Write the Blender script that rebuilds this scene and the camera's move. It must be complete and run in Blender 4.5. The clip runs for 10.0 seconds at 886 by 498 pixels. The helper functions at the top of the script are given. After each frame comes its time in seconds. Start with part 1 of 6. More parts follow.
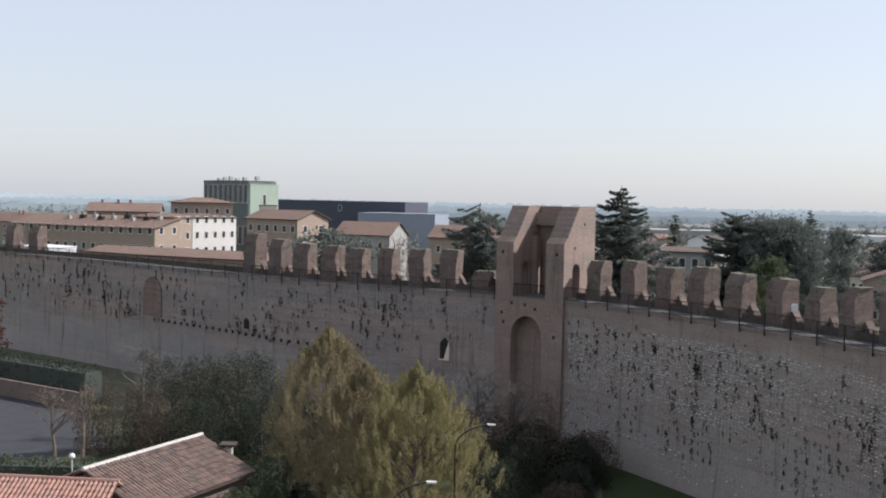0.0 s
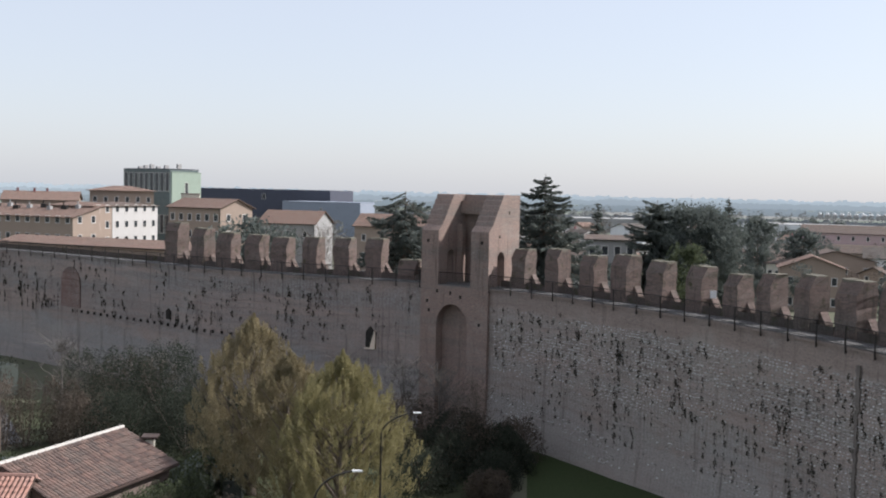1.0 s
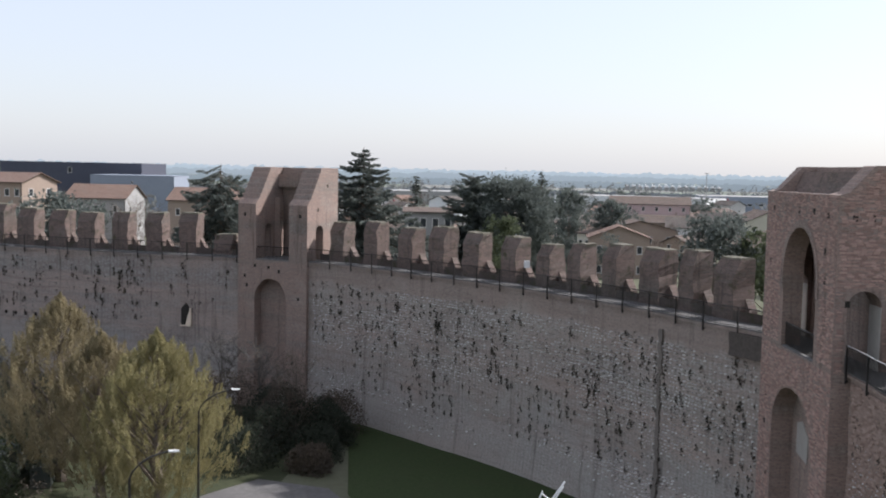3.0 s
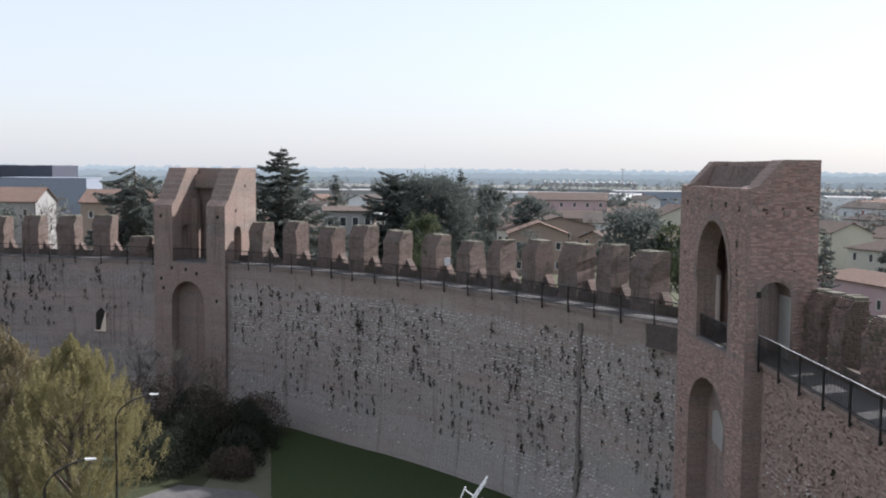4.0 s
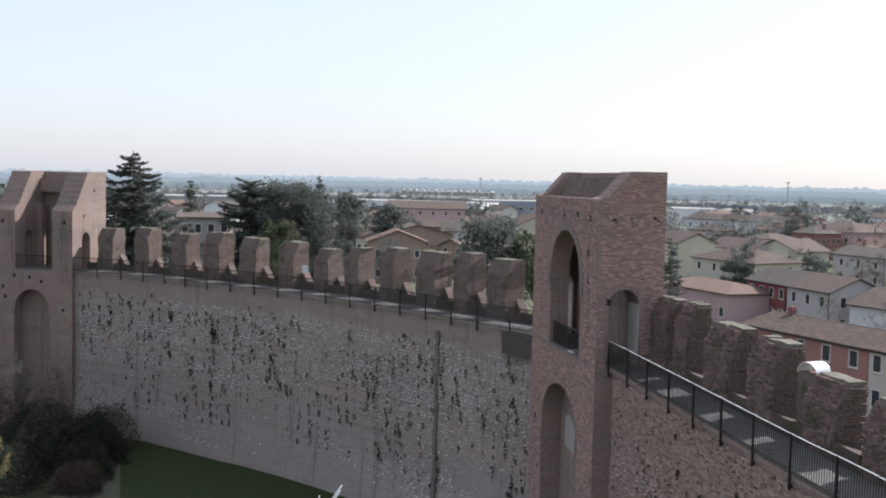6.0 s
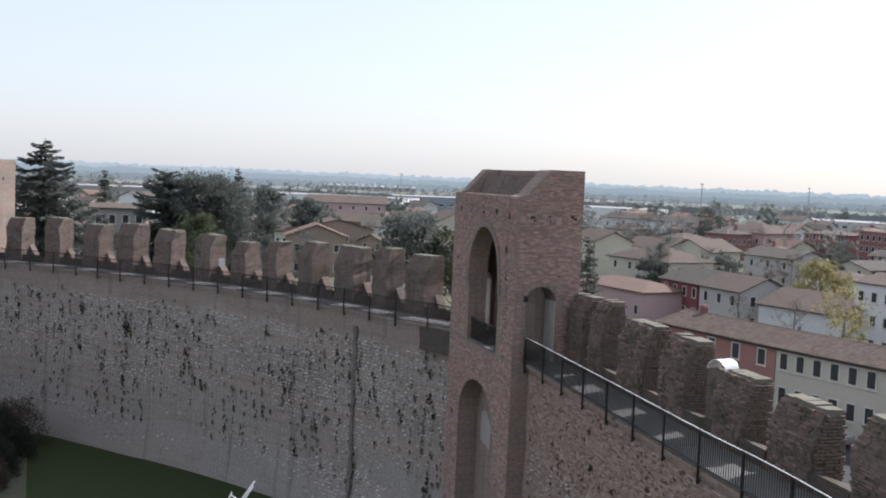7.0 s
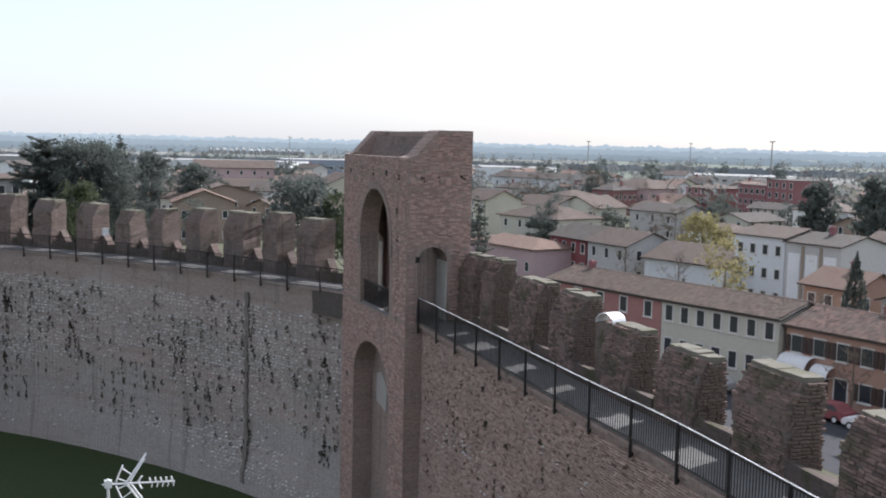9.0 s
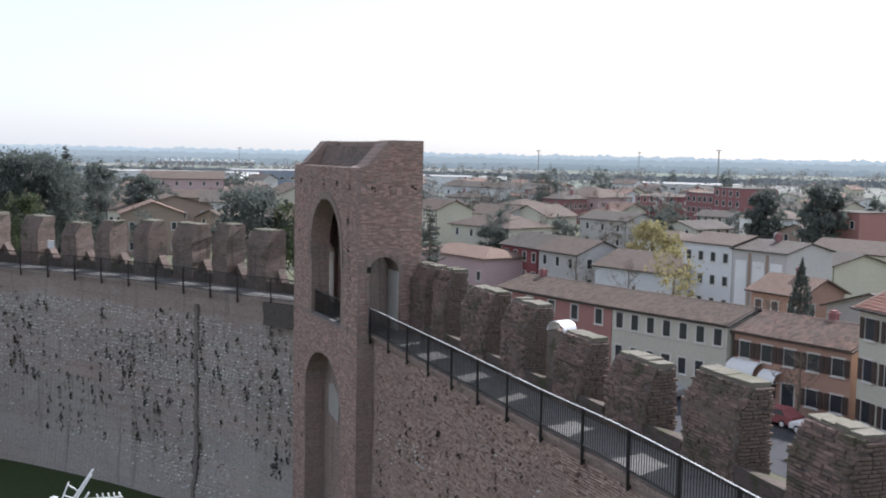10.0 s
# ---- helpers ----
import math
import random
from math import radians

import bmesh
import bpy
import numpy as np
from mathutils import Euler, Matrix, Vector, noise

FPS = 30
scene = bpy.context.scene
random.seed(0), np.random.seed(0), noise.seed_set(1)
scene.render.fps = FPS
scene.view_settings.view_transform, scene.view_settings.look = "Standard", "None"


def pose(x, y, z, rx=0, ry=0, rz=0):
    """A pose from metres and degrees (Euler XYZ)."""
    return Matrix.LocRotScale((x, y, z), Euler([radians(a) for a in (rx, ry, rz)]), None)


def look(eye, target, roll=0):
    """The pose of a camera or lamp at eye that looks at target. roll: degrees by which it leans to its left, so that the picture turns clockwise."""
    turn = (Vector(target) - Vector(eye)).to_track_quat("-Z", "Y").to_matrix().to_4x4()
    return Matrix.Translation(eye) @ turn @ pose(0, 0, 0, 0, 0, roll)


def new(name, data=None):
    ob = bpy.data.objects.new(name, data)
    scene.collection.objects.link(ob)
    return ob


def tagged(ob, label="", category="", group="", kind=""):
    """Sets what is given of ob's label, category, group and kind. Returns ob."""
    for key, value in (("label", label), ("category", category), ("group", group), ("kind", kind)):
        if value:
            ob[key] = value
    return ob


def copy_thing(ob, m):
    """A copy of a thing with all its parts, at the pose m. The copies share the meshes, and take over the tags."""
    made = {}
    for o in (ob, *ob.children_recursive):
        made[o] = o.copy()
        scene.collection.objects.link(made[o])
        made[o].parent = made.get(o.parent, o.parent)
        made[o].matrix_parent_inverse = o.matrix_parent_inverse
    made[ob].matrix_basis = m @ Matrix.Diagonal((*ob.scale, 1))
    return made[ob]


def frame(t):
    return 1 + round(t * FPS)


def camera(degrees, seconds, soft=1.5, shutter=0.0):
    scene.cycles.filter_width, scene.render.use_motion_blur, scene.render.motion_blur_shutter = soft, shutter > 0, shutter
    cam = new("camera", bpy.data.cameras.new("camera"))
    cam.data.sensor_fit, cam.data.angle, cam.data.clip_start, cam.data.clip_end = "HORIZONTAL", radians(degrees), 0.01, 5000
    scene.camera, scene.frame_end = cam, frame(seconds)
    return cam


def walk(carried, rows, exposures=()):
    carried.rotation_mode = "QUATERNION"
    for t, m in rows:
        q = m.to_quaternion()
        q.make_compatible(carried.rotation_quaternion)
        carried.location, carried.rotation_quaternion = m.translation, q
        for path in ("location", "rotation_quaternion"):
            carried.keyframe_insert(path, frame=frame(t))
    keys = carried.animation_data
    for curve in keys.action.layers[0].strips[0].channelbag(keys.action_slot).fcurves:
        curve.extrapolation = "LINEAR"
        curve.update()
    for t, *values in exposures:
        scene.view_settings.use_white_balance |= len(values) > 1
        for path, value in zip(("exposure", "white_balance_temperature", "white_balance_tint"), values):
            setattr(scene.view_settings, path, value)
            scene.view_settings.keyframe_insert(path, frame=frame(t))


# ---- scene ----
cam = camera(46.02, 10.0, soft=2.0)
ROWS = [  # seconds, place, yaw, pitch, roll
    (0.0, -0.000, 0.000, 20.400, 0.00, -2.48, -1.25),
    (0.5, 0.014, -0.007, 20.400, -1.84, -2.58, -1.47),
    (1.0, 0.031, -0.016, 20.400, -4.08, -3.02, -1.27),
    (1.5, 0.047, -0.024, 20.401, -6.28, -3.48, -1.20),
    (2.0, 0.067, -0.034, 20.401, -8.89, -3.82, -1.43),
    (2.5, 0.087, -0.044, 20.401, -11.49, -4.09, -1.50),
    (4.0, 0.139, -0.070, 20.402, -18.39, -4.33, -0.53),
    (4.5, 0.153, -0.077, 20.402, -20.24, -4.10, -0.74),
    (5.0, 0.167, -0.084, 20.402, -22.11, -3.91, -1.02),
    (5.5, 0.181, -0.091, 20.403, -23.90, -3.83, -1.17),
    (7.0, 0.230, -0.116, 20.403, -30.41, -3.88, -2.42),
    (7.5, 0.242, -0.122, 20.404, -31.94, -4.22, -3.29),
    (8.0, 0.255, -0.128, 20.404, -33.66, -4.96, -2.56),
    (8.5, 0.266, -0.134, 20.404, -35.12, -5.53, -1.75),
    (9.0, 0.276, -0.139, 20.404, -36.44, -5.79, -1.32),
    (9.5, 0.285, -0.144, 20.404, -37.69, -5.70, -1.00),
    (10.0, 0.296, -0.149, 20.404, -39.12, -5.20, -1.10),
]
walk(cam, [(t, pose(x, y, z, 90 + pitch, roll, yaw)) for t, x, y, z, yaw, pitch, roll in ROWS], [(0.0, 0.27, 6300, 11), (2.5, 0.41, 6260, 12), (5.0, 0.48, 6200, 12), (7.5, 0.43, 6170, 11), (9.0, 0.55, 6100, 11), (10.0, 0.60, 6050, 11)])

# ---- world, sun ----
SUN_AZ, SUN_EL = 81.0, 40.0          # degrees clockwise from +y, degrees up
world = bpy.data.worlds.new("world")
scene.world = world
world.use_nodes = True
wn = world.node_tree
sky = wn.nodes.new("ShaderNodeTexSky")
sky.sky_type, sky.sun_disc = "NISHITA", False
sky.sun_elevation, sky.sun_rotation = radians(SUN_EL), radians(SUN_AZ)
sky.air_density, sky.dust_density, sky.ozone_density, sky.altitude = 1.0, 1.8, 2.0, 50
veil = wn.nodes.new("ShaderNodeMix")           # spring haze: the clear sky under a milky veil
veil.data_type = "RGBA"
veil.inputs[0].default_value = 0.46
veil.inputs[7].default_value = (9.6, 9.75, 10.3, 1)
wn.links.new(sky.outputs[0], veil.inputs[6])
wn.links.new(veil.outputs[2], wn.nodes["Background"].inputs[0])
wn.nodes["Background"].inputs[1].default_value = 0.098
sun = new("sun", bpy.data.lights.new("sun", "SUN"))
sun.data.energy, sun.data.angle, sun.data.color = 5.0, radians(1.2), (1.0, 0.955, 0.925)
to_sun = Vector((math.sin(radians(SUN_AZ)) * math.cos(radians(SUN_EL)), math.cos(radians(SUN_AZ)) * math.cos(radians(SUN_EL)), math.sin(radians(SUN_EL))))
sun.matrix_world = look(to_sun * 300, (0, 0, 0))

# ---- materials ----
def nodes_of(name):
    m = bpy.data.materials.new(name)
    m.use_nodes = True
    nt = m.node_tree
    nt.nodes["Principled BSDF"].inputs["Specular IOR Level"].default_value = 0.18
    return m, nt, nt.nodes["Principled BSDF"]


def mix(nt, fac, a, b, kind="MIX"):
    n = nt.nodes.new("ShaderNodeMix")
    n.data_type, n.blend_type = "RGBA", kind
    for sock, v in ((n.inputs[0], fac), (n.inputs[6], a), (n.inputs[7], b)):
        if isinstance(v, (int, float)):
            sock.default_value = v
        elif isinstance(v, tuple):
            sock.default_value = (*v, 1)
        else:
            nt.links.new(v, sock)
    return n.outputs[2]


def ramp(nt, fac, lo, hi, a=0.0, b=1.0):
    n = nt.nodes.new("ShaderNodeMapRange")
    n.inputs[1].default_value, n.inputs[2].default_value, n.inputs[3].default_value, n.inputs[4].default_value = lo, hi, a, b
    nt.links.new(fac, n.inputs[0])
    return n.outputs[0]


def noise_tex(nt, vec, scale, detail=4, rough=0.6):
    n = nt.nodes.new("ShaderNodeTexNoise")
    n.inputs["Scale"].default_value, n.inputs["Detail"].default_value, n.inputs["Roughness"].default_value = scale, detail, rough
    if vec is not None:
        nt.links.new(vec, n.inputs["Vector"])
    return n.outputs[0]


def coords(nt, kind="Object", scale=(1, 1, 1)):
    c = nt.nodes.new("ShaderNodeTexCoord")
    m = nt.nodes.new("ShaderNodeMapping")
    m.inputs["Scale"].default_value = scale
    nt.links.new(c.outputs[kind], m.inputs[0])
    return m.outputs[0]


def bump(nt, bsdf, height, strength, dist):
    b = nt.nodes.new("ShaderNodeBump")
    b.inputs["Strength"].default_value, b.inputs["Distance"].default_value = strength, dist
    nt.links.new(height, b.inputs["Height"])
    nt.links.new(b.outputs[0], bsdf.inputs["Normal"])


def masonry(name, brick, brick2, stone, stone_amount, moss=0.0, course=0.11, length=0.34, kind="UV", band_from=None, bloom=0.5, rain=0.6, lime_to=0.0, lime_most=0.5, mortar=(0.36, 0.32, 0.28), pebbles=0.85, levels=0.5):
    """Old masonry: brick courses with bands of pale river stones, level courses, stains running down."""
    m, nt, bsdf = nodes_of(name)
    uv = coords(nt, kind)
    wob = noise_tex(nt, coords(nt, kind, (0.5, 0.5, 0.5)), 1.0, 3, 0.5)
    add = nt.nodes.new("ShaderNodeVectorMath")
    add.operation = "MULTIPLY_ADD"
    add.inputs[1].default_value = (0.25, 0.25, 0.25)
    nt.links.new(wob, add.inputs[0])
    nt.links.new(uv, add.inputs[2])
    uv2 = add.outputs[0]
    bt = nt.nodes.new("ShaderNodeTexBrick")
    bt.inputs["Color1"].default_value, bt.inputs["Color2"].default_value = (*brick, 1), (*brick2, 1)
    bt.inputs["Mortar"].default_value = (*mortar, 1)
    bt.inputs["Scale"].default_value = 1.0
    bt.inputs["Mortar Size"].default_value, bt.inputs["Brick Width"].default_value, bt.inputs["Row Height"].default_value = 0.016, length, course
    bt.inputs["Bias"].default_value = 0.0
    nt.links.new(uv2, bt.inputs["Vector"])
    # rows of pale stones
    mp = nt.nodes.new("ShaderNodeMapping")
    mp.inputs["Scale"].default_value = (3.0, 6.2, 3.0)
    nt.links.new(uv2, mp.inputs[0])
    vo = nt.nodes.new("ShaderNodeTexVoronoi")
    vo.inputs["Scale"].default_value, vo.inputs["Randomness"].default_value = 1.0, 0.40
    nt.links.new(mp.outputs[0], vo.inputs["Vector"])
    stones = ramp(nt, vo.outputs["Distance"], 0.20, 0.40, pebbles, 0)
    band = noise_tex(nt, coords(nt, kind, (0.05, 0.50, 0.3)), 1.0, 6, 0.7)
    lots = ramp(nt, band, 0.60 - stone_amount * 0.3, 0.70 - stone_amount * 0.3)
    pale = noise_tex(nt, coords(nt, kind, (2.1, 3.1, 2.1)), 1.0, 2, 0.5)
    lots2 = nt.nodes.new("ShaderNodeMath")
    lots2.operation = "MULTIPLY"
    nt.links.new(lots, lots2.inputs[0])
    nt.links.new(ramp(nt, pale, 0.42, 0.58, 0.25, 1), lots2.inputs[1])
    pick = nt.nodes.new("ShaderNodeMath")
    pick.operation = "MULTIPLY"
    nt.links.new(stones, pick.inputs[0])
    nt.links.new(lots2.outputs[0], pick.inputs[1])
    sep = nt.nodes.new("ShaderNodeSeparateColor")
    nt.links.new(vo.outputs["Color"], sep.inputs[0])
    tone = mix(nt, sep.outputs[0], tuple(c * 0.45 for c in stone), tuple(min(0.85, c * 1.25) for c in stone))
    bed = mix(nt, ramp(nt, vo.outputs["Distance"], 0.3, 0.6), tuple(c * 0.58 for c in stone), (stone[0] * 0.42, stone[1] * 0.385, stone[2] * 0.37))
    grey = mix(nt, ramp(nt, band, 0.52 - stone_amount * 0.25, 0.64 - stone_amount * 0.22, 0, 0.85), bt.outputs["Color"], bed)
    col = mix(nt, pick.outputs[0], grey, tone)
    if band_from:        # later brickwork that raised the wall
        sx = nt.nodes.new("ShaderNodeSeparateXYZ")
        nt.links.new(uv, sx.inputs[0])
        lift = nt.nodes.new("ShaderNodeMath")
        lift.operation = "MULTIPLY_ADD"
        lift.inputs[1].default_value = 1.6
        nt.links.new(wob, lift.inputs[0])
        nt.links.new(sx.outputs[1], lift.inputs[2])
        col = mix(nt, ramp(nt, lift.outputs[0], band_from + 0.6, band_from + 1.0, 0, 0.9), col, mix(nt, 0.35, bt.outputs["Color"], (0.13, 0.10, 0.085)))
    # level courses of brick every half metre or so
    lv = nt.nodes.new("ShaderNodeTexWave")
    lv.bands_direction, lv.wave_profile = "Y", "SIN"
    lv.inputs["Scale"].default_value, lv.inputs["Distortion"].default_value, lv.inputs["Detail"].default_value, lv.inputs["Detail Scale"].default_value = 0.42, 4.0, 5, 0.35
    nt.links.new(uv2, lv.inputs["Vector"])
    here = nt.nodes.new("ShaderNodeMath")
    here.operation = "MULTIPLY"
    nt.links.new(ramp(nt, lv.outputs["Fac"], 0.72, 0.95, 0, levels), here.inputs[0])
    nt.links.new(ramp(nt, noise_tex(nt, coords(nt, kind, (0.10, 0.35, 0.2)), 1.0, 4, 0.6), 0.42, 0.62), here.inputs[1])
    col = mix(nt, here.outputs[0], col, tuple(c * 0.75 for c in brick2))
    # weather: broad patches, streaks, lime bloom
    broad = noise_tex(nt, coords(nt, kind, (0.14, 0.20, 0.2)), 1.0, 7, 0.68)
    col = mix(nt, ramp(nt, broad, 0.40, 0.70, 0.0, 0.55), col, tuple(c * 0.8 for c in brick))
    lime = noise_tex(nt, coords(nt, kind, (0.22, 0.33, 0.4)), 1.0, 6, 0.7)
    col = mix(nt, ramp(nt, lime, 0.53, 0.68, 0.0, bloom), col, (0.40, 0.37, 0.33))
    if lime_to:          # worn remains of a grey limewash over the lower half
        sy = nt.nodes.new("ShaderNodeSeparateXYZ")
        nt.links.new(uv, sy.inputs[0])
        wav = nt.nodes.new("ShaderNodeMath")
        wav.operation = "MULTIPLY_ADD"
        wav.inputs[1].default_value = 9.0
        nt.links.new(broad, wav.inputs[0])
        nt.links.new(sy.outputs[1], wav.inputs[2])
        col = mix(nt, ramp(nt, wav.outputs[0], lime_to + 4.0, lime_to + 5.2, lime_most, 0), col, (0.36, 0.345, 0.33))
    streak = noise_tex(nt, coords(nt, kind, (1.5, 0.10, 1.5)), 1.0, 5, 0.7)
    col = mix(nt, ramp(nt, streak, 0.55, 0.70, 0.0, rain), col, (0.06, 0.052, 0.045))
    fine = noise_tex(nt, coords(nt, kind, (7, 10, 7)), 1.0, 4, 0.75)
    col = mix(nt, ramp(nt, fine, 0.52, 0.68, 0.0, 0.6), col, (0.055, 0.045, 0.038))
    if moss:
        mo = noise_tex(nt, coords(nt, "Object"), 1.6, 6, 0.7)
        col = mix(nt, ramp(nt, mo, 0.62 - moss * 0.2, 0.75 - moss * 0.2, 0, 0.8), col, (0.055, 0.06, 0.028))
    nt.links.new(col, bsdf.inputs["Base Color"])
    bsdf.inputs["Roughness"].default_value = 0.95
    hgt = mix(nt, 0.5, bt.outputs["Fac"], fine)
    hgt = mix(nt, pick.outputs[0], hgt, (1, 1, 1))
    bump(nt, bsdf, hgt, 0.7, 0.06)
    return m


def plain(name, a, b, scale=3.0, rough=0.85, metal=0.0, bump_d=0.01, stain=None, kind="Object"):
    """Two tones mixed by a noise at two scales, with light relief."""
    m, nt, bsdf = nodes_of(name)
    v = coords(nt, kind)
    n1 = noise_tex(nt, v, scale, 6, 0.65)
    n2 = noise_tex(nt, v, scale * 0.13, 4, 0.6)
    col = mix(nt, ramp(nt, n1, 0.3, 0.7), a, b)
    col = mix(nt, ramp(nt, n2, 0.45, 0.75, 0, 0.55), col, stain or tuple(c * 0.7 for c in a))
    nt.links.new(col, bsdf.inputs["Base Color"])
    bsdf.inputs["Roughness"].default_value, bsdf.inputs["Metallic"].default_value = rough, metal
    if bump_d:
        bump(nt, bsdf, n1, 0.5, bump_d)
    return m


def leafy(name, a, b, c):
    m, nt, bsdf = nodes_of(name)
    g = nt.nodes.new("ShaderNodeNewGeometry")
    n = noise_tex(nt, coords(nt), 0.55, 3, 0.6)
    col = mix(nt, g.outputs["Random Per Island"], a, b)
    col = mix(nt, ramp(nt, n, 0.4, 0.65), col, c)
    nt.links.new(col, bsdf.inputs["Base Color"])
    bsdf.inputs["Roughness"].default_value = 0.85
    bsdf.inputs["Specular IOR Level"].default_value = 0.2
    tr, mx = nt.nodes.new("ShaderNodeBsdfTranslucent"), nt.nodes.new("ShaderNodeMixShader")
    mx.inputs[0].default_value = 0.42
    nt.links.new(col, tr.inputs[0])
    nt.links.new(bsdf.outputs[0], mx.inputs[1])
    nt.links.new(tr.outputs[0], mx.inputs[2])
    nt.links.new(mx.outputs[0], nt.nodes["Material Output"].inputs[0])
    return m


def tiled(name, a, b, c):
    """Old clay tiles: rows down the slope by UV, each tile of another tone."""
    m, nt, bsdf = nodes_of(name)
    uv = coords(nt, "UV")
    bt = nt.nodes.new("ShaderNodeTexBrick")
    bt.offset = 0.0
    bt.inputs["Color1"].default_value, bt.inputs["Color2"].default_value, bt.inputs["Mortar"].default_value = (*a, 1), (*b, 1), (*[x * 0.35 for x in a], 1)
    bt.inputs["Scale"].default_value, bt.inputs["Mortar Size"].default_value = 1.0, 0.02
    bt.inputs["Brick Width"].default_value, bt.inputs["Row Height"].default_value = 0.24, 0.36
    nt.links.new(uv, bt.inputs["Vector"])
    n = noise_tex(nt, uv, 0.5, 6, 0.7)
    col = mix(nt, ramp(nt, n, 0.38, 0.7, 0, 0.8), bt.outputs["Color"], c)
    n2 = noise_tex(nt, uv, 5.0, 4, 0.7)
    col = mix(nt, ramp(nt, n2, 0.45, 0.8, 0, 0.6), col, tuple(x * 0.45 for x in c))
    nt.links.new(col, bsdf.inputs["Base Color"])
    bsdf.inputs["Roughness"].default_value = 0.85
    wv = nt.nodes.new("ShaderNodeTexWave")
    wv.bands_direction = "X"
    wv.inputs["Scale"].default_value = 1.31
    nt.links.new(uv, wv.inputs["Vector"])
    bump(nt, bsdf, wv.outputs["Fac"], 1.0, 0.06)
    return m


def clay(name, a, b, c):
    m, nt, bsdf = nodes_of(name)
    g = nt.nodes.new("ShaderNodeNewGeometry")
    col = mix(nt, g.outputs["Random Per Island"], a, b)
    n = noise_tex(nt, coords(nt), 0.7, 6, 0.7)
    col = mix(nt, ramp(nt, n, 0.4, 0.7, 0, 0.8), col, c)
    nt.links.new(col, bsdf.inputs["Base Color"])
    bsdf.inputs["Roughness"].default_value = 0.85
    return m


M_WALL = masonry("wall_masonry", (0.44, 0.345, 0.30), (0.31, 0.245, 0.22), (0.64, 0.61, 0.565), 0.62, rain=0.5, band_from=11.0, lime_to=4.0, lime_most=0.35, pebbles=0.2)
M_WALL_L = masonry("wall_masonry_brick", (0.42, 0.32, 0.28), (0.30, 0.235, 0.21), (0.50, 0.49, 0.475), 0.42, bloom=0.5, rain=0.65, lime_to=5.0, lime_most=0.45, pebbles=0.4)
M_BRICK = masonry("tower_brick", (0.40, 0.28, 0.232), (0.25, 0.175, 0.15), (0.44, 0.40, 0.36), 0.12, course=0.07, length=0.25, mortar=(0.27, 0.22, 0.19), bloom=0.35, levels=0.15)
M_NEAR = masonry("near_wall_brick", (0.43, 0.31, 0.262), (0.27, 0.20, 0.172), (0.44, 0.41, 0.38), 0.10, band_from=11.2, rain=0.95, pebbles=0.3, bloom=0.3)
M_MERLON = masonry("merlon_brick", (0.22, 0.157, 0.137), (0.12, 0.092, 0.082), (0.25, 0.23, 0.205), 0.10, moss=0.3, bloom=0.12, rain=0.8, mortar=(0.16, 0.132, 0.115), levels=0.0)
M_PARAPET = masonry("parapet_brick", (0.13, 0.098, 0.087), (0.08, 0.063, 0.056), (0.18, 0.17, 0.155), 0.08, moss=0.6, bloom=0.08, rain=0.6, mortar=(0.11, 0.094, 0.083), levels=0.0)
M_CAP = plain("merlon_cap", (0.135, 0.122, 0.098), (0.19, 0.175, 0.14), 6, stain=(0.085, 0.088, 0.045))
M_DECK = plain("walkway_paving", (0.115, 0.112, 0.112), (0.17, 0.165, 0.16), 3, stain=(0.15, 0.14, 0.125))
M_PLASTER = plain("old_plaster", (0.55, 0.52, 0.48), (0.42, 0.40, 0.36), 2)
M_IRON = plain("dark_iron", (0.035, 0.033, 0.032), (0.06, 0.055, 0.05), 8, rough=0.55, metal=0.6, bump_d=0)
M_STEEL = plain("steel_handrail", (0.70, 0.70, 0.70), (0.78, 0.78, 0.77), 8, rough=0.4, metal=0.25, bump_d=0)
# Near-black colour that stands for the shade inside holes
M_HOLE = plain("hole_shade", (0.02, 0.018, 0.016), (0.04, 0.035, 0.03), 6)
M_TUFT = leafy("wall_tufts", (0.045, 0.045, 0.035), (0.08, 0.074, 0.058), (0.062, 0.055, 0.045))
M_GRASS = plain("grass", (0.026, 0.042, 0.014), (0.045, 0.06, 0.024), 4, rough=0.95, bump_d=0.05, stain=(0.04, 0.047, 0.022))
# Asphalt: tone lowered and blued, with the yard's shadow put into it
M_ASPHALT = plain("asphalt", (0.042, 0.043, 0.048), (0.062, 0.063, 0.068), 5, rough=0.9, bump_d=0.01)
M_PAVE = plain("gravel_paving", (0.105, 0.10, 0.097), (0.155, 0.15, 0.145), 3)
M_ROOF = tiled("roof_tiles", (0.185, 0.135, 0.11), (0.12, 0.09, 0.076), (0.15, 0.128, 0.11))
M_ROOF_R = tiled("red_roof_tiles", (0.27, 0.175, 0.135), (0.20, 0.13, 0.105), (0.215, 0.165, 0.135))
M_ROOF_G = tiled("grey_roof_tiles", (0.145, 0.12, 0.105), (0.10, 0.085, 0.075), (0.13, 0.12, 0.108))
M_GLASS = plain("window_glass", (0.03, 0.035, 0.04), (0.05, 0.055, 0.06), 1, rough=0.12, bump_d=0)
M_GLASS.node_tree.nodes["Principled BSDF"].inputs["Specular IOR Level"].default_value = 0.5
M_SHUT = plain("dark_shutter", (0.06, 0.045, 0.04), (0.09, 0.065, 0.055), 6, rough=0.6)
M_TRIM = plain("pale_stone_trim", (0.58, 0.56, 0.52), (0.66, 0.64, 0.60), 5)
M_WHITE = plain("white_paint", (0.72, 0.72, 0.71), (0.80, 0.80, 0.79), 1)
M_BARK = plain("bark", (0.12, 0.095, 0.075), (0.20, 0.17, 0.14), 8, bump_d=0.03)
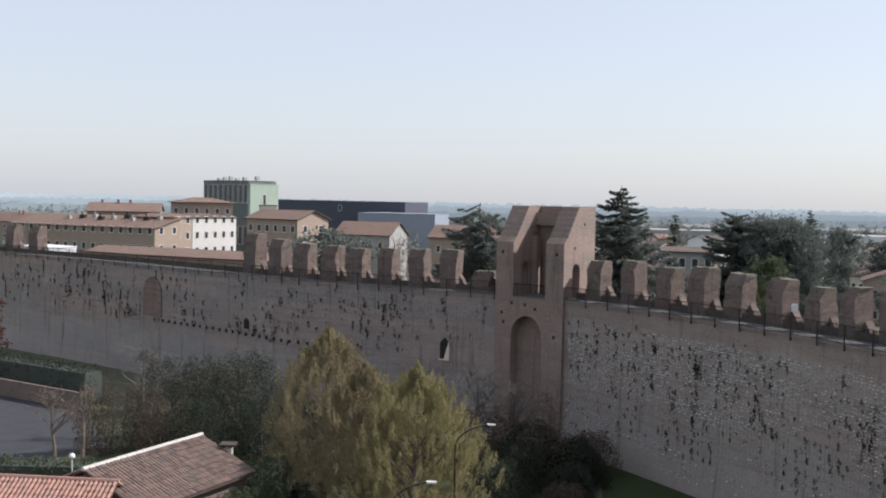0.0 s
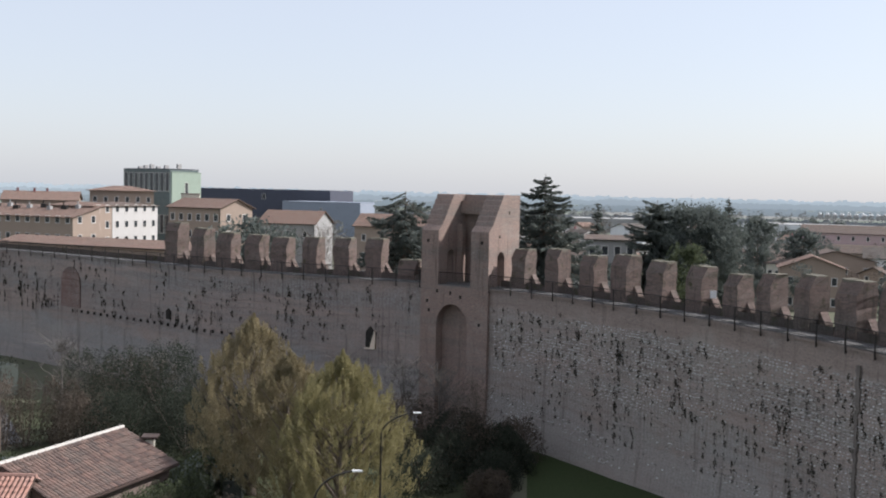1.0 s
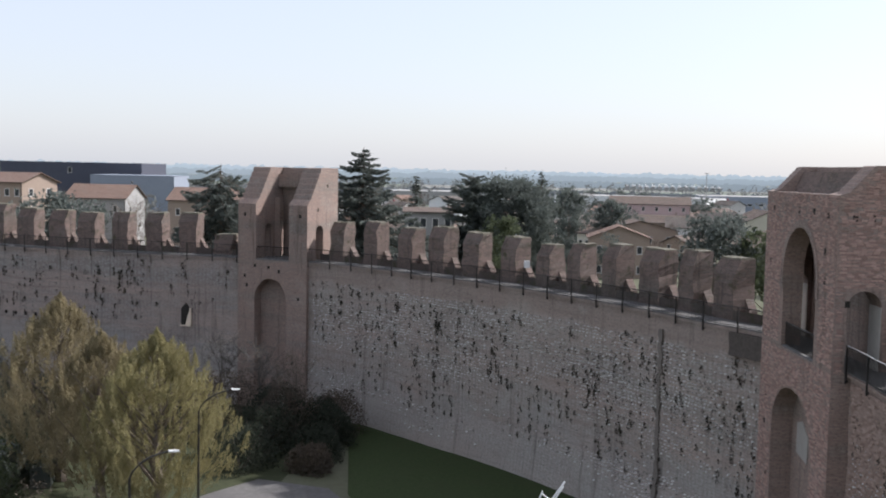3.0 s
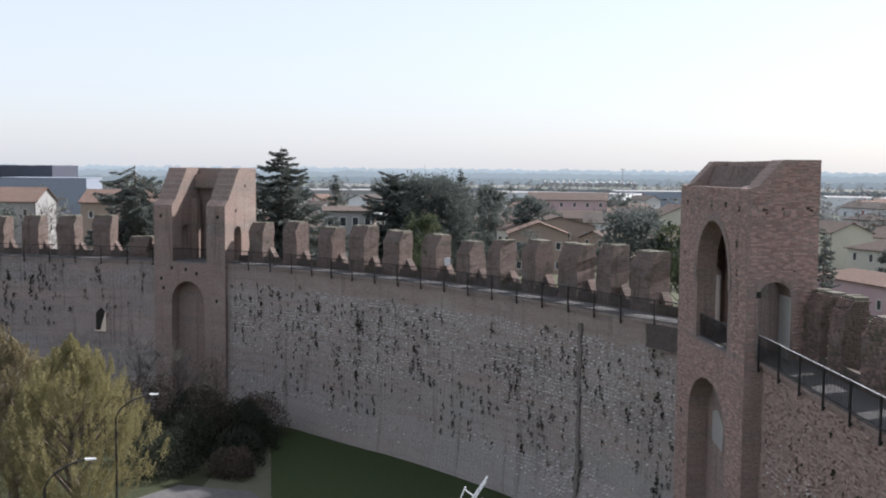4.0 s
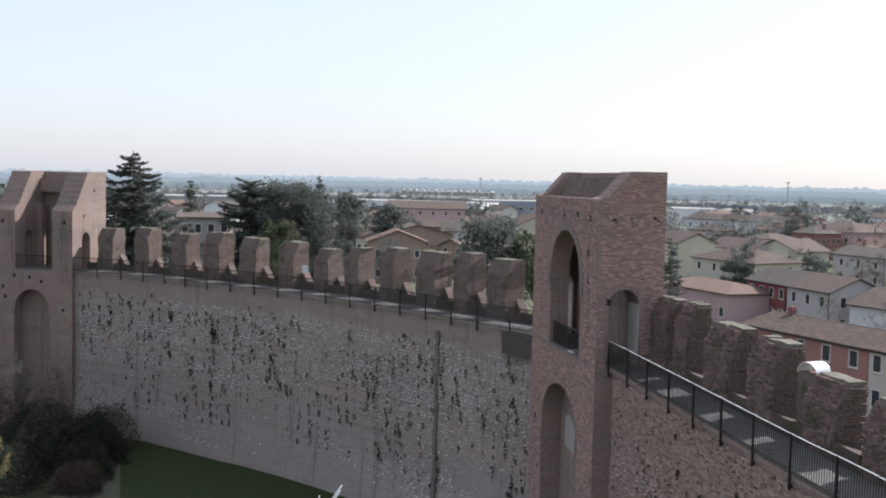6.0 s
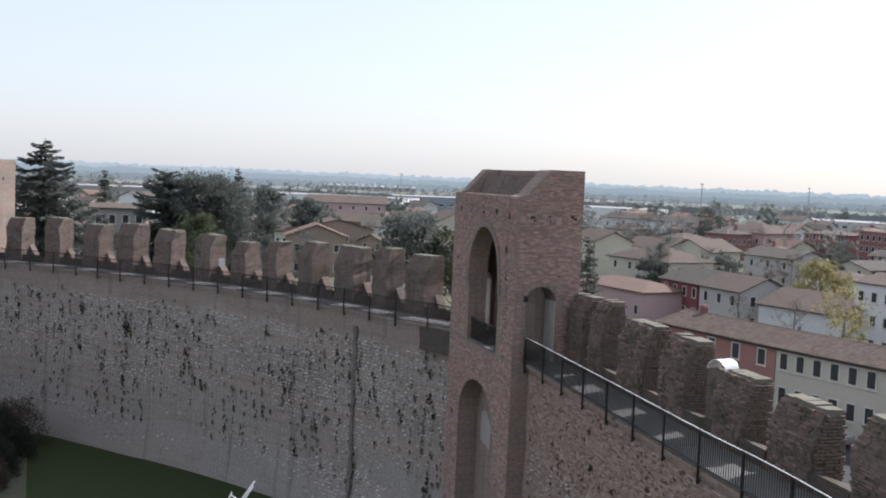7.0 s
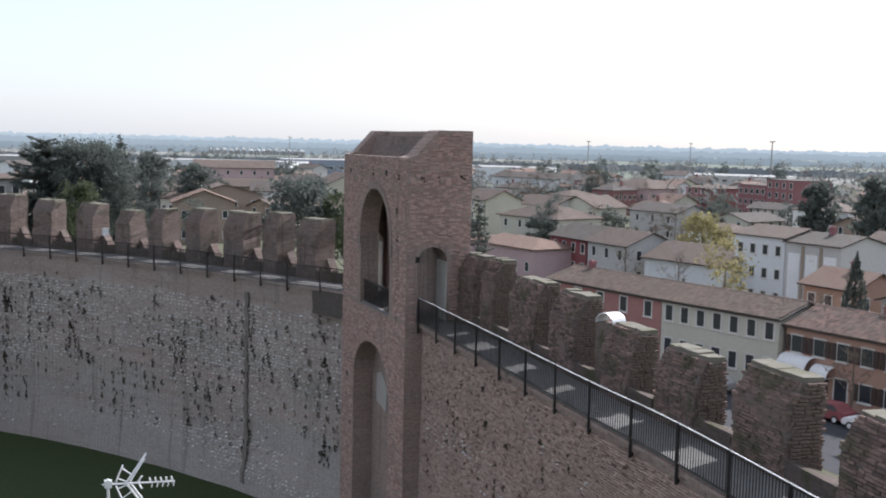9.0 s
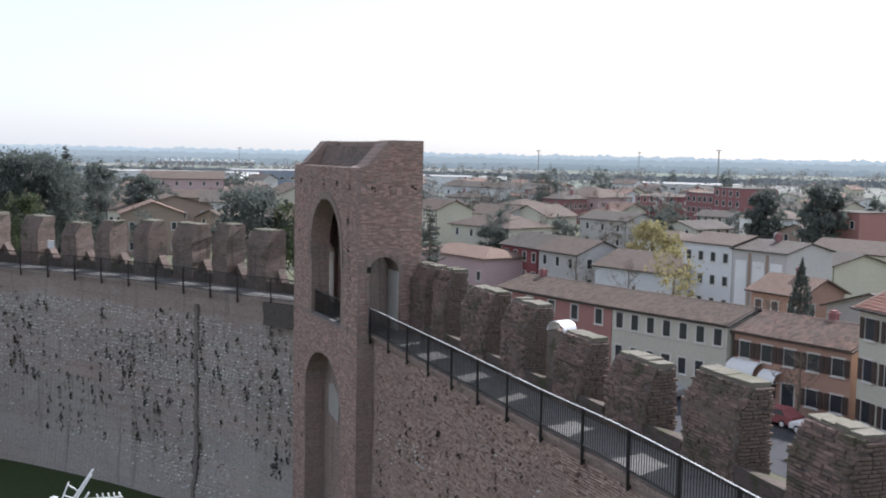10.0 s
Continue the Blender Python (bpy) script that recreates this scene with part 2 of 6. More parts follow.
M_PALEBARK = plain("pale_bark", (0.16, 0.145, 0.13), (0.11, 0.10, 0.088), 8, bump_d=0.02)
M_SPRING = leafy("spring_leaves", (0.285, 0.255, 0.125), (0.35, 0.312, 0.16), (0.24, 0.215, 0.11))
M_SPRING2 = leafy("spring_leaves_ochre", (0.265, 0.222, 0.13), (0.32, 0.27, 0.16), (0.22, 0.187, 0.115))
# Evergreens: leaf colour lightened and greyed in place of air haze
M_DARKLEAF = leafy("hazed_evergreen_leaves", (0.098, 0.117, 0.104), (0.142, 0.155, 0.137), (0.112, 0.127, 0.115))
M_GREENLEAF = leafy("green_leaves", (0.072, 0.088, 0.048), (0.10, 0.115, 0.066), (0.066, 0.08, 0.044))
# Garden leaves: the shade under wall and trees is darkened into the colour
M_SHADELEAF = leafy("shade_toned_leaves", (0.034, 0.043, 0.03), (0.062, 0.07, 0.05), (0.042, 0.048, 0.036))
M_DRYTWIG = leafy("dry_twigs", (0.095, 0.078, 0.062), (0.15, 0.12, 0.09), (0.085, 0.072, 0.06))


def paint(name, c):
    return plain("paint_" + name, c, tuple(x * 0.88 for x in c), 2.5, stain=tuple(x * 0.78 for x in c), bump_d=0.006)


P_CREAM, P_SALMON, P_ORANGE = paint("cream", (0.56, 0.54, 0.455)), paint("salmon", (0.38, 0.20, 0.178)), paint("orange", (0.43, 0.275, 0.21))
P_RED, P_GREY, P_WHITE = paint("red", (0.27, 0.095, 0.098)), paint("grey", (0.52, 0.505, 0.485)), paint("offwhite", (0.70, 0.71, 0.71))
P_TAN, P_PINK, P_YELLOW = paint("tan", (0.33, 0.26, 0.21)), paint("pink", (0.52, 0.385, 0.38)), paint("yellow", (0.57, 0.54, 0.43))
P_BRICK, P_GREEN, P_DARK = paint("brick_red", (0.28, 0.135, 0.135)), paint("pale_green", (0.31, 0.375, 0.31)), paint("slate", (0.085, 0.09, 0.115))
P_BLUE, P_STONE = paint("blue_grey", (0.26, 0.29, 0.34)), paint("stone_grey", (0.34, 0.335, 0.325))

# ---- mesh helpers ----
def mesh_of(name, verts, faces, uvs=None, smooth=False):
    me = bpy.data.meshes.new(name)
    me.from_pydata([tuple(v) for v in verts], [], [tuple(q) for q in faces])
    if uvs is not None:
        lay = me.uv_layers.new(name="UVMap")
        flat = [c for q in uvs for p in q for c in p]
        lay.data.foreach_set("uv", flat)
    if smooth:
        me.polygons.foreach_set("use_smooth", [True] * len(me.polygons))
    me.update()
    return me


def put(name, me, mat, parent=None, label="", kind=""):
    ob = new(name, me)
    if not me.materials:
        for m in (mat if isinstance(mat, (list, tuple)) else [mat]):
            me.materials.append(m)
    if parent:
        ob.parent = parent
    return tagged(ob, label, kind=kind)


def part(name, bm, mat, parent=None, label="", kind=""):
    me = bpy.data.meshes.new(name)
    bm.normal_update()
    bm.to_mesh(me)
    bm.free()
    return put(name, me, mat, parent, label, kind)


def thing(name, place, label, category, group="", kind=""):
    ob = new(name)
    ob.location = place
    return tagged(ob, label, category, group, kind)


def add_box(bm, x0, y0, z0, x1, y1, z1, m=Matrix()):
    vs = [bm.verts.new(m @ Vector(p)) for p in ((x0, y0, z0), (x1, y0, z0), (x1, y1, z0), (x0, y1, z0), (x0, y0, z1), (x1, y0, z1), (x1, y1, z1), (x0, y1, z1))]
    for q in ((3, 2, 1, 0), (4, 5, 6, 7), (0, 1, 5, 4), (1, 2, 6, 5), (2, 3, 7, 6), (3, 0, 4, 7)):
        bm.faces.new([vs[i] for i in q])
    return vs


def box_uv(bm, m=Matrix()):
    """UVs in metres from the face's own direction: along and up for walls, plan for level faces."""
    uv = bm.loops.layers.uv.verify()
    bm.normal_update()
    for fc in bm.faces:
        n = fc.normal
        if abs(n.z) > 0.8:
            for l in fc.loops:
                l[uv].uv = l.vert.co.xy
        else:
            a = Vector((-n.y, n.x)).normalized()
            for l in fc.loops:
                l[uv].uv = (l.vert.co.xy.dot(a), l.vert.co.z)


def prism(bm, pts, d0, d1, place):
    """A polygon pts (u, v) pushed from d0 to d1; place(u, v, d) gives the point."""
    a = [bm.verts.new(place(u, v, d0)) for u, v in pts]
    b = [bm.verts.new(place(u, v, d1)) for u, v in pts]
    n = len(pts)
    bm.faces.new(a)
    bm.faces.new(b[::-1])
    for i in range(n):
        bm.faces.new((a[(i + 1) % n], a[i], b[i], b[(i + 1) % n]))


def tube(bm, a, b, r0, r1, n=6):
    a, b = Vector(a), Vector(b)
    q = (b - a).to_track_quat("Z", "Y")
    ra = [bm.verts.new(a + q @ Vector((r0 * math.cos(6.2832 * i / n), r0 * math.sin(6.2832 * i / n), 0))) for i in range(n)]
    rb = [bm.verts.new(b + q @ Vector((r1 * math.cos(6.2832 * i / n), r1 * math.sin(6.2832 * i / n), 0))) for i in range(n)]
    for i in range(n):
        bm.faces.new((ra[i], ra[(i + 1) % n], rb[(i + 1) % n], rb[i]))
    bm.faces.new(ra[::-1])
    bm.faces.new(rb)


# ---- ground ----
def ground_sheet():
    ring = [(0, 0, 0)]
    faces, n = [], 64
    for r in (40, 120, 300, 800, 2000, 4800):
        ring += [(r * math.cos(6.28319 * i / n), r * math.sin(6.28319 * i / n), 0) for i in range(n)]
    faces += [(0, 1 + i, 1 + (i + 1) % n) for i in range(n)]
    for k in range(5):
        o, p = 1 + k * n, 1 + (k + 1) * n
        faces += [(o + i, p + i, p + (i + 1) % n, o + (i + 1) % n) for i in range(n)]
    m, nt, bsdf = nodes_of("ground_earth")
    v = coords(nt)
    vo = nt.nodes.new("ShaderNodeTexVoronoi")
    vo.inputs["Scale"].default_value = 0.006
    nt.links.new(v, vo.inputs["Vector"])
    # far fields: own tones, desaturated so the colour carries the plain's haze
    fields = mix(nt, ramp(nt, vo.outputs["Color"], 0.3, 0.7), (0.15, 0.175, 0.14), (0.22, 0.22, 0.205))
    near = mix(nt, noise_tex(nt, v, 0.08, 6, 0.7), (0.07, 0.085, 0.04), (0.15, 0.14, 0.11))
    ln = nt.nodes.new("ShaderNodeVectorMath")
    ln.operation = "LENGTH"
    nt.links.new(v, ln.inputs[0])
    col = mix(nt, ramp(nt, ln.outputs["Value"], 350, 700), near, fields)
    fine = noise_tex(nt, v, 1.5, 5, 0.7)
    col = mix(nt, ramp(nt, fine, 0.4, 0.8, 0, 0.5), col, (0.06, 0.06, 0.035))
    nt.links.new(col, bsdf.inputs["Base Color"])
    bsdf.inputs["Roughness"].default_value = 1.0
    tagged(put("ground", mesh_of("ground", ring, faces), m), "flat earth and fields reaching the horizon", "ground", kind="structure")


ground_sheet()

# ---- the town wall ----
SCALE = 1.2
PLAN = [(-66, 131), (-49.5, 116.6), (-40.8, 110), (-32.8, 103.7), (-25.4, 97.2), (-19, 91.5), (-13.1, 85.9), (-8, 82.3), (-3.5, 79.6), (0.8, 77.2), (4.0, 75.3), (8.5, 71.8), (12.2, 67.2), (14.9, 62.2), (17.2, 58), (19.2, 53.6), (20.8, 49.2), (22, 45.2), (22.8, 41.2), (23.6, 37.9), (21.80, 30.15), (20.94, 27.3), (19.4, 22.4), (17.7, 17.1), (16.48, 13.1), (13, 4), (9, -7)]


def smooth_line(pts, n=12):
    pts = [np.array(p, float) * SCALE for p in pts]
    out = []
    for i in range(len(pts) - 1):
        p0, p1, p2, p3 = pts[max(i - 1, 0)], pts[i], pts[i + 1], pts[min(i + 2, len(pts) - 1)]
        for k in range(n):
            u = k / n
            out.append(0.5 * (2 * p1 + (p2 - p0) * u + (2 * p0 - 5 * p1 + 4 * p2 - p3) * u * u + (3 * p1 - p0 - 3 * p2 + p3) * u ** 3))
    return np.array(out + [pts[-1]])


LINE = smooth_line(PLAN)
ALONG = np.concatenate([[0], np.cumsum(np.hypot(*np.diff(LINE, axis=0).T))])
TAN = np.gradient(LINE, axis=0)
TAN /= np.hypot(*TAN.T)[:, None]
OUT = np.stack([-TAN[:, 1], TAN[:, 0]], 1)


def on_wall(s, o=0.0, z=0.0):
    """The point s metres along the wall's inner face, o metres outward from it, at height z."""
    return Vector([float(np.interp(s, ALONG, LINE[:, k]) + o * np.interp(s, ALONG, OUT[:, k])) for k in (0, 1)] + [z])


DECK, WIDE, THICK = 12.6, 1.62, 3.1        # walkway height, its width to the parapet, the wall's whole thickness
T1 = (ALONG[120], ALONG[132])              # stretch of the far tower
T2 = (ALONG[228], ALONG[240])              # stretch of the near tower


def sweep(name, profile, s0, s1, mat, parent=None, step=1.0, rough=0.0, label="", seed=1):
    """Pushes a closed profile of (outward, height) along the wall, with UVs in metres and an uneven face."""
    n = max(2, int((s1 - s0) / step) + 1)
    ss = np.linspace(s0, s1, n)
    k = len(profile)
    run = [0.0]
    for i in range(k):
        a, b = profile[i], profile[(i + 1) % k]
        run.append(run[-1] + math.hypot(b[0] - a[0], b[1] - a[1]))
    verts, faces, uvs = [], [], []
    for s in ss:
        for o, z in profile:
            p = on_wall(s, o, z)
            j = noise.noise(Vector((s * 0.35, z * 0.5, seed))) * rough
            verts.append(on_wall(s, o - j, z + (j * 0.4 if z > 0.5 else 0)))
    for i in range(n - 1):
        for j in range(k):
            j2 = (j + 1) % k
            faces.append((i * k + j2, i * k + j, (i + 1) * k + j, (i + 1) * k + j2))
            va, vb = run[j], run[j + 1]
            if abs(profile[j][0] - profile[j2][0]) < 0.4:
                va, vb = profile[j][1], profile[j2][1]
            uvs.append(((ss[i], vb), (ss[i], va), (ss[i + 1], va), (ss[i + 1], vb)))
    for end, idx in ((0, range(k)), (n - 1, range(k - 1, -1, -1))):
        faces.append([end * k + j for j in idx])
        uvs.append([profile[j] for j in idx])
    return put(name, mesh_of(name, verts, faces, uvs), mat, parent, label)


def wall_profile():
    zs = [0, 1.5, 3, 4.5, 6, 7.5, 9, 10.5, 11.6]
    return [(-0.35 * max(0, 1 - z / 3.0), z) for z in zs] + [(0, DECK), (THICK, DECK), (THICK, 0)]


wall_far = sweep("wall_far", wall_profile(), 0, T1[0], M_WALL_L, rough=0.12, seed=1)
wall_mid = sweep("wall_middle", wall_profile(), T1[1], T2[0], M_WALL, rough=0.14, seed=2)
wall_near = sweep("wall_near", wall_profile(), T2[1], ALONG[-1], M_NEAR, rough=0.10, seed=3)
for w, text in ((wall_far, "old brick town wall, stained, with dark plant tufts"), (wall_mid, "curved medieval wall of stone and brick with tufts"), (wall_near, "old brick town wall running close by")):
    tagged(w, text, "town wall", kind="structure")
WALL_RUNS = ((wall_far, 0, T1[0]), (wall_mid, *T1[1:], T2[0]), (wall_near, T2[1], ALONG[-1]))
for w, s0, s1 in WALL_RUNS:
    sweep("walkway", [(-0.06, DECK + 0.004), (-0.06, DECK + 0.08), (WIDE, DECK + 0.08), (WIDE, DECK + 0.004)], s0 + 0.02, s1 - 0.02, M_DECK, w, label="worn pale paving of the wall walk")
    sweep("kerb", [(-0.12, DECK - 0.15), (-0.12, DECK - 0.03), (0.10, DECK - 0.02), (0.10, DECK - 0.15)], s0 + 0.05, s1 - 0.05, M_NEAR if w is wall_near else M_WALL if w is wall_mid else M_WALL_L, w, 1.0, 0.03, label="worn brick edging of the wall walk")

# merlons: stretch along the wall (before scaling) and top height
MERLONS = [(20.6, 22.8, 16.15), (25.6, 27.8, 16.17), (62.1, 64.3, 16.75), (65.8, 68.0, 16.33), (69.2, 71.4, 16.03), (72.6, 74.6, 16.00), (75.3, 77.3, 15.86), (78.4, 80.2, 16.00), (81.3, 83.1, 16.04), (84.1, 85.9, 16.14), (86.9, 88.7, 14.35), (96.2, 97.8, 15.87), (99.1, 100.7, 16.06), (102.2, 103.9, 15.78), (105.2, 107.1, 16.08), (108.4, 110.2, 15.84), (111.6, 113.3, 15.79), (114.5, 116.0, 15.48), (117.0, 118.7, 15.75), (119.8, 121.5, 15.92), (122.5, 124.6, 15.94), (125.3, 126.9, 16.09), (127.7, 129.8, 15.93), (140.7, 142.7, 15.58), (143.1, 144.5, 15.68), (145.7, 147.9, 15.33), (148.8, 150.7, 15.31), (152.1, 153.8, 14.85), (154.8, 156.8, 14.73), (157.9, 160.0, 15.04), (161.35, 163.2, 14.84), (164.75, 166.6, 14.67), (168.0, 169.9, 15.03)]


M_OLDBRICK, _nt, _b = nodes_of("old_single_bricks")
_oi, _ge = _nt.nodes.new("ShaderNodeObjectInfo"), _nt.nodes.new("ShaderNodeNewGeometry")
_c = mix(_nt, _ge.outputs["Random Per Island"], (0.075, 0.060, 0.054), (0.29, 0.195, 0.165))
_c = mix(_nt, _oi.outputs["Random"], _c, mix(_nt, 0.5, _c, (0.21, 0.15, 0.13)))
_c = mix(_nt, ramp(_nt, noise_tex(_nt, coords(_nt), 1.1, 6, 0.7), 0.47, 0.60, 0, 0.8), _c, (0.072, 0.076, 0.045))
_c = mix(_nt, ramp(_nt, noise_tex(_nt, coords(_nt), 18, 4, 0.7), 0.5, 0.75, 0, 0.6), _c, (0.07, 0.055, 0.048))
_nt.links.new(_c, _b.inputs["Base Color"])
_b.inputs["Roughness"].default_value = 0.95


def brick_row_mesh(name, bricks):
    """Many small bricks, each a box of five faces: origin, along, up, out."""
    verts, faces = [], []
    for o, a, u, n in bricks:
        k = len(verts)
        verts += [o, o + a, o + a + u, o + u, o + n + a * 0.03 + u * 0.08, o + n + a * 0.97 + u * 0.08, o + n + a * 0.97 + u * 0.92, o + n + a * 0.03 + u * 0.92]
        faces += [(k + 4, k + 5, k + 6, k + 7), (k, k + 1, k + 5, k + 4), (k + 1, k + 2, k + 6, k + 5), (k + 2, k + 3, k + 7, k + 6), (k + 3, k, k + 4, k + 7)]
    return mesh_of(name, verts, faces)


UNIT_BRICK = brick_row_mesh("brick", [(Vector((0, 0, 0)), Vector((0.27, 0, 0)), Vector((0, 0, 0.075)), Vector((0, -0.05, 0)))])


def brick_skin(ob, s0, s1, d0, d1, top, seed):
    """Brick courses on the faces of a near merlon: inner face and rake joined, the end wall brick by brick."""
    rnd = random.Random(int(seed * 10))
    up = Vector((0, 0, 1))
    low = DECK + 0.1
    rows, bricks = int((top - 0.75 - low) / 0.09), []
    for r in range(rows):
        s = s0 + rnd.uniform(0, 0.2)
        while s < s1 - 0.2:
            L = rnd.uniform(0.2, 0.32)
            if rnd.random() > 0.07 and not noise.noise(Vector((s * 1.2, r * 0.13, seed))) > 0.42:
                o = on_wall(s, d0 + 0.02, low + r * 0.09)
                a = on_wall(min(s + L, s1), d0 + 0.02, low + r * 0.09) - o
                n = (on_wall(s, d0 - 0.1, 0) - on_wall(s, d0, 0)).normalized()
                bricks.append((o, a, up * 0.078, n * rnd.uniform(0.045, 0.075)))
            s += L + 0.015
    for r in range(9):                       # stepped rake
        s = s0 + rnd.uniform(0, 0.15)
        z, d = top - 0.75 + r * 0.083, d0 + 0.42 * r / 9
        while s < s1 - 0.2:
            L = rnd.uniform(0.2, 0.34)
            o = on_wall(s, d + 0.12, z)
            a = on_wall(min(s + L, s1), d + 0.12, z) - o
            n = (on_wall(s, d - 0.1, 0) - on_wall(s, d, 0)).normalized()
            bricks.append((o, a, up * 0.08, n * rnd.uniform(0.13, 0.2)))
            s += L + 0.015
    put("brick_facing", brick_row_mesh("brick_facing", bricks), M_OLDBRICK, ob, "mossy worn brick courses", "stuff")
    for r in range(int((top - low) / 0.09)):
        d = d0 + 0.05 + rnd.uniform(0, 0.12) + max(0, low + r * 0.09 - (top - 0.75)) * 0.56
        while d < d1 - 0.12:
            L = rnd.choice((0.13, 0.27, 0.27))
            if rnd.random() > 0.08:
                b = put("brick", UNIT_BRICK, M_OLDBRICK, ob)
                q = on_wall(s1 - 0.02 + rnd.uniform(-0.02, 0.03), d, low + r * 0.09)
                t = on_wall(s1, d + 0.1, 0) - on_wall(s1, d, 0)
                b.matrix_basis = Matrix.Translation(q) @ Matrix.Rotation(math.atan2(t.y, t.x), 4, "Z") @ Matrix.Diagonal((min(L, d1 - d) / 0.27, 1, 1, 1))
            d += L + 0.015


def merlon(parent, s0, s1, top, seed, near):
    """A merlon with a chamfered inner edge and worn, uneven brickwork."""
    d0, d1, z0 = WIDE + 0.02, THICK - (0.42 if near else 0.02), DECK - 0.1
    nz, ns, nd = 9, 5, 4
    prof = []
    for j in range(nz + 1):
        z = z0 + (top - 0.75 - z0) * j / nz
        prof.append((d0, z))
    prof += [(d0 + 0.42, top)] + [(d0 + 0.42 + (d1 - d0 - 0.42) * j / 3, top) for j in (1, 2, 3)]
    prof += [(d1, top - (top - z0) * j / 5) for j in range(1, 6)]
    n, k = ns + 1, len(prof)
    verts, faces, uvs = [], [], []
    for i in range(n):
        s = s0 + (s1 - s0) * i / ns
        for o, z in prof:
            v = Vector((s * 1.1, o * 1.7, z * 1.3 + seed * 7))
            end = (-1 if i == 0 else 1 if i == ns else 0)
            js, jo, jz = [noise.noise(v * 1.3 + Vector((0, 0, 31 * q))) * (0.10 if near else 0.12) for q in (0, 1, 2)]
            fit = 1.0 if z > z0 + 0.4 else 0.0
            verts.append(on_wall(s + end * (js * 1.2 - 0.05) * fit, o + jo * fit * 0.8, z + jz * fit))
    for i in range(n - 1):
        for j in range(k - 1):
            faces.append((i * k + j + 1, i * k + j, (i + 1) * k + j, (i + 1) * k + j + 1))
            sa, sb = s0 + (s1 - s0) * i / ns, s0 + (s1 - s0) * (i + 1) / ns
            va, vb = prof[j][1] + prof[j][0] * (j > nz), prof[j + 1][1] + prof[j + 1][0] * (j >= nz)
            uvs.append(((sa, vb), (sa, va), (sb, va), (sb, vb)))
    for e, flip in ((0, 1), (n - 1, 0)):
        # end faces as strips across the thickness
        inner = list(range(nz + 1))
        for j in range(nz):
            o_idx = k - 1 - min(5, round(j * 5 / nz))
            o_idx2 = k - 1 - min(5, round((j + 1) * 5 / nz))
            q = [e * k + j, e * k + j + 1, e * k + o_idx2] + ([e * k + o_idx] if o_idx != o_idx2 else [])
            q = q[::-1] if flip else q
            faces.append(q)
            uvs.append([(prof[x - e * k][0] + s0, prof[x - e * k][1]) for x in q])
        q = [e * k + j for j in range(nz, k - 5)]
        q = q[::-1] if flip else q
        faces.append(q)
        uvs.append([(prof[x - e * k][0] + s0, prof[x - e * k][1]) for x in q])
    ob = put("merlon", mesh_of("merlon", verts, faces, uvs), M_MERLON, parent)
    # weathered cap course
    bm = bmesh.new()
    for i in range(4):
        a, b = s0 + 0.06 + (s1 - s0 - 0.12) * i / 4, s0 + 0.06 + (s1 - s0 - 0.12) * (i + 1) / 4 - 0.02
        h = random.uniform(0.05, 0.12)
        p = [on_wall(x, y, 0) for x, y in ((a, d0 + 0.45), (b, d0 + 0.45), (b, d1 - 0.03), (a, d1 - 0.03))]
        lo = [bm.verts.new((q.x, q.y, top - 0.12)) for q in p]
        hi = [bm.verts.new((q.x, q.y, top + h + random.uniform(-0.02, 0.02))) for q in p]
        bm.faces.new(hi)
        for j in range(4):
            bm.faces.new((lo[j], lo[(j + 1) % 4], hi[(j + 1) % 4], hi[j]))
    part("cap", bm, M_CAP, ob, "pale weathered capping")
    # raking shoulder that falls into the crenel
    if near:
        brick_skin(ob, s0, s1, d0, d1, top, seed)
        return
    bm = bmesh.new()
    run = 0.55
    for q0, q1, drop in ((0, 0.34, 0.0), (0.34, 0.68, 0.38), (0.68, 1.0, 0.76)):
        za, zb = DECK + 1.40 - 0.85 * q0, DECK + 1.40 - 0.85 * q1
        pts = [(s1 - 0.15 + run * q0, DECK + 0.1), (s1 - 0.15 + run * q1 + 0.02, DECK + 0.1), (s1 - 0.15 + run * q1 + 0.02, zb), (s1 - 0.15 + run * q0, za)]
        prism(bm, pts, d1 - 0.62, d1 - 0.05, lambda u, v, d: on_wall(u, d, v))
    bmesh.ops.recalc_face_normals(bm, faces=bm.faces)
    box_uv(bm)
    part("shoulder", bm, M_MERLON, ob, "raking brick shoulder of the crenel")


def parapet(parent, s0, s1, seed):
    """The low wall of a crenel; its sill falls outward."""
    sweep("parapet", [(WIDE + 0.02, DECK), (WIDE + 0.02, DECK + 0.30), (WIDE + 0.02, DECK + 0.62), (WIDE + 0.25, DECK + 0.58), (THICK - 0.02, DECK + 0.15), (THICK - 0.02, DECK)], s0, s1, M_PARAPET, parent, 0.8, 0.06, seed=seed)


for w, s0, s1 in WALL_RUNS:
    here = [(a * SCALE, b * SCALE, z) for a, b, z in MERLONS if s0 - 1 <= a * SCALE <= s1]
    last = s0
    for i, (a, b, z) in enumerate(here):
        a = max(a, s0 + 0.05)
        if a - last > 0.1:
            parapet(w, last + 0.01, a - 0.01, i)
        b -= 0.28 if w is wall_near else 0.72 if w is wall_mid and a > 139 else 0.40
        merlon(w, a, b, z, i + s0, w is wall_near)
        last = b
    parapet(w, last + 0.01, s1 - 0.05, 99)


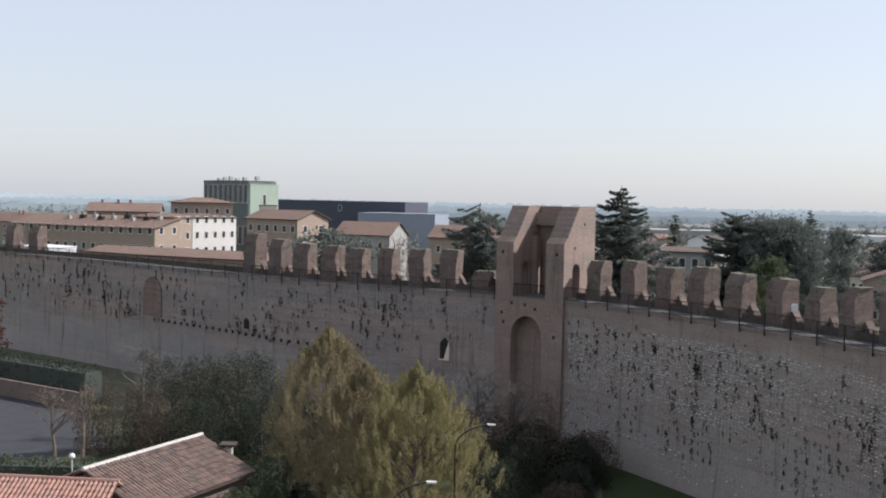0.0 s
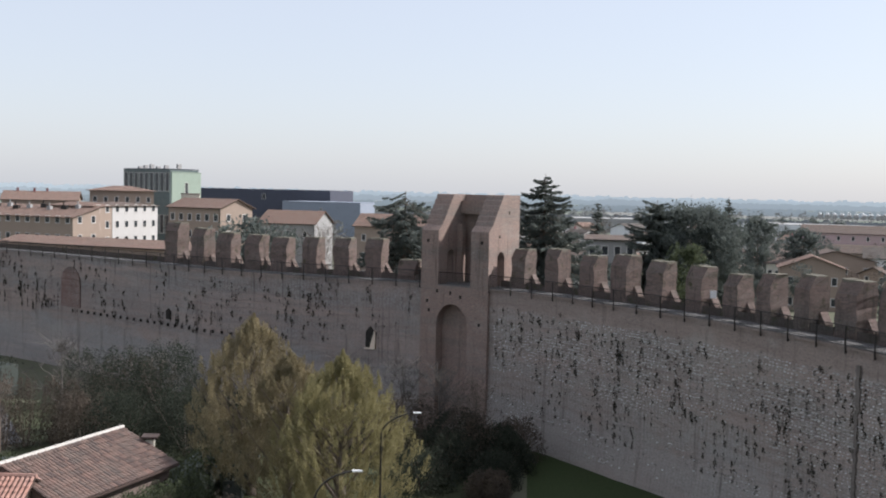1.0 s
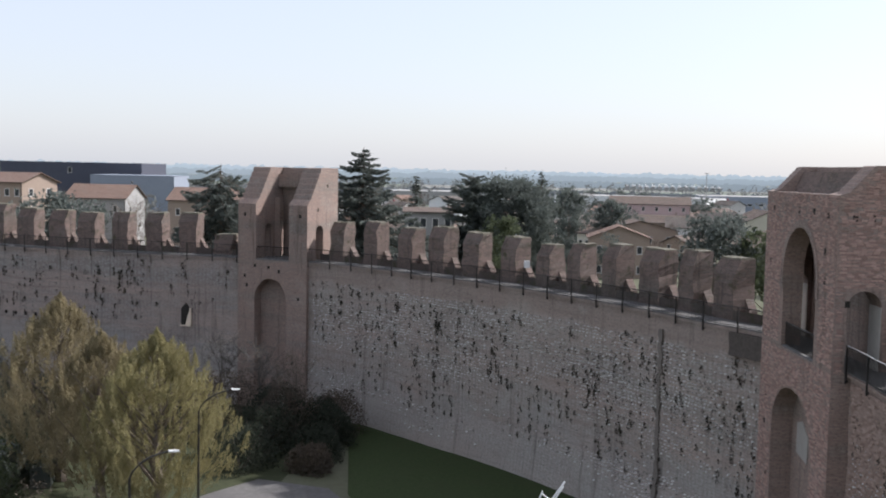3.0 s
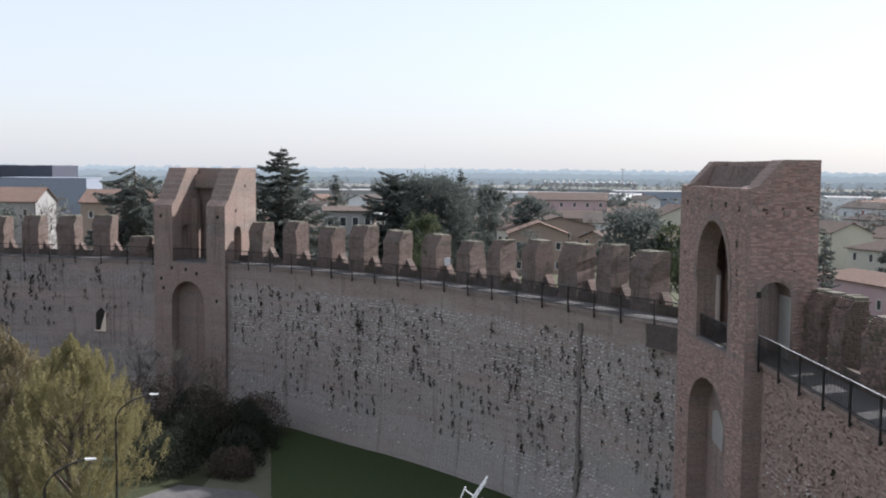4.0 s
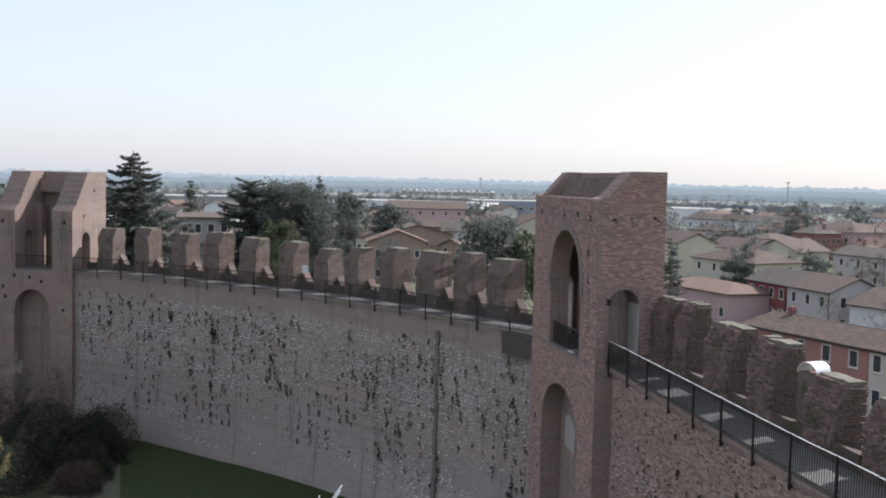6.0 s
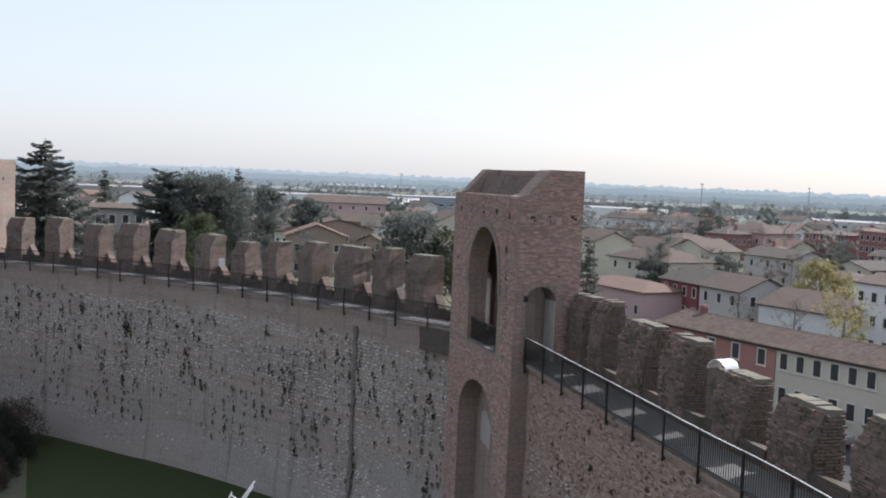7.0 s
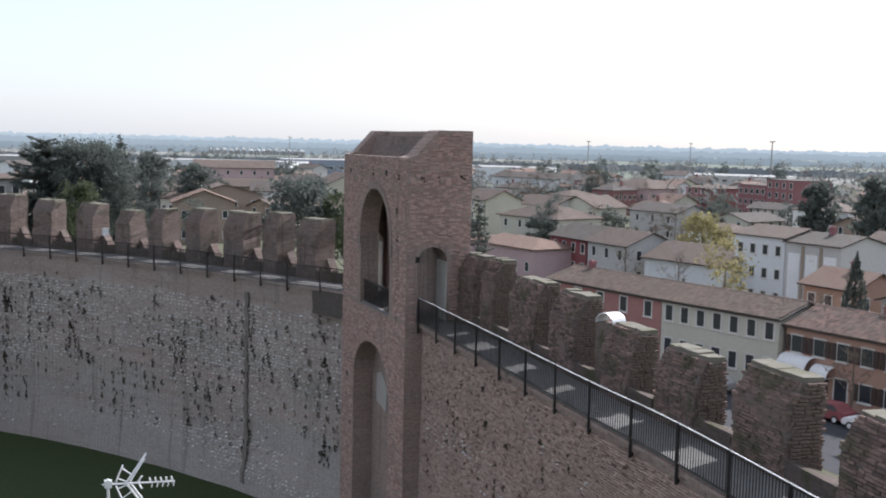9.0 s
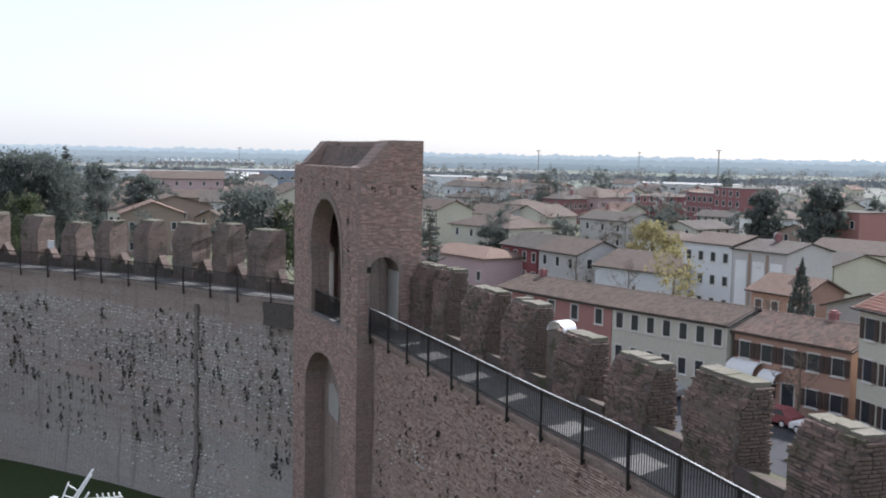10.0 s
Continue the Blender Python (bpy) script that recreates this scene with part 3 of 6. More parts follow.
def railing(s0, s1, step, label, steel=False):
    rail = thing("railing", on_wall((s0 + s1) / 2, 0, DECK), label, "railing", "railings of the wall walk")
    base = Matrix.Translation(-rail.location)
    n = max(1, round((s1 - s0) / step))
    post = None
    for i in range(n + 1):
        s = s0 + (s1 - s0) * i / n
        if post is None:
            bm = bmesh.new()
            add_box(bm, -0.032, -0.032, -0.45, 0.032, 0.032, 1.1)
            add_box(bm, -0.045, -0.02, -0.4, 0.045, 0.08, -0.3)
            post = part("post", bm, M_IRON, rail)
            ob = post
        else:
            ob = put("post", post.data, M_IRON, rail)
        t = on_wall(s + 0.05) - on_wall(s - 0.05)
        ob.location = on_wall(s, -0.2, DECK + 0.06) - rail.location
        ob.rotation_euler = (0, 0, math.atan2(t.y, t.x))
    verts, faces = [], []

    def bar(pts, w, h):
        o = len(verts)
        for i, p in enumerate(pts):
            d = (pts[min(i + 1, len(pts) - 1)] - pts[max(i - 1, 0)]).normalized()
            q = Vector((-d.y, d.x, 0)) * w
            verts.extend([p - q - Vector((0, 0, h)), p + q - Vector((0, 0, h)), p + q + Vector((0, 0, h)), p - q + Vector((0, 0, h))])
        for i in range(len(pts) - 1):
            for j in range(4):
                faces.append((o + i * 4 + j, o + i * 4 + (j + 1) % 4, o + i * 4 + 4 + (j + 1) % 4, o + i * 4 + 4 + j))
    m = max(2, int((s1 - s0) / 1.0))
    path = [s0 + (s1 - s0) * i / m for i in range(m + 1)]
    off = rail.location
    bar([on_wall(s, -0.2, DECK + 1.15) - off for s in path], 0.013, 0.010)
    put("handrail", mesh_of("handrail", verts, faces), M_STEEL if steel else M_IRON, rail, "bright steel handrail" if steel else "dark iron handrail")
    verts, faces = [], []
    bar([on_wall(s, -0.2, DECK + 1.12) - off for s in path], 0.016, 0.014)
    bar([on_wall(s, -0.2, DECK + 0.16) - off for s in path], 0.02, 0.015)
    put("rail_bar", mesh_of("rail_bar", verts, faces), M_IRON, rail)
    verts, faces = [], []
    k = int((s1 - s0) / 0.12)
    one = None
    for i in range(k):
        p = on_wall(s0 + (i + 0.5) * (s1 - s0) / k, -0.2, DECK + 0.16) - off
        if steel and i < 240:
            if one is None:
                bm = bmesh.new()
                add_box(bm, -0.009, -0.009, 0, 0.009, 0.009, 0.94)
                one = ob = part("baluster", bm, M_IRON, rail)
            else:
                ob = put("baluster", one.data, M_IRON, rail)
            ob.location = p
            continue
        o = len(verts)
        for dx, dy in ((-0.009, -0.009), (0.009, -0.009), (0.009, 0.009), (-0.009, 0.009)):
            verts += [p + Vector((dx, dy, 0)), p + Vector((dx, dy, 0.94))]
        faces += [(o, o + 2, o + 3, o + 1), (o + 2, o + 4, o + 5, o + 3), (o + 4, o + 6, o + 7, o + 5), (o + 6, o, o + 1, o + 7)]
    put("baluster_infill", mesh_of("baluster_infill", verts, faces), M_IRON, rail, "thin dark iron balusters", "stuff")


railing(2, T1[0] - 0.1, 2.4, "dark iron railing along the far wall walk")
railing(T1[1] + 0.1, T2[0] - 0.1, 2.35, "dark iron railing along the curved wall walk")
railing(T2[1] + 0.1, ALONG[-1] - 1, 2.35, "dark iron railing with bright steel handrail", True)

# ---- towers ----
M_TOWERBRICK2, _nt, _b = nodes_of("tower_bricks_by_one")
_oi = _nt.nodes.new("ShaderNodeObjectInfo")
_c = mix(_nt, _oi.outputs["Random"], (0.23, 0.15, 0.127), (0.47, 0.315, 0.265))
_c = mix(_nt, ramp(_nt, noise_tex(_nt, coords(_nt), 12, 4, 0.7), 0.5, 0.75, 0, 0.35), _c, (0.30, 0.26, 0.23))
_nt.links.new(_c, _b.inputs["Base Color"])
_b.inputs["Roughness"].default_value = 0.95
M_TOWERBRICK, _nt, _b = nodes_of("tower_single_bricks")
_ge = _nt.nodes.new("ShaderNodeNewGeometry")
_c = mix(_nt, _ge.outputs["Random Per Island"], (0.23, 0.15, 0.127), (0.47, 0.315, 0.265))
_c = mix(_nt, ramp(_nt, noise_tex(_nt, coords(_nt), 0.8, 6, 0.7), 0.50, 0.66, 0, 0.45), _c, (0.30, 0.26, 0.23))
_c = mix(_nt, ramp(_nt, noise_tex(_nt, coords(_nt, "Object", (1.2, 1.2, 0.25)), 1.0, 5, 0.7), 0.56, 0.7, 0, 0.5), _c, (0.09, 0.07, 0.06))
_nt.links.new(_c, _b.inputs["Base Color"])
_b.inputs["Roughness"].default_value = 0.95


def arch_pts(u0, u1, spring, foot, n=10, rise=None):
    """The outline of an arched opening from the right foot over the crown to the left foot."""
    c, r = (u0 + u1) / 2, (u1 - u0) / 2
    h = r if rise is None else rise
    return [(u1, foot)] + [(c + r * math.cos(math.pi * i / n), spring + h * math.sin(math.pi * i / n)) for i in range(n + 1)] + [(u0, foot)]


def tower(name, left, right, depth, front_low, back_high, knee, niche, opening, wing, door, label, closed, holes):
    """A wall tower open towards the town: blind arch below the walk, wing walls with stepped raking tops, outer wall."""
    left, right = Vector((*left, 0)), Vector((*right, 0))
    w = (right - left).length
    t = (right - left).normalized()
    n = Vector((-t.y, t.x, 0))
    own = thing(name, left, label, "tower", kind="structure")

    def front(u, z, d):
        return t * u + n * d + Vector((0, 0, z))

    def side(at):
        return lambda d, z, u: t * (at + u) + n * d + Vector((0, 0, z))

    def build(nm, polys, mat=M_BRICK, text=""):
        bm = bmesh.new()
        for pts, d0, d1, place in polys:
            prism(bm, pts, d0, d1, place)
        bmesh.ops.recalc_face_normals(bm, faces=bm.faces)
        box_uv(bm)
        return part(nm, bm, mat, own, text)

    a, b, spring, rise = niche
    lower = [(0, 0)] + [(a, 0)] + arch_pts(a, b, spring, 0, rise=rise)[::-1][1:-1] + [(b, 0), (w, 0), (w, DECK), (0, DECK)]
    build("lower_front", [(lower, -0.3, 0.7, front)])
    build("core", [([(0, 0), (w, 0), (w, DECK), (0, DECK)], 0.7, depth, front)])
    build("floor", [([(0.02, DECK + 0.004), (w - 0.02, DECK + 0.004), (w - 0.02, DECK + 0.08), (0.02, DECK + 0.08)], -0.25, depth - 0.9, front)], M_DECK)
    # raking wing walls with a doorway for the walk
    da, db, dz = door
    z0 = DECK + 0.0
    rake = [(depth, back_high)]
    steps = 7
    for i in range(steps + 1):
        f = i / steps
        rake.append((knee * (1 - f), back_high + (front_low - back_high) * f))
        if i < steps:
            rake.append((knee * (1 - f) - knee / steps * 0.55, back_high + (front_low - back_high) * f - 0.05))
    rake[-1] = (-0.3, front_low)
    thin = 0.8 if closed else wing
    for at, thick in ((0, thin), (w - wing, wing)):
        pts = [(-0.3, z0), (da, z0)] + arch_pts(da, db, dz, z0)[::-1][1:-1] + [(db, z0), (depth, z0)] + rake
        build("wing_wall", [(pts, 0, thick, side(at))])
        if closed:
            build("door_reveal", [([(db - 0.035, z0 + 0.09), (db + 0.03, z0 + 0.09), (db + 0.03, dz + 0.1), (db - 0.035, dz)], 0.1, thick - 0.05, side(at))], M_PLASTER, "pale plastered door jamb")
    # outer wall with a tall slit
    m = w / 2
    build("outer_wall", [([(thin, z0), (m - 0.55, z0), (m - 0.55, z0 + 4.4), (m + 0.55, z0 + 4.4), (m + 0.55, z0), (w - wing, z0), (w - wing, back_high - 0.02), (thin, back_high - 0.02)], depth - 0.9, depth - 0.01, front)])
    build("slit_sill", [([(m - 0.55, z0), (m + 0.55, z0), (m + 0.55, z0 + 1.1), (m - 0.55, z0 + 1.1)], depth - 0.85, depth - 0.05, front)])
    if closed:
        oa, ob_, os = opening
        fp = [(thin, z0), (oa, z0)] + arch_pts(oa, ob_, os, z0, rise=(ob_ - oa) * 0.52)[::-1][1:-1] + [(ob_, z0), (w - wing, z0), (w - wing, front_low), (thin, front_low)]
        build("front_wall", [(fp, -0.3, 0.6, front)])
        ring = [(oa - 0.32, os - 0.6)] + [((oa + ob_) / 2 + ((ob_ - oa) / 2 + 0.32) * -math.cos(math.pi * i / 12), os + ((ob_ - oa) * 0.52 + 0.32) * math.sin(math.pi * i / 12)) for i in range(13)] + [(ob_ + 0.32, os - 0.6)]
        inner = [(ob_ + 0.02, os - 0.6)] + [((oa + ob_) / 2 + ((ob_ - oa) / 2 + 0.02) * math.cos(math.pi * i / 12), os + ((ob_ - oa) * 0.52 + 0.02) * math.sin(math.pi * i / 12)) for i in range(13)] + [(oa - 0.02, os - 0.6)]
        build("arch_ring", [(ring + inner, -0.36, 0.1, front)])
        build("vault_roof", [([(0.6, front_low - 0.25), (knee, back_high - 0.25), (depth - 0.9, back_high - 0.25), (depth - 0.9, back_high - 0.75), (knee, back_high - 0.75), (0.6, front_low - 0.75)], thin, w - wing, side(0))], M_MERLON, "mossy raking roof of old brick")
    else:
        for k, u in ((0, wing), (1, w - wing - 0.5)):
            build("pier", [([(u, z0), (u + 0.5, z0), (u + 0.5, z0 + 5.2), (u, z0 + 5.2)], depth * 0.55, depth * 0.55 + 0.6, front)])
        build("ledge", [([(wing, back_high - 1.7), (w - wing, back_high - 1.7), (w - wing, back_high - 0.6), (wing, back_high - 0.6)], depth - 1.6, depth - 0.88, front)])
    build("plaster_patch", [([(2.9, 7.6), (4.4, 7.4), (4.5, 8.6), (3.6, 9.2), (2.9, 9.0)], 0.66, 0.72, front)] if closed else [([(a + 0.5, 0), (b - 0.3, 0), (b - 0.8, 1.5), (a + 0.9, 1.2)], 0.66, 0.72, front)], paint("old_render", (0.37, 0.345, 0.315)), "patch of old pale plaster")
    if closed:
        rnd = random.Random(4)
        bricks = []
        up = Vector((0, 0, 0.06))
        for r in range(int((back_high - DECK) / 0.072)):
            z = DECK + r * 0.072
            d = -0.28 + rnd.uniform(0, 0.2)
            far = depth if z < front_low else depth
            start = 0 if z < front_low else knee * (z - front_low) / (back_high - front_low)
            while d < far - 0.1:
                L = rnd.uniform(0.2, 0.3)
                if d > start + 0.1 or z < front_low - 0.1:
                    if not (da - 0.05 < d + L and d < db + 0.05 and z < dz + 0.75) and rnd.random() > 0.25:
                        bricks.append((front(w - 0.005, z, d), n * min(L, far - d), up, t * rnd.uniform(0.01, 0.04)))
                d += L + 0.014
        for r in range(int(front_low / 0.072)):
            z = r * 0.072
            u = rnd.uniform(0, 0.2)
            while u < w - 0.15:
                L = rnd.uniform(0.2, 0.3)
                c_, half, low_ = ((oa + ob_) / 2, (ob_ - oa) / 2 + 0.36, os) if z > DECK else ((a + b) / 2, (b - a) / 2 + 0.03, spring)
                top_ = low_ + math.sqrt(max(0, 1 - ((u + L / 2 - c_) / half) ** 2)) * (half if z > DECK else rise) if abs(u + L / 2 - c_) < half + L / 2 else -1
                if z > top_ + 0.05 or (z > DECK and top_ < 0) or (z <= DECK and top_ < 0):
                    if rnd.random() > 0.3 and not (z > DECK - 0.1 and z < DECK + 0.1):
                        bricks.append((front(u, z, -0.295), t * min(L, w - u), up, n * -rnd.uniform(0.01, 0.035)))
                u += L + 0.014
        high_ = [q for q in bricks if q[0].z > 16.4 and abs(q[3].normalized().dot(t)) > 0.9][:280]
        chosen = set(id(q) for q in high_)
        bricks = [q for q in bricks if id(q) not in chosen]
        for o_, a_, u_, n_ in high_:
            b_ = put("brick", UNIT_BRICK, M_OLDBRICK, own)
            b_.matrix_basis = Matrix.Translation(o_) @ Matrix.Rotation(math.atan2(a_.y, a_.x), 4, "Z") @ Matrix.Diagonal((a_.length / 0.27, n_.length / 0.05, 1, 1))
            b_.material_slots[0].link = "OBJECT"
            b_.material_slots[0].material = M_TOWERBRICK2
        put("brick_facing", brick_row_mesh("brick_facing", bricks), M_TOWERBRICK, own, "uneven courses of old brick", "stuff")
    # putlog holes: small blocks set in the face, the sockets' shade as dark colour
    frame_m = Matrix((t.to_4d(), n.to_4d(), (0, 0, 1, 0), (0, 0, 0, 1))).transposed()
    for face, a_, z in holes:
        bm = bmesh.new()
        if face == "f":
            add_box(bm, a_ * w - 0.11, -0.312, z - 0.14, a_ * w + 0.11, -0.2, z + 0.14, frame_m)
        else:
            add_box(bm, w - 0.1, a_ * depth - 0.10, z - 0.13, w + 0.012, a_ * depth + 0.10, z + 0.13, frame_m)
        part("putlog_hole", bm, M_HOLE, own, "dark square putlog hole")
    # rail across the open front
    bm = bmesh.new()
    lo, hi = (opening[0], opening[1]) if closed else (wing, w - wing)
    for i in range(int((hi - lo) / 0.13) + 1):
        u = lo + 0.13 * i
        p = front(u, DECK + 0.1, -0.1)
        add_box(bm, p.x - 0.011, p.y - 0.011, p.z, p.x + 0.011, p.y + 0.011, p.z + 1.0)
    tube(bm, front(lo, DECK + 1.12, -0.1), front(hi, DECK + 1.12, -0.1), 0.035, 0.035)
    part("tower_rail", bm, M_IRON, own, "dark iron rail across the open front")
    return own


tower("tower_far", (4.9, 90.2), (10.25, 86.05), 4.75, 17.3, 20.42, 2.1, (1.65, 4.75, 9.3, 1.75), None, 1.75, (1.1, 2.3, 15.0), "ruined open-backed brick tower with raking wing walls", False, [("f", 0.1, 18.0 - 1.6), ("f", 0.9, 16.4), ("f", 0.1, 11.2), ("f", 0.13, 10.4), ("f", 0.88, 9.5), ("f", 0.45, 12.0), ("f", 0.6, 11.7), ("f", 0.25, 12.1), ("s", 0.62, 18.9), ("s", 0.3, 16.9)])
tower("tower_near", (28.18, 45.57), (25.70, 36.26), 2.65, 19.75, 20.95, 1.1, (2.1, 7.5, 8.9, 2.05), (3.0, 7.4, 15.95), 1.3, (0.2, 1.6, 15.25), "brick wall tower with tall arched front", True, [("f", 0.12, 19.0), ("f", 0.3, 19.05), ("f", 0.5, 18.98), ("f", 0.7, 19.0), ("f", 0.88, 18.9), ("f", 0.68, 17.9), ("f", 0.86, 17.4), ("f", 0.87, 16.2), ("f", 0.1, 16.4), ("f", 0.9, 14.9), ("f", 0.1, 9.9), ("f", 0.1, 8.6), ("f", 0.16, 6.2), ("s", 0.14, 18.85), ("s", 0.4, 18.85), ("s", 0.82, 18.9), ("s", 0.86, 18.9), ("s", 0.62, 16.5), ("s", 0.08, 15.4)])

# ---- details on the wall face ----
def tufts(name, parent, s0, s1, count, zlo, zhi, seed, label, big=1.0):
    """Dry plants that hang from the joints: compact clumps of small leaves, often one below the other."""
    rnd = random.Random(seed)
    verts, faces = [], []
    made, below = 0, None
    while made < count:
        if below and rnd.random() < 0.45:
            s, z = below[0] + rnd.gauss(0, 0.07), below[1] - rnd.uniform(0.25, 0.7)
            if z < zlo:
                below = None
                continue
        else:
            s, z = rnd.uniform(s0, s1), rnd.uniform(zlo, zhi)
            if noise.noise(Vector((s * 0.12, z * 0.25, seed))) + 0.35 * noise.noise(Vector((s * 0.5, z * 0.1, seed + 5))) < rnd.uniform(-0.55, 0.28):
                continue
        below = (s, z)
        made += 1
        size = rnd.choice((0.05, 0.07, 0.08, 0.10, 0.12, 0.15)) * (1.7 if rnd.random() < 0.07 else 1) * big
        for i in range(18):
            a, r = rnd.uniform(0, 6.28), size * rnd.random() ** 0.7
            p = on_wall(s + r * math.cos(a) * 0.85, -0.06 - rnd.uniform(0.02, 0.12) * (1.1 - r / size), z + r * math.sin(a) * 1.55 - 0.4 * r)
            q = Vector((rnd.gauss(0, 1), rnd.gauss(0, 1), rnd.gauss(0, 2))).normalized() * size * 0.42
            u = q.cross(Vector((rnd.gauss(0, 1), rnd.gauss(0, 1), rnd.gauss(0, 1)))).normalized() * size * 0.25
            o = len(verts)
            verts += [p - q, p + u, p + q, p - u]
            faces.append((o, o + 1, o + 2, o + 3))
    put(name, mesh_of(name, verts, faces), M_TUFT, parent, label, "stuff")


tufts("wall_tufts", wall_far, 12, T1[0] - 0.5, 760, 6.4, 12.2, 3, "dark dry plants growing from the joints", 1.25)
tufts("wall_tufts", wall_mid, T1[1] + 0.5, T2[0] - 0.5, 900, 2.4, 11.4, 11, "dark dry plants growing from the joints")
tufts("wall_tufts", wall_near, T2[1] + 0.5, ALONG[-1] - 14, 420, 3.0, 12.2, 17, "dark dry plants growing from the joints", 0.85)
tufts("wall_tufts", wall_mid, 150.6, 151.5, 34, 1.5, 11.0, 23, "dark seam of plants running down the wall")


def weathered_or_shaded_patch(parent, name, s0, s1, z0, z1, mat, label, ragged=0.12, proud=0.035):
    """A thin ragged skin on the wall face: old render, later brick, painted shade."""
    bm = bmesh.new()
    n = max(4, int((z1 - z0) / 0.3))
    left = [(s0 + ragged * noise.noise(Vector((k * 0.7, s0, 1))) * 2, z0 + (z1 - z0) * k / n) for k in range(n + 1)]
    right = [(s1 + ragged * noise.noise(Vector((k * 0.7, s1, 7))) * 2, z0 + (z1 - z0) * k / n) for k in range(n + 1)]
    foot = lambda z: -0.35 * max(0, 1 - z / 3.0) - 0.16
    for k in range(n):
        p = [left[k], right[k], right[k + 1], left[k + 1]]
        out = [bm.verts.new(on_wall(u, foot(v) - proud + 0.06, v)) for u, v in p]
        back = [bm.verts.new(on_wall(u, 0.2, v)) for u, v in p]
        bm.faces.new(out)
        for q in range(4):
            bm.faces.new((out[q], back[q], back[(q + 1) % 4], out[(q + 1) % 4]))
    bmesh.ops.recalc_face_normals(bm, faces=bm.faces)
    box_uv(bm)
    part(name, bm, mat, parent, label)


M_JOINT = plain("weathered_joint", (0.15, 0.13, 0.115), (0.21, 0.185, 0.165), 5, stain=(0.10, 0.09, 0.08), bump_d=0.03)
weathered_or_shaded_patch(wall_mid, "wall_joint", 150.9, 151.2, 0.6, 11.7, M_JOINT, "dark weathered joint down the wall")
# The tower corner's shadow, put on the wall as a dark skin
weathered_or_shaded_patch(wall_mid, "damp_patch", 156.6, T2[0] - 0.1, 11.2, 12.4, plain("shadow_brick", (0.07, 0.06, 0.054), (0.12, 0.10, 0.088), 6, stain=(0.055, 0.05, 0.042)), "dark patch of painted shade beside the tower", 0.05)

# river stones that stand out of the wall in rows
M_STONE, _nt, _b = nodes_of("river_stones")
_ge, _oi = _nt.nodes.new("ShaderNodeNewGeometry"), _nt.nodes.new("ShaderNodeObjectInfo")
_sum = _nt.nodes.new("ShaderNodeMath")
_sum.operation = "ADD"
_nt.links.new(_ge.outputs["Random Per Island"], _sum.inputs[0])
_nt.links.new(_oi.outputs["Random"], _sum.inputs[1])
_fr = _nt.nodes.new("ShaderNodeMath")
_fr.operation = "FRACT"
_nt.links.new(_sum.outputs[0], _fr.inputs[0])
_c = mix(_nt, ramp(_nt, _fr.outputs[0], 0.1, 0.9), (0.30, 0.27, 0.24), (0.82, 0.81, 0.79))
_c = mix(_nt, ramp(_nt, noise_tex(_nt, coords(_nt), 25, 3, 0.7), 0.45, 0.75, 0, 0.5), _c, (0.20, 0.18, 0.16))
_nt.links.new(_c, _b.inputs["Base Color"])
_b.inputs["Roughness"].default_value = 0.9


def stone_shape(o, a, u, n, rnd):
    """A rounded cobble: a six-cornered foot and a smaller face."""
    ring = [(0.5 + 0.5 * math.cos(6.2832 * (k + 0.5) / 6), 0.5 + 0.5 * math.sin(6.2832 * (k + 0.5) / 6)) for k in range(6)]
    j = [rnd.uniform(0.82, 1.1) for _ in ring]
    vs = [o + a * (0.5 + (x - 0.5) * q) + u * (0.5 + (y - 0.5) * q) for (x, y), q in zip(ring, j)]
    vs += [o + n + a * (0.5 + (x - 0.5) * q * 0.68) + u * (0.5 + (y - 0.5) * q * 0.68) for (x, y), q in zip(ring, j)]
    return vs


UNIT_STONE = mesh_of("stone", stone_shape(Vector((0, 0, 0)), Vector((1, 0, 0)), Vector((0, 0, 1)), Vector((0, -1, 0)), random.Random(2)), [(6, 7, 8, 9, 10, 11)] + [(k, (k + 1) % 6, 6 + (k + 1) % 6, 6 + k) for k in range(6)])


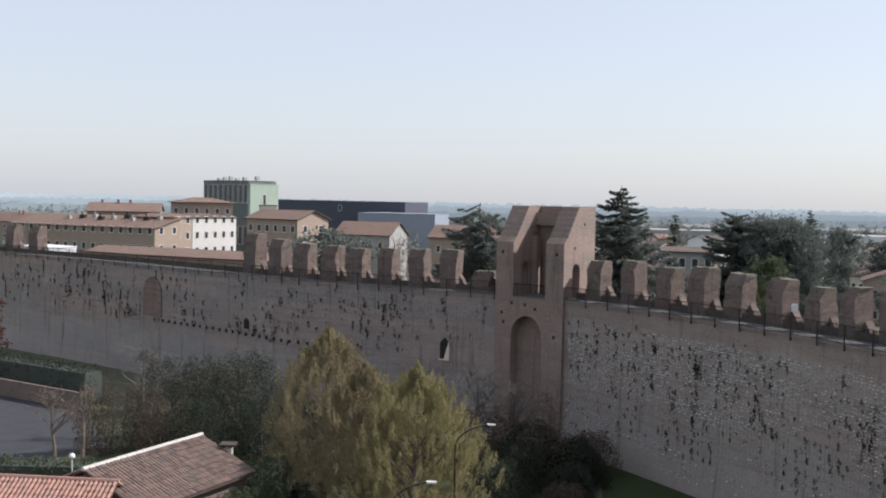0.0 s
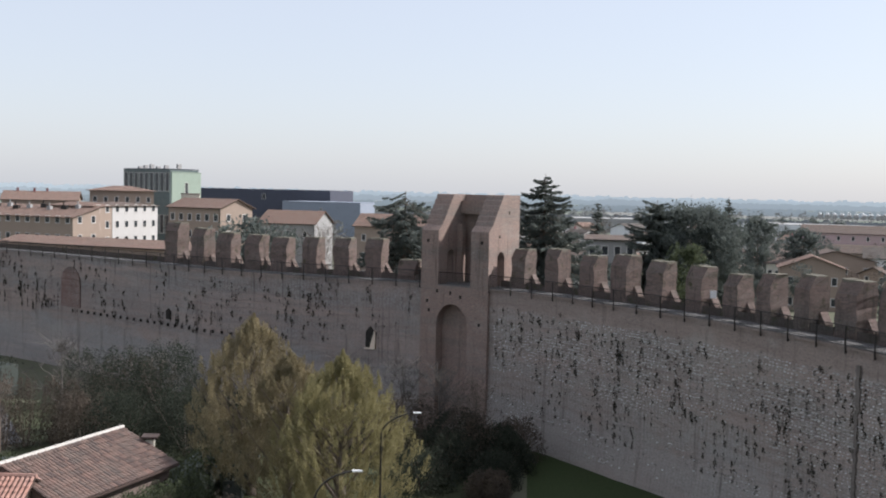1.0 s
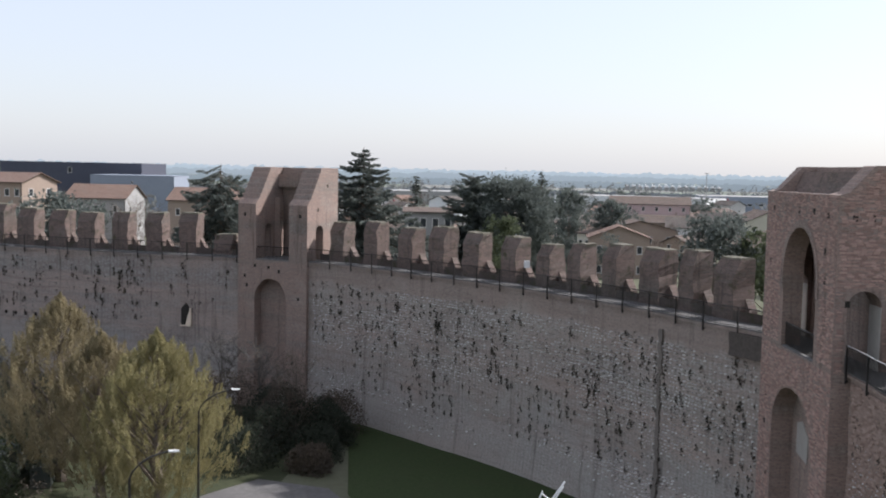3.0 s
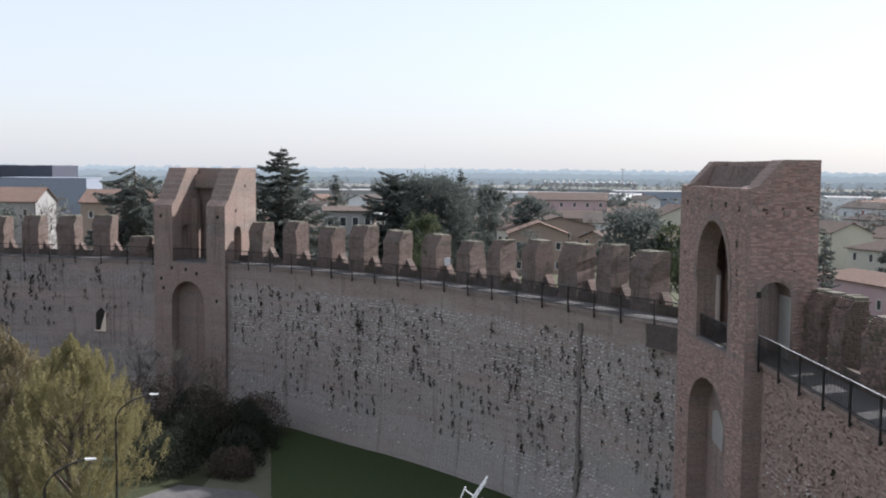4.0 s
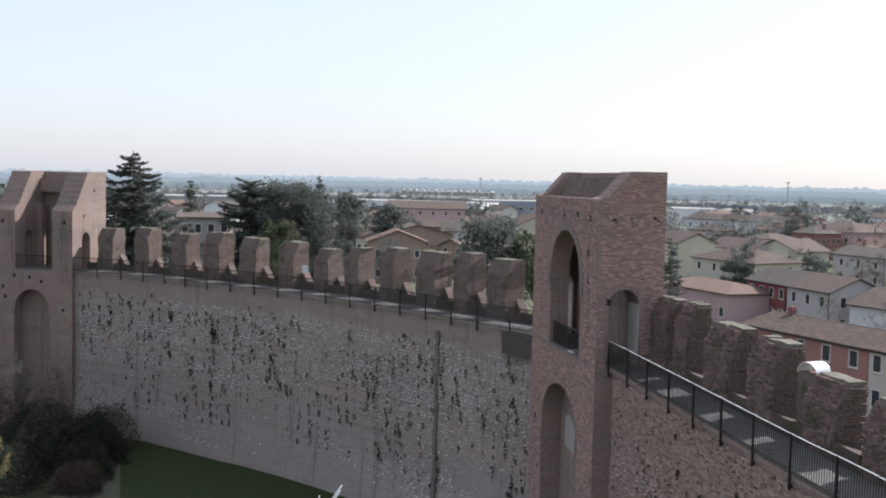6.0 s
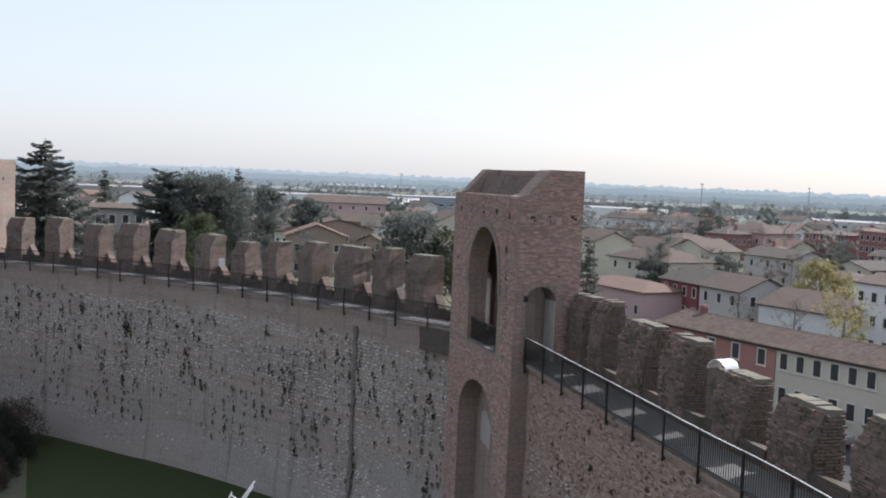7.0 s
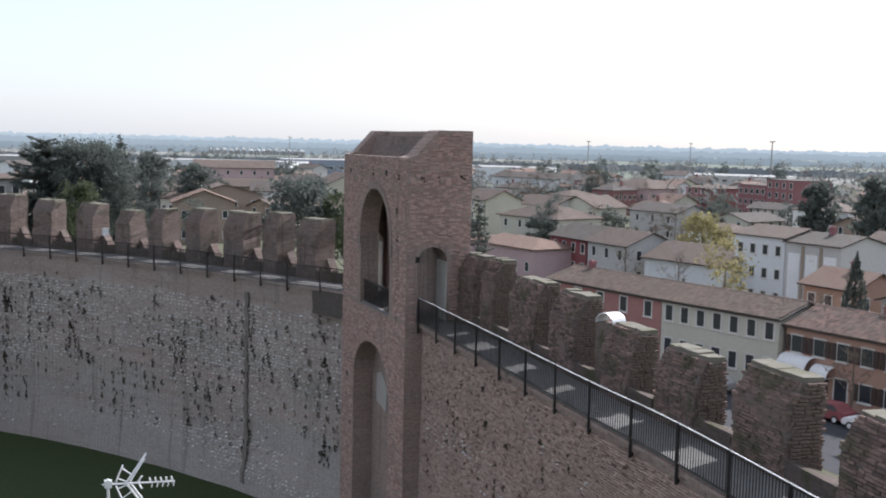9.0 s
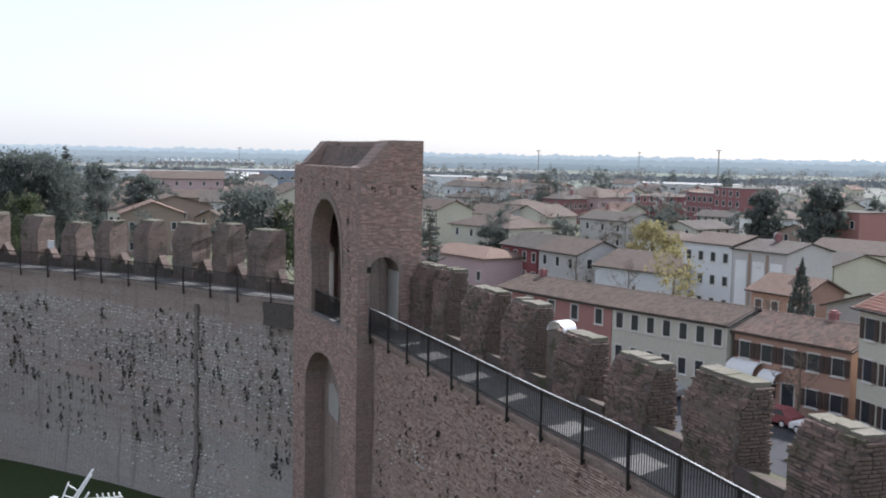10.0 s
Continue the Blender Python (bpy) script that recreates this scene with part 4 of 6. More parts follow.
def wall_stones(parent, s0, s1, zlo, zhi, seed, near, amount):
    """Rows of small pale river stones; those in the stretch near are stones of their own."""
    rnd = random.Random(seed)
    verts, faces, single = [], [], 0
    z = zlo
    while z < zhi:
        s = s0 + rnd.uniform(0, 0.3)
        while s < s1 - 0.3:
            L = rnd.uniform(0.09, 0.17)
            band = noise.noise(Vector((s * 0.09, z * 0.55, seed))) + 0.5 * noise.noise(Vector((s * 0.3, z * 0.9, seed + 3)))
            if band + amount + 0.35 * math.sin((z - 6.0) * 0.6) > rnd.uniform(-0.2, 0.65):
                h = rnd.uniform(0.07, 0.11)
                foot = -0.35 * max(0, 1 - z / 3.0)
                o = on_wall(s, foot + 0.06, z + rnd.uniform(-0.02, 0.02))
                a = on_wall(s + L, foot + 0.06, o.z) - o
                n = Vector((a.y, -a.x, 0)).normalized() * rnd.uniform(0.14, 0.17)
                if near[0] < s < near[1] and single < 290:
                    single += 1
                    b = put("stone", UNIT_STONE, M_STONE, parent)
                    b.matrix_basis = Matrix.Translation(o) @ Matrix.Rotation(math.atan2(a.y, a.x), 4, "Z") @ Matrix.Diagonal((L, n.length, h, 1))
                else:
                    k = len(verts)
                    verts += stone_shape(o, a, Vector((0, 0, h)), n, rnd)
                    faces.append([k + q for q in range(6, 12)])
                    faces += [(k + q, k + (q + 1) % 6, k + 6 + (q + 1) % 6, k + 6 + q) for q in range(6)]
            s += L + rnd.uniform(0.1, 0.24)
        z += rnd.uniform(0.19, 0.24)
    put("stone_rows", mesh_of("stone_rows", verts, faces), M_STONE, parent, "rows of small pale river stones", "stuff")


wall_stones(wall_mid, T1[1] + 0.5, T2[0] - 0.4, 0.9, 11.0, 31, (155.0, T2[0]), 0.2)
wall_stones(wall_near, T2[1] + 0.4, ALONG[-1] - 14, 2.0, 11.0, 37, (172.0, 176.0), -0.38)

# single bricks that stand proud of the worn face
M_PROUD = clay("wall_single_bricks", (0.27, 0.188, 0.155), (0.48, 0.36, 0.30), (0.31, 0.235, 0.20))


def wall_bricks(parent, s0, s1, z0, z1, keep, seed):
    rnd = random.Random(seed)
    bricks = []
    for r in range(int((z1 - z0) / 0.085)):
        z = z0 + r * 0.085
        foot = -0.35 * max(0, 1 - z / 3.0)
        s = s0 + rnd.uniform(0, 0.25)
        while s < s1 - 0.35:
            L = rnd.uniform(0.16, 0.29)
            if 0.35 * noise.noise(Vector((s * 0.22, z * 0.5, seed))) + keep > rnd.uniform(-0.1, 1.0):
                o = on_wall(s, foot + 0.06, z + 0.012 * noise.noise(Vector((s * 0.5, z, 2))))
                a = on_wall(s + L, foot + 0.06, o.z) - o
                bricks.append((o, a, Vector((0, 0, rnd.uniform(0.055, 0.068))), Vector((a.y, -a.x, 0)).normalized() * rnd.uniform(0.14, 0.165)))
            s += L + rnd.uniform(0.012, 0.03)
    put("brick_facing", brick_row_mesh("brick_facing", bricks), M_PROUD, parent, "worn brick courses standing proud of the face", "stuff")


wall_bricks(wall_near, T2[1] + 0.3, ALONG[-1] - 14, 3.0, 12.3, 0.88, 51)

# a walled-up arch in the far wall
bm = bmesh.new()
prism(bm, arch_pts(58.4, 62.0, 9.6, 6.9, 10), -0.13, 0.1, lambda u, v, d: on_wall(u, d, v))
bmesh.ops.recalc_face_normals(bm, faces=bm.faces)
box_uv(bm)
part("blocked_arch", bm, masonry("arch_infill_brick", (0.25, 0.145, 0.125), (0.15, 0.095, 0.085), (0.3, 0.27, 0.25), 0.1, bloom=0.2, rain=0.9), wall_far, "walled-up arch of dark red brick")


def loophole(s, z, wide, high, parent, lit=False):
    bm = bmesh.new()
    m = on_wall(s)
    t = (on_wall(s + 0.1) - on_wall(s - 0.1)).normalized()
    nrm = Vector((-t.y, t.x, 0))
    place = lambda u, v, d: m + t * u + nrm * d + Vector((0, 0, v))
    # no opening is cut: a dark block gives the loophole's inner shade
    prism(bm, [(-wide / 2, z), (wide / 2, z), (wide / 2, z + high * 0.75), (0, z + high), (-wide / 2, z + high * 0.75)], -0.16, 0.1, place)
    part("loophole", bm, M_HOLE, parent, "dark arched loophole")
    bm = bmesh.new()
    if lit:
        prism(bm, [(-wide / 2 - 0.1, z - 0.12), (wide / 2 + 0.1, z - 0.12), (wide / 2 + 0.1, z), (-wide / 2 - 0.1, z)], -0.22, 0.1, place)
        # tapered panel: sunlight on the reveal, put in as shape and warm colour
        prism(bm, [(0.0, z), (wide / 2, z), (wide / 2, z + 1.35), (0.25, z + 0.9)], -0.19, 0.05, place)
        prism(bm, [(wide / 2, z), (wide / 2 + 0.12, z), (wide / 2 + 0.12, z + 1.5), (wide / 2, z + 1.5)], -0.22, 0.1, place)
        part("window_reveal", bm, paint("sunlight_warm", (0.72, 0.60, 0.48)), parent, "plastered window reveal with painted-on sunlight")
    else:
        prism(bm, [(-wide / 2 - 0.05, z - 0.1), (wide / 2 + 0.05, z - 0.1), (wide / 2 + 0.05, z), (-wide / 2 - 0.05, z)], -0.2, 0.1, place)
        part("loophole_sill", bm, M_WALL_L, parent)


loophole(85.5 * SCALE, 6.55, 0.85, 1.9, wall_far, True)
loophole(64.75 * SCALE, 7.1, 0.7, 1.1, wall_far)
row = None
for i in range(24):
    bm = bmesh.new()
    p = on_wall((52.0 + i * 0.98) * SCALE, -0.13, 6.55)
    add_box(bm, p.x - 0.09, p.y - 0.06, p.z - 0.14, p.x + 0.09, p.y + 0.3, p.z + 0.14)
    part("putlog_hole", bm, M_HOLE, wall_far, "dark square putlog hole")
# small white notice on a merlon
bm = bmesh.new()
p = on_wall(113.95 * SCALE, WIDE - 0.12, DECK + 1.5)
add_box(bm, p.x - 0.2, p.y - 0.05, p.z - 0.25, p.x + 0.2, p.y + 0.05, p.z + 0.25)
part("notice", bm, M_WHITE, wall_mid, "small white notice plate")

# ---- ground inside the wall ----
def sheet(name, pts, z, mat, label, category):
    me = mesh_of(name, [(x, y, z) for x, y in pts], [tuple(range(len(pts)))])
    return tagged(put(name, me, mat), label, category, kind="structure")


lawn_out = [on_wall(s, 0.2) for s in np.linspace(T1[1] + 4.5, T2[0] + 20, 24)]
lawn_in = [on_wall(s, -12 - 3 * min(1, max(0, (s - 135) / 10))) for s in np.linspace(T2[0] + 20, 135, 12)]
sheet("lawn", [(p.x, p.y) for p in lawn_out + lawn_in], 0.02, M_GRASS, "mown grass strip at the foot of the wall", "lawn")
# Garden ground sheet: its dark colour holds the shade that falls there
sheet("garden_lawn", [(-40, 100), (-27, 99), (-15, 95), (4, 90), (13, 84.5), (6, 66), (-6, 60), (-20, 40), (-40, 50), (-36, 74), (-28, 78), (-26, 84)], 0.008, plain("shaded_garden_soil", (0.035, 0.045, 0.022), (0.06, 0.062, 0.035), 3, rough=1.0, bump_d=0.05), "grassy garden ground under trees, darkened for their shade", "garden")
sheet("courtyard", [(-62, 122), (-36, 104), (-27, 84), (-33, 76), (-60, 76)], 0.012, M_ASPHALT, "bluish grey asphalt yard", "yard")
sheet("garden_path", [(-4, 55), (4, 58), (10, 61.5), (9.2, 65), (5, 67.8), (2, 65.5), (-5, 59)], 0.016, M_PAVE, "pale gravel path under the trees", "path")

# ---- houses ----
def window(parent, me_cache, key, place, rot, wide, high, shutters, frame_mat, shut_mat, lit=False):
    """One window: surround with sill, glass, and shutters folded open or shut."""
    if key not in me_cache:
        bm = bmesh.new()
        f = 0.12
        for q in ((-wide / 2 - f, -f, 0, wide / 2 + f), (-wide / 2 - f, high, 0, wide / 2 + f)):
            add_box(bm, q[0], -0.06, q[1], q[3], 0.05, q[1] + f)
        for x in (-wide / 2 - f, wide / 2):
            add_box(bm, x, -0.06, 0, x + f, 0.05, high)
        add_box(bm, -wide / 2 - f - 0.05, -0.14, -f - 0.05, wide / 2 + f + 0.05, 0.05, -f)
        g = bmesh.new()
        add_box(g, -wide / 2, -0.02, 0, wide / 2, 0.05, high)
        s = bmesh.new()
        if shutters:
            add_box(s, 0, -0.11, 0.0, wide * 0.5, -0.07, high)
            for i in range(5):
                add_box(s, 0.05, -0.125, high * (0.08 + 0.18 * i), wide * 0.5 - 0.05, -0.11, high * (0.20 + 0.18 * i))
        out = []
        for nm, b in (("window", bm), ("pane", g), ("shutter", s)):
            me = bpy.data.meshes.new(nm)
            b.normal_update()
            b.to_mesh(me)
            b.free()
            out.append(me)
        me_cache[key] = out
    a, g, s = me_cache[key]
    ob = put("window", a, frame_mat, parent)
    ob.location, ob.rotation_euler = place, rot
    put("pane", g, M_GLASS, ob)
    if shutters:
        for x in (wide / 2 + 0.05, -wide - 0.05):
            put("shutter", s, shut_mat, ob).location = (x, 0, 0)
    return ob


CACHE = {}


def house(label, p0, p1, eave, deep, rise, wall, roof, rows, cols, style="along", win=(0.85, 1.35), shutters=False, over=0.5, chimneys=0, side_win=0, side_at=1, name="house", first=1.0, doors=(), shut=M_SHUT, category="house"):
    """A house by the corners of the front that faces the town wall, with its storeys, windows and tiled roof."""
    p0, p1 = Vector((*p0, 0)), Vector((*p1, 0))
    w = (p1 - p0).length
    t = (p1 - p0).normalized()
    own = thing(name, p0, label, category, "houses beyond the wall")
    own.rotation_euler = (0, 0, math.atan2(t.y, t.x))
    bm = bmesh.new()
    add_box(bm, 0, 0, 0, w, deep, eave)
    ridge = eave + rise
    if style == "along":
        for x in (0, w):
            a = [bm.verts.new((x, 0, eave)), bm.verts.new((x, deep, eave)), bm.verts.new((x, deep / 2, ridge - 0.1))]
            bm.faces.new(a)
    elif style == "across":
        for y in (0, deep):
            a = [bm.verts.new((0, y, eave)), bm.verts.new((w, y, eave)), bm.verts.new((w / 2, y, ridge - 0.1))]
            bm.faces.new(a)
    part("wall", bm, wall, own)

    def slab(c):
        """A roof plane by four corners: lower left, lower right, upper right, upper left."""
        c = [Vector(q) for q in c]
        e = (c[1] - c[0]).normalized()
        up = ((c[3] - c[0]) - e * (c[3] - c[0]).dot(e)).normalized()
        verts, faces, uvs = [], [], []
        o = 0
        down = Vector((0, 0, -0.16))
        verts.extend(c + [q + down for q in c])
        faces.append((o, o + 1, o + 2, o + 3))
        uvs.append([((q - c[0]).dot(e), (q - c[0]).dot(up)) for q in c])
        for i in range(4):
            j = (i + 1) % 4
            faces.append((o + i, o + 4 + i, o + 4 + j, o + j))
            uvs.append([(0, 0)] * 4)
        faces.append((o + 7, o + 6, o + 5, o + 4))
        uvs.append([(0, 0)] * 4)
        put("roof_plane", mesh_of("roof_plane", verts, faces, uvs), roof, own)
    k = rise / (deep / 2)
    h = over
    if style == "along":
        slab([(-h, -h, eave - h * k + 0.1), (w + h, -h, eave - h * k + 0.1), (w + h, deep / 2, ridge + 0.1), (-h, deep / 2, ridge + 0.1)])
        slab([(w + h, deep + h, eave - h * k + 0.1), (-h, deep + h, eave - h * k + 0.1), (-h, deep / 2, ridge + 0.1), (w + h, deep / 2, ridge + 0.1)])
    elif style == "across":
        k = rise / (w / 2)
        slab([(-h, deep + h, eave - h * k + 0.1), (-h, -h, eave - h * k + 0.1), (w / 2, -h, ridge + 0.1), (w / 2, deep + h, ridge + 0.1)])
        slab([(w + h, -h, eave - h * k + 0.1), (w + h, deep + h, eave - h * k + 0.1), (w / 2, deep + h, ridge + 0.1), (w / 2, -h, ridge + 0.1)])
    elif style == "mono":
        slab([(-h, -h, eave), (w + h, -h, eave), (w + h, deep + h, ridge), (-h, deep + h, ridge)])
        bm = bmesh.new()
        prism(bm, [(0, eave - 0.05), (deep, eave - 0.05), (deep, ridge - 0.35), (0, eave + 0.0)], 0, w, lambda d, z, u: Vector((u, d, z)))
        bmesh.ops.recalc_face_normals(bm, faces=bm.faces)
        part("upper_wall", bm, wall, own)
        for i in range(9):
            bm = bmesh.new()
            x, y = w * (0.3 + 0.66 * i / 9), deep * (0.55 + 0.3 * ((i * 7) % 3) / 3)
            zz = eave + rise * y / deep
            add_box(bm, x, y, zz - 0.1, x + 1.1 + 0.5 * (i % 2), y + 0.9, zz + 0.9)
            tube(bm, (x + 0.5, y + 0.4, zz), (x + 0.5, y + 0.4, zz + 1.7), 0.16, 0.16, 6)
            part("roof_vent", bm, M_IRON if i % 2 else P_STONE, own)
    elif style == "hip":
        r = min(w, deep) / 2
        ax, bx = (r, w - r) if w >= deep else (w / 2 - 0.01, w / 2 + 0.01)
        ay, by = (deep / 2, deep / 2) if w >= deep else (r, deep - r)
        A, B, C, D = (-h, -h, eave), (w + h, -h, eave), (w + h, deep + h, eave), (-h, deep + h, eave)
        e, g = (ax, ay, ridge), (bx, by, ridge)
        if w >= deep:
            slab([A, B, g, e]), slab([C, D, e, g]), slab([B, C, g, g]), slab([D, A, e, e])
        else:
            e, g = (w / 2, ay, ridge), (w / 2, by, ridge)
            slab([A, B, e, e]), slab([C, D, g, g]), slab([B, C, g, e]), slab([D, A, e, g])
    else:
        slab([(-0.1, -0.1, eave + 0.2), (w + 0.1, -0.1, eave + 0.2), (w + 0.1, deep + 0.1, eave + 0.25), (-0.1, deep + 0.1, eave + 0.25)])
    if style == "along" and over > 0.3:
        bm = bmesh.new()
        tube(bm, (-h, -h - 0.05, eave - h * k + 0.05), (w + h, -h - 0.05, eave - h * k + 0.05), 0.07, 0.07)
        tube(bm, (w - 0.15, -0.08, 0), (w - 0.15, -0.08, eave), 0.05, 0.05)
        part("gutter", bm, M_IRON, own, "dark gutter and downpipe")
    sh = (eave - 0.2) / max(rows, 1)
    for r in range(rows):
        for c in range(cols):
            x = w * (c + 0.5) / cols
            z = r * sh + first
            if (r, c) in doors:
                ob = window(own, CACHE, ("d", win, sh), (x, 0, 0.13), (0, 0, 0), win[0] * 1.15, win[1] + first - 0.1, False, M_TRIM, shut)
                ob.name = "door"
            else:
                window(own, CACHE, (win, shutters), (x, 0, z), (0, 0, 0), win[0], win[1], shutters, M_TRIM, shut)
        for c in range(side_win):
            y = deep * (c + 0.5) / side_win
            window(own, CACHE, (win, shutters), (w * side_at, y, r * sh + first), (0, 0, math.pi / 2 if side_at else -math.pi / 2), win[0], win[1], shutters, M_TRIM, shut)
    own["slope"] = (w, deep, eave, ridge, h * k)
    rnd = random.Random(int(abs(p0.x * 7 + p0.y * 3)))
    for i in range(chimneys):
        bm = bmesh.new()
        x, y = rnd.uniform(0.15, 0.85) * w, deep * rnd.uniform(0.3, 0.62)
        add_box(bm, x - 0.3, y - 0.3, eave, x + 0.3, y + 0.3, ridge + 0.7)
        add_box(bm, x - 0.4, y - 0.4, ridge + 0.7, x + 0.4, y + 0.4, ridge + 0.82)
        add_box(bm, x - 0.25, y - 0.25, ridge + 0.82, x + 0.25, y + 0.25, ridge + 1.0)
        part("chimney", bm, P_BRICK, own, "brick chimney with a cap")
    return own


# the street just outside, beyond the near wall
row_a = house("two-storey cream house with dark shuttered windows", (74.2, 65.0), (74.4, 52.3), 6.35, 8, 1.05, P_CREAM, M_ROOF_G, 2, 7, win=(0.8, 1.4), first=1.5, doors=((0, 3),), chimneys=0, shut=M_SHUT, over=0.3)
row_b = house("salmon red two-storey house joined to the cream one", (74.9, 81.7), (74.2, 65.1), 6.35, 8, 1.05, P_SALMON, M_ROOF_G, 2, 5, win=(0.9, 1.4), first=1.5, chimneys=1, over=0.3)
row_c = house("orange house with white shop awnings", (74.9, 51.9), (74.4, 41.0), 5.95, 8, 1.25, P_ORANGE, M_ROOF, 2, 5, win=(1.0, 1.35), shutters=True, chimneys=1, doors=((0, 0), (0, 2)), over=0.3)
row_d = house("three-storey cream house with dark open shutters", (73.9, 40.2), (70.0, 31.4), 9.6, 10, 2.0, P_CREAM, M_ROOF_R, 3, 4, win=(1.0, 1.6), shutters=True, chimneys=1)
house("red two-storey plastered house", (114.8, 124.8), (113.1, 114.7), 6.2, 9, 1.8, P_RED, M_ROOF_G, 2, 4)
house("grey plastered two-storey house", (113, 114.5), (111.5, 105), 6.2, 9, 1.8, P_GREY, M_ROOF, 2, 3, side_win=2)
house("long low building with plain whitish walls", (111.9, 101.8), (112.4, 87.7), 5.0, 11, 2.0, P_WHITE, M_ROOF, 1, 1, win=(0.5, 0.4), first=2.2)
house("white three-storey house with grey windows", (115.3, 88.9), (114.4, 80.4), 9.3, 9, 1.1, P_WHITE, M_ROOF, 3, 4, win=(0.8, 1.2), over=0.3, first=0.9)
panels = house("brown building with tall white panels", (114.4, 80.3), (113.6, 71.9), 9.0, 9, 1.1, P_GREY, M_ROOF_G, 1, 1, win=(0.6, 0.6), first=7.0, chimneys=1, over=0.3)
for i in range(3):
    bm = bmesh.new()
    add_box(bm, 0.5 + 2.75 * i, -0.06, 0.6, 2.3 + 2.75 * i, 0.05, 7.6)
    part("wall_panel", bm, M_WHITE, panels, "tall white wall panel")
for i in range(2):
    bm = bmesh.new()
    add_box(bm, 2.55 + 2.75 * i, -0.08, 0.0, 3.0 + 2.75 * i, 0.05, 8.6)
    part("pier", bm, P_TAN, panels, "brown pier between panels")
house("small orange house behind the street row", (97, 65.5), (96.2, 59.0), 6.6, 7, 1.5, P_ORANGE, M_ROOF_R, 2, 3, side_win=2, chimneys=1)
house("grey plain gabled building", (93.5, 54.5), (93.0, 45), 6.5, 12, 1.6, P_STONE, M_ROOF_G, 1, 1, style="across", win=(0.7, 0.8), first=4.0)
house("cream house with a hipped roof", (137.8, 166), (138, 148.5), 6.2, 12, 2.4, P_CREAM, M_ROOF, 2, 4, style="hip", side_win=2)
house("long low pink building with a red band", (107.7, 137.8), (106.3, 119.5), 4.5, 9, 1.3, P_PINK, M_ROOF_R, 1, 6, style="hip")
house("pink villa with a pyramid roof", (239, 238), (239.4, 218), 8, 16, 3, P_PINK, M_ROOF, 2, 4, style="hip", side_win=3)
house("long pale two-storey row", (263, 322), (272, 272), 8, 12, 2, P_WHITE, M_ROOF_G, 2, 10)
house("dark red brick apartment block", (262, 222.5), (264.5, 208.7), 8.3, 12, 1.2, P_BRICK, M_ROOF, 3, 6, style="hip", win=(1.1, 1.5))
house("dark red flat-roofed apartment block", (263, 203), (259.4, 190.3), 10.0, 12, 0.2, P_BRICK, M_ROOF_G, 3, 5, style="flat", win=(1.3, 1.5))
house("taller dark red brick apartment block", (259.2, 190), (254, 176.8), 12.0, 12, 0.2, P_BRICK, M_ROOF_G, 4, 4, style="flat", win=(1.3, 1.5))
house("pale house with a wide hipped roof", (204, 142), (206.8, 130.2), 7.5, 12, 2, P_WHITE, M_ROOF, 2, 4, style="hip")
house("red brick tower house with a pale top", (180.8, 105.6), (179, 99), 11, 7, 0.2, P_SALMON, M_ROOF_G, 3, 2, style="flat")
house("long low house with a brown roof", (156, 94.8), (156.4, 80), 6, 10, 1.6, P_CREAM, M_ROOF, 2, 6, side_win=2)
house("grey house with a low roof", (176.2, 165.6), (175.4, 151.2), 6.5, 10, 1.6, P_GREY, M_ROOF_G, 2, 3)
house("pale gabled house with tiled roof", (168, 181), (170, 170), 6.5, 12, 2.4, P_CREAM, M_ROOF, 2, 3, style="across")
house("grey blue plastered house with tiles", (165, 193), (164, 178), 6.5, 10, 2.0, P_GREY, M_ROOF, 2, 4)
house("low house with brown tiles", (145.8, 93), (138.6, 80), 5.5, 9, 1.5, P_YELLOW, M_ROOF_G, 2, 5)
house("yellow gabled house with balcony front", (153, 262), (166, 259), 8, 14, 3.0, P_YELLOW, M_ROOF, 2, 3, style="across")
house("yellow narrow three-storey house", (150, 195), (147, 182), 8, 9, 2, P_YELLOW, M_ROOF, 3, 3)
# beyond the curved wall
house("tan farmhouse with tiled roof", (95.2, 226), (112, 222), 7.5, 10, 2.2, P_TAN, M_ROOF, 2, 4, style="across")
house("grey white house with low roof", (118, 240), (134, 232), 7.5, 10, 2.2, P_WHITE, M_ROOF_G, 2, 4)
house("dull pink three-storey house block", (150, 351), (176, 340), 10, 14, 2.5, P_PINK, M_ROOF, 3, 6)
house("small brown house with tiled roof", (129, 286), (146, 275), 6.5, 10, 2, P_TAN, M_ROOF, 2, 4)
house("small lodge with wooden front", (36.5, 172), (44.5, 170), 13.4, 9, 0.6, P_STONE, M_ROOF, 4, 4, win=(0.9, 1.4), side_win=2)
house("tan tiled house among trees", (78, 192), (89, 188), 8, 9, 2.2, P_TAN, M_ROOF_R, 2, 3, style="across")
house("tiled house near the trees", (100, 178), (112, 172), 7, 9, 2.2, P_CREAM, M_ROOF, 2, 3)
# beyond the far wall: barracks and modern blocks
house("long tan barracks under a single brown roof slope", (-111, 268), (-67.8, 245.8), 13.1, 9, 2.6, P_TAN, M_ROOF_R, 3, 16, style="mono", win=(1.2, 1.5), side_win=2, name="barracks", category="building", over=0.5, first=3.2)
house("tan end block with two windows a floor", (-65.3, 253.9), (-62.5, 260.4), 15.7, 13, 0.9, P_TAN, M_ROOF_R, 4, 2, win=(1.3, 1.6), name="building", category="building", over=0.4, first=2.6, style="hip")
house("white block with small square windows", (-62.4, 260.6), (-54.9, 277.6), 15.7, 13, 0.9, P_GREY, M_ROOF, 4, 5, win=(1.3, 1.6), name="building", category="building", over=0.4, first=2.6, style="hip")
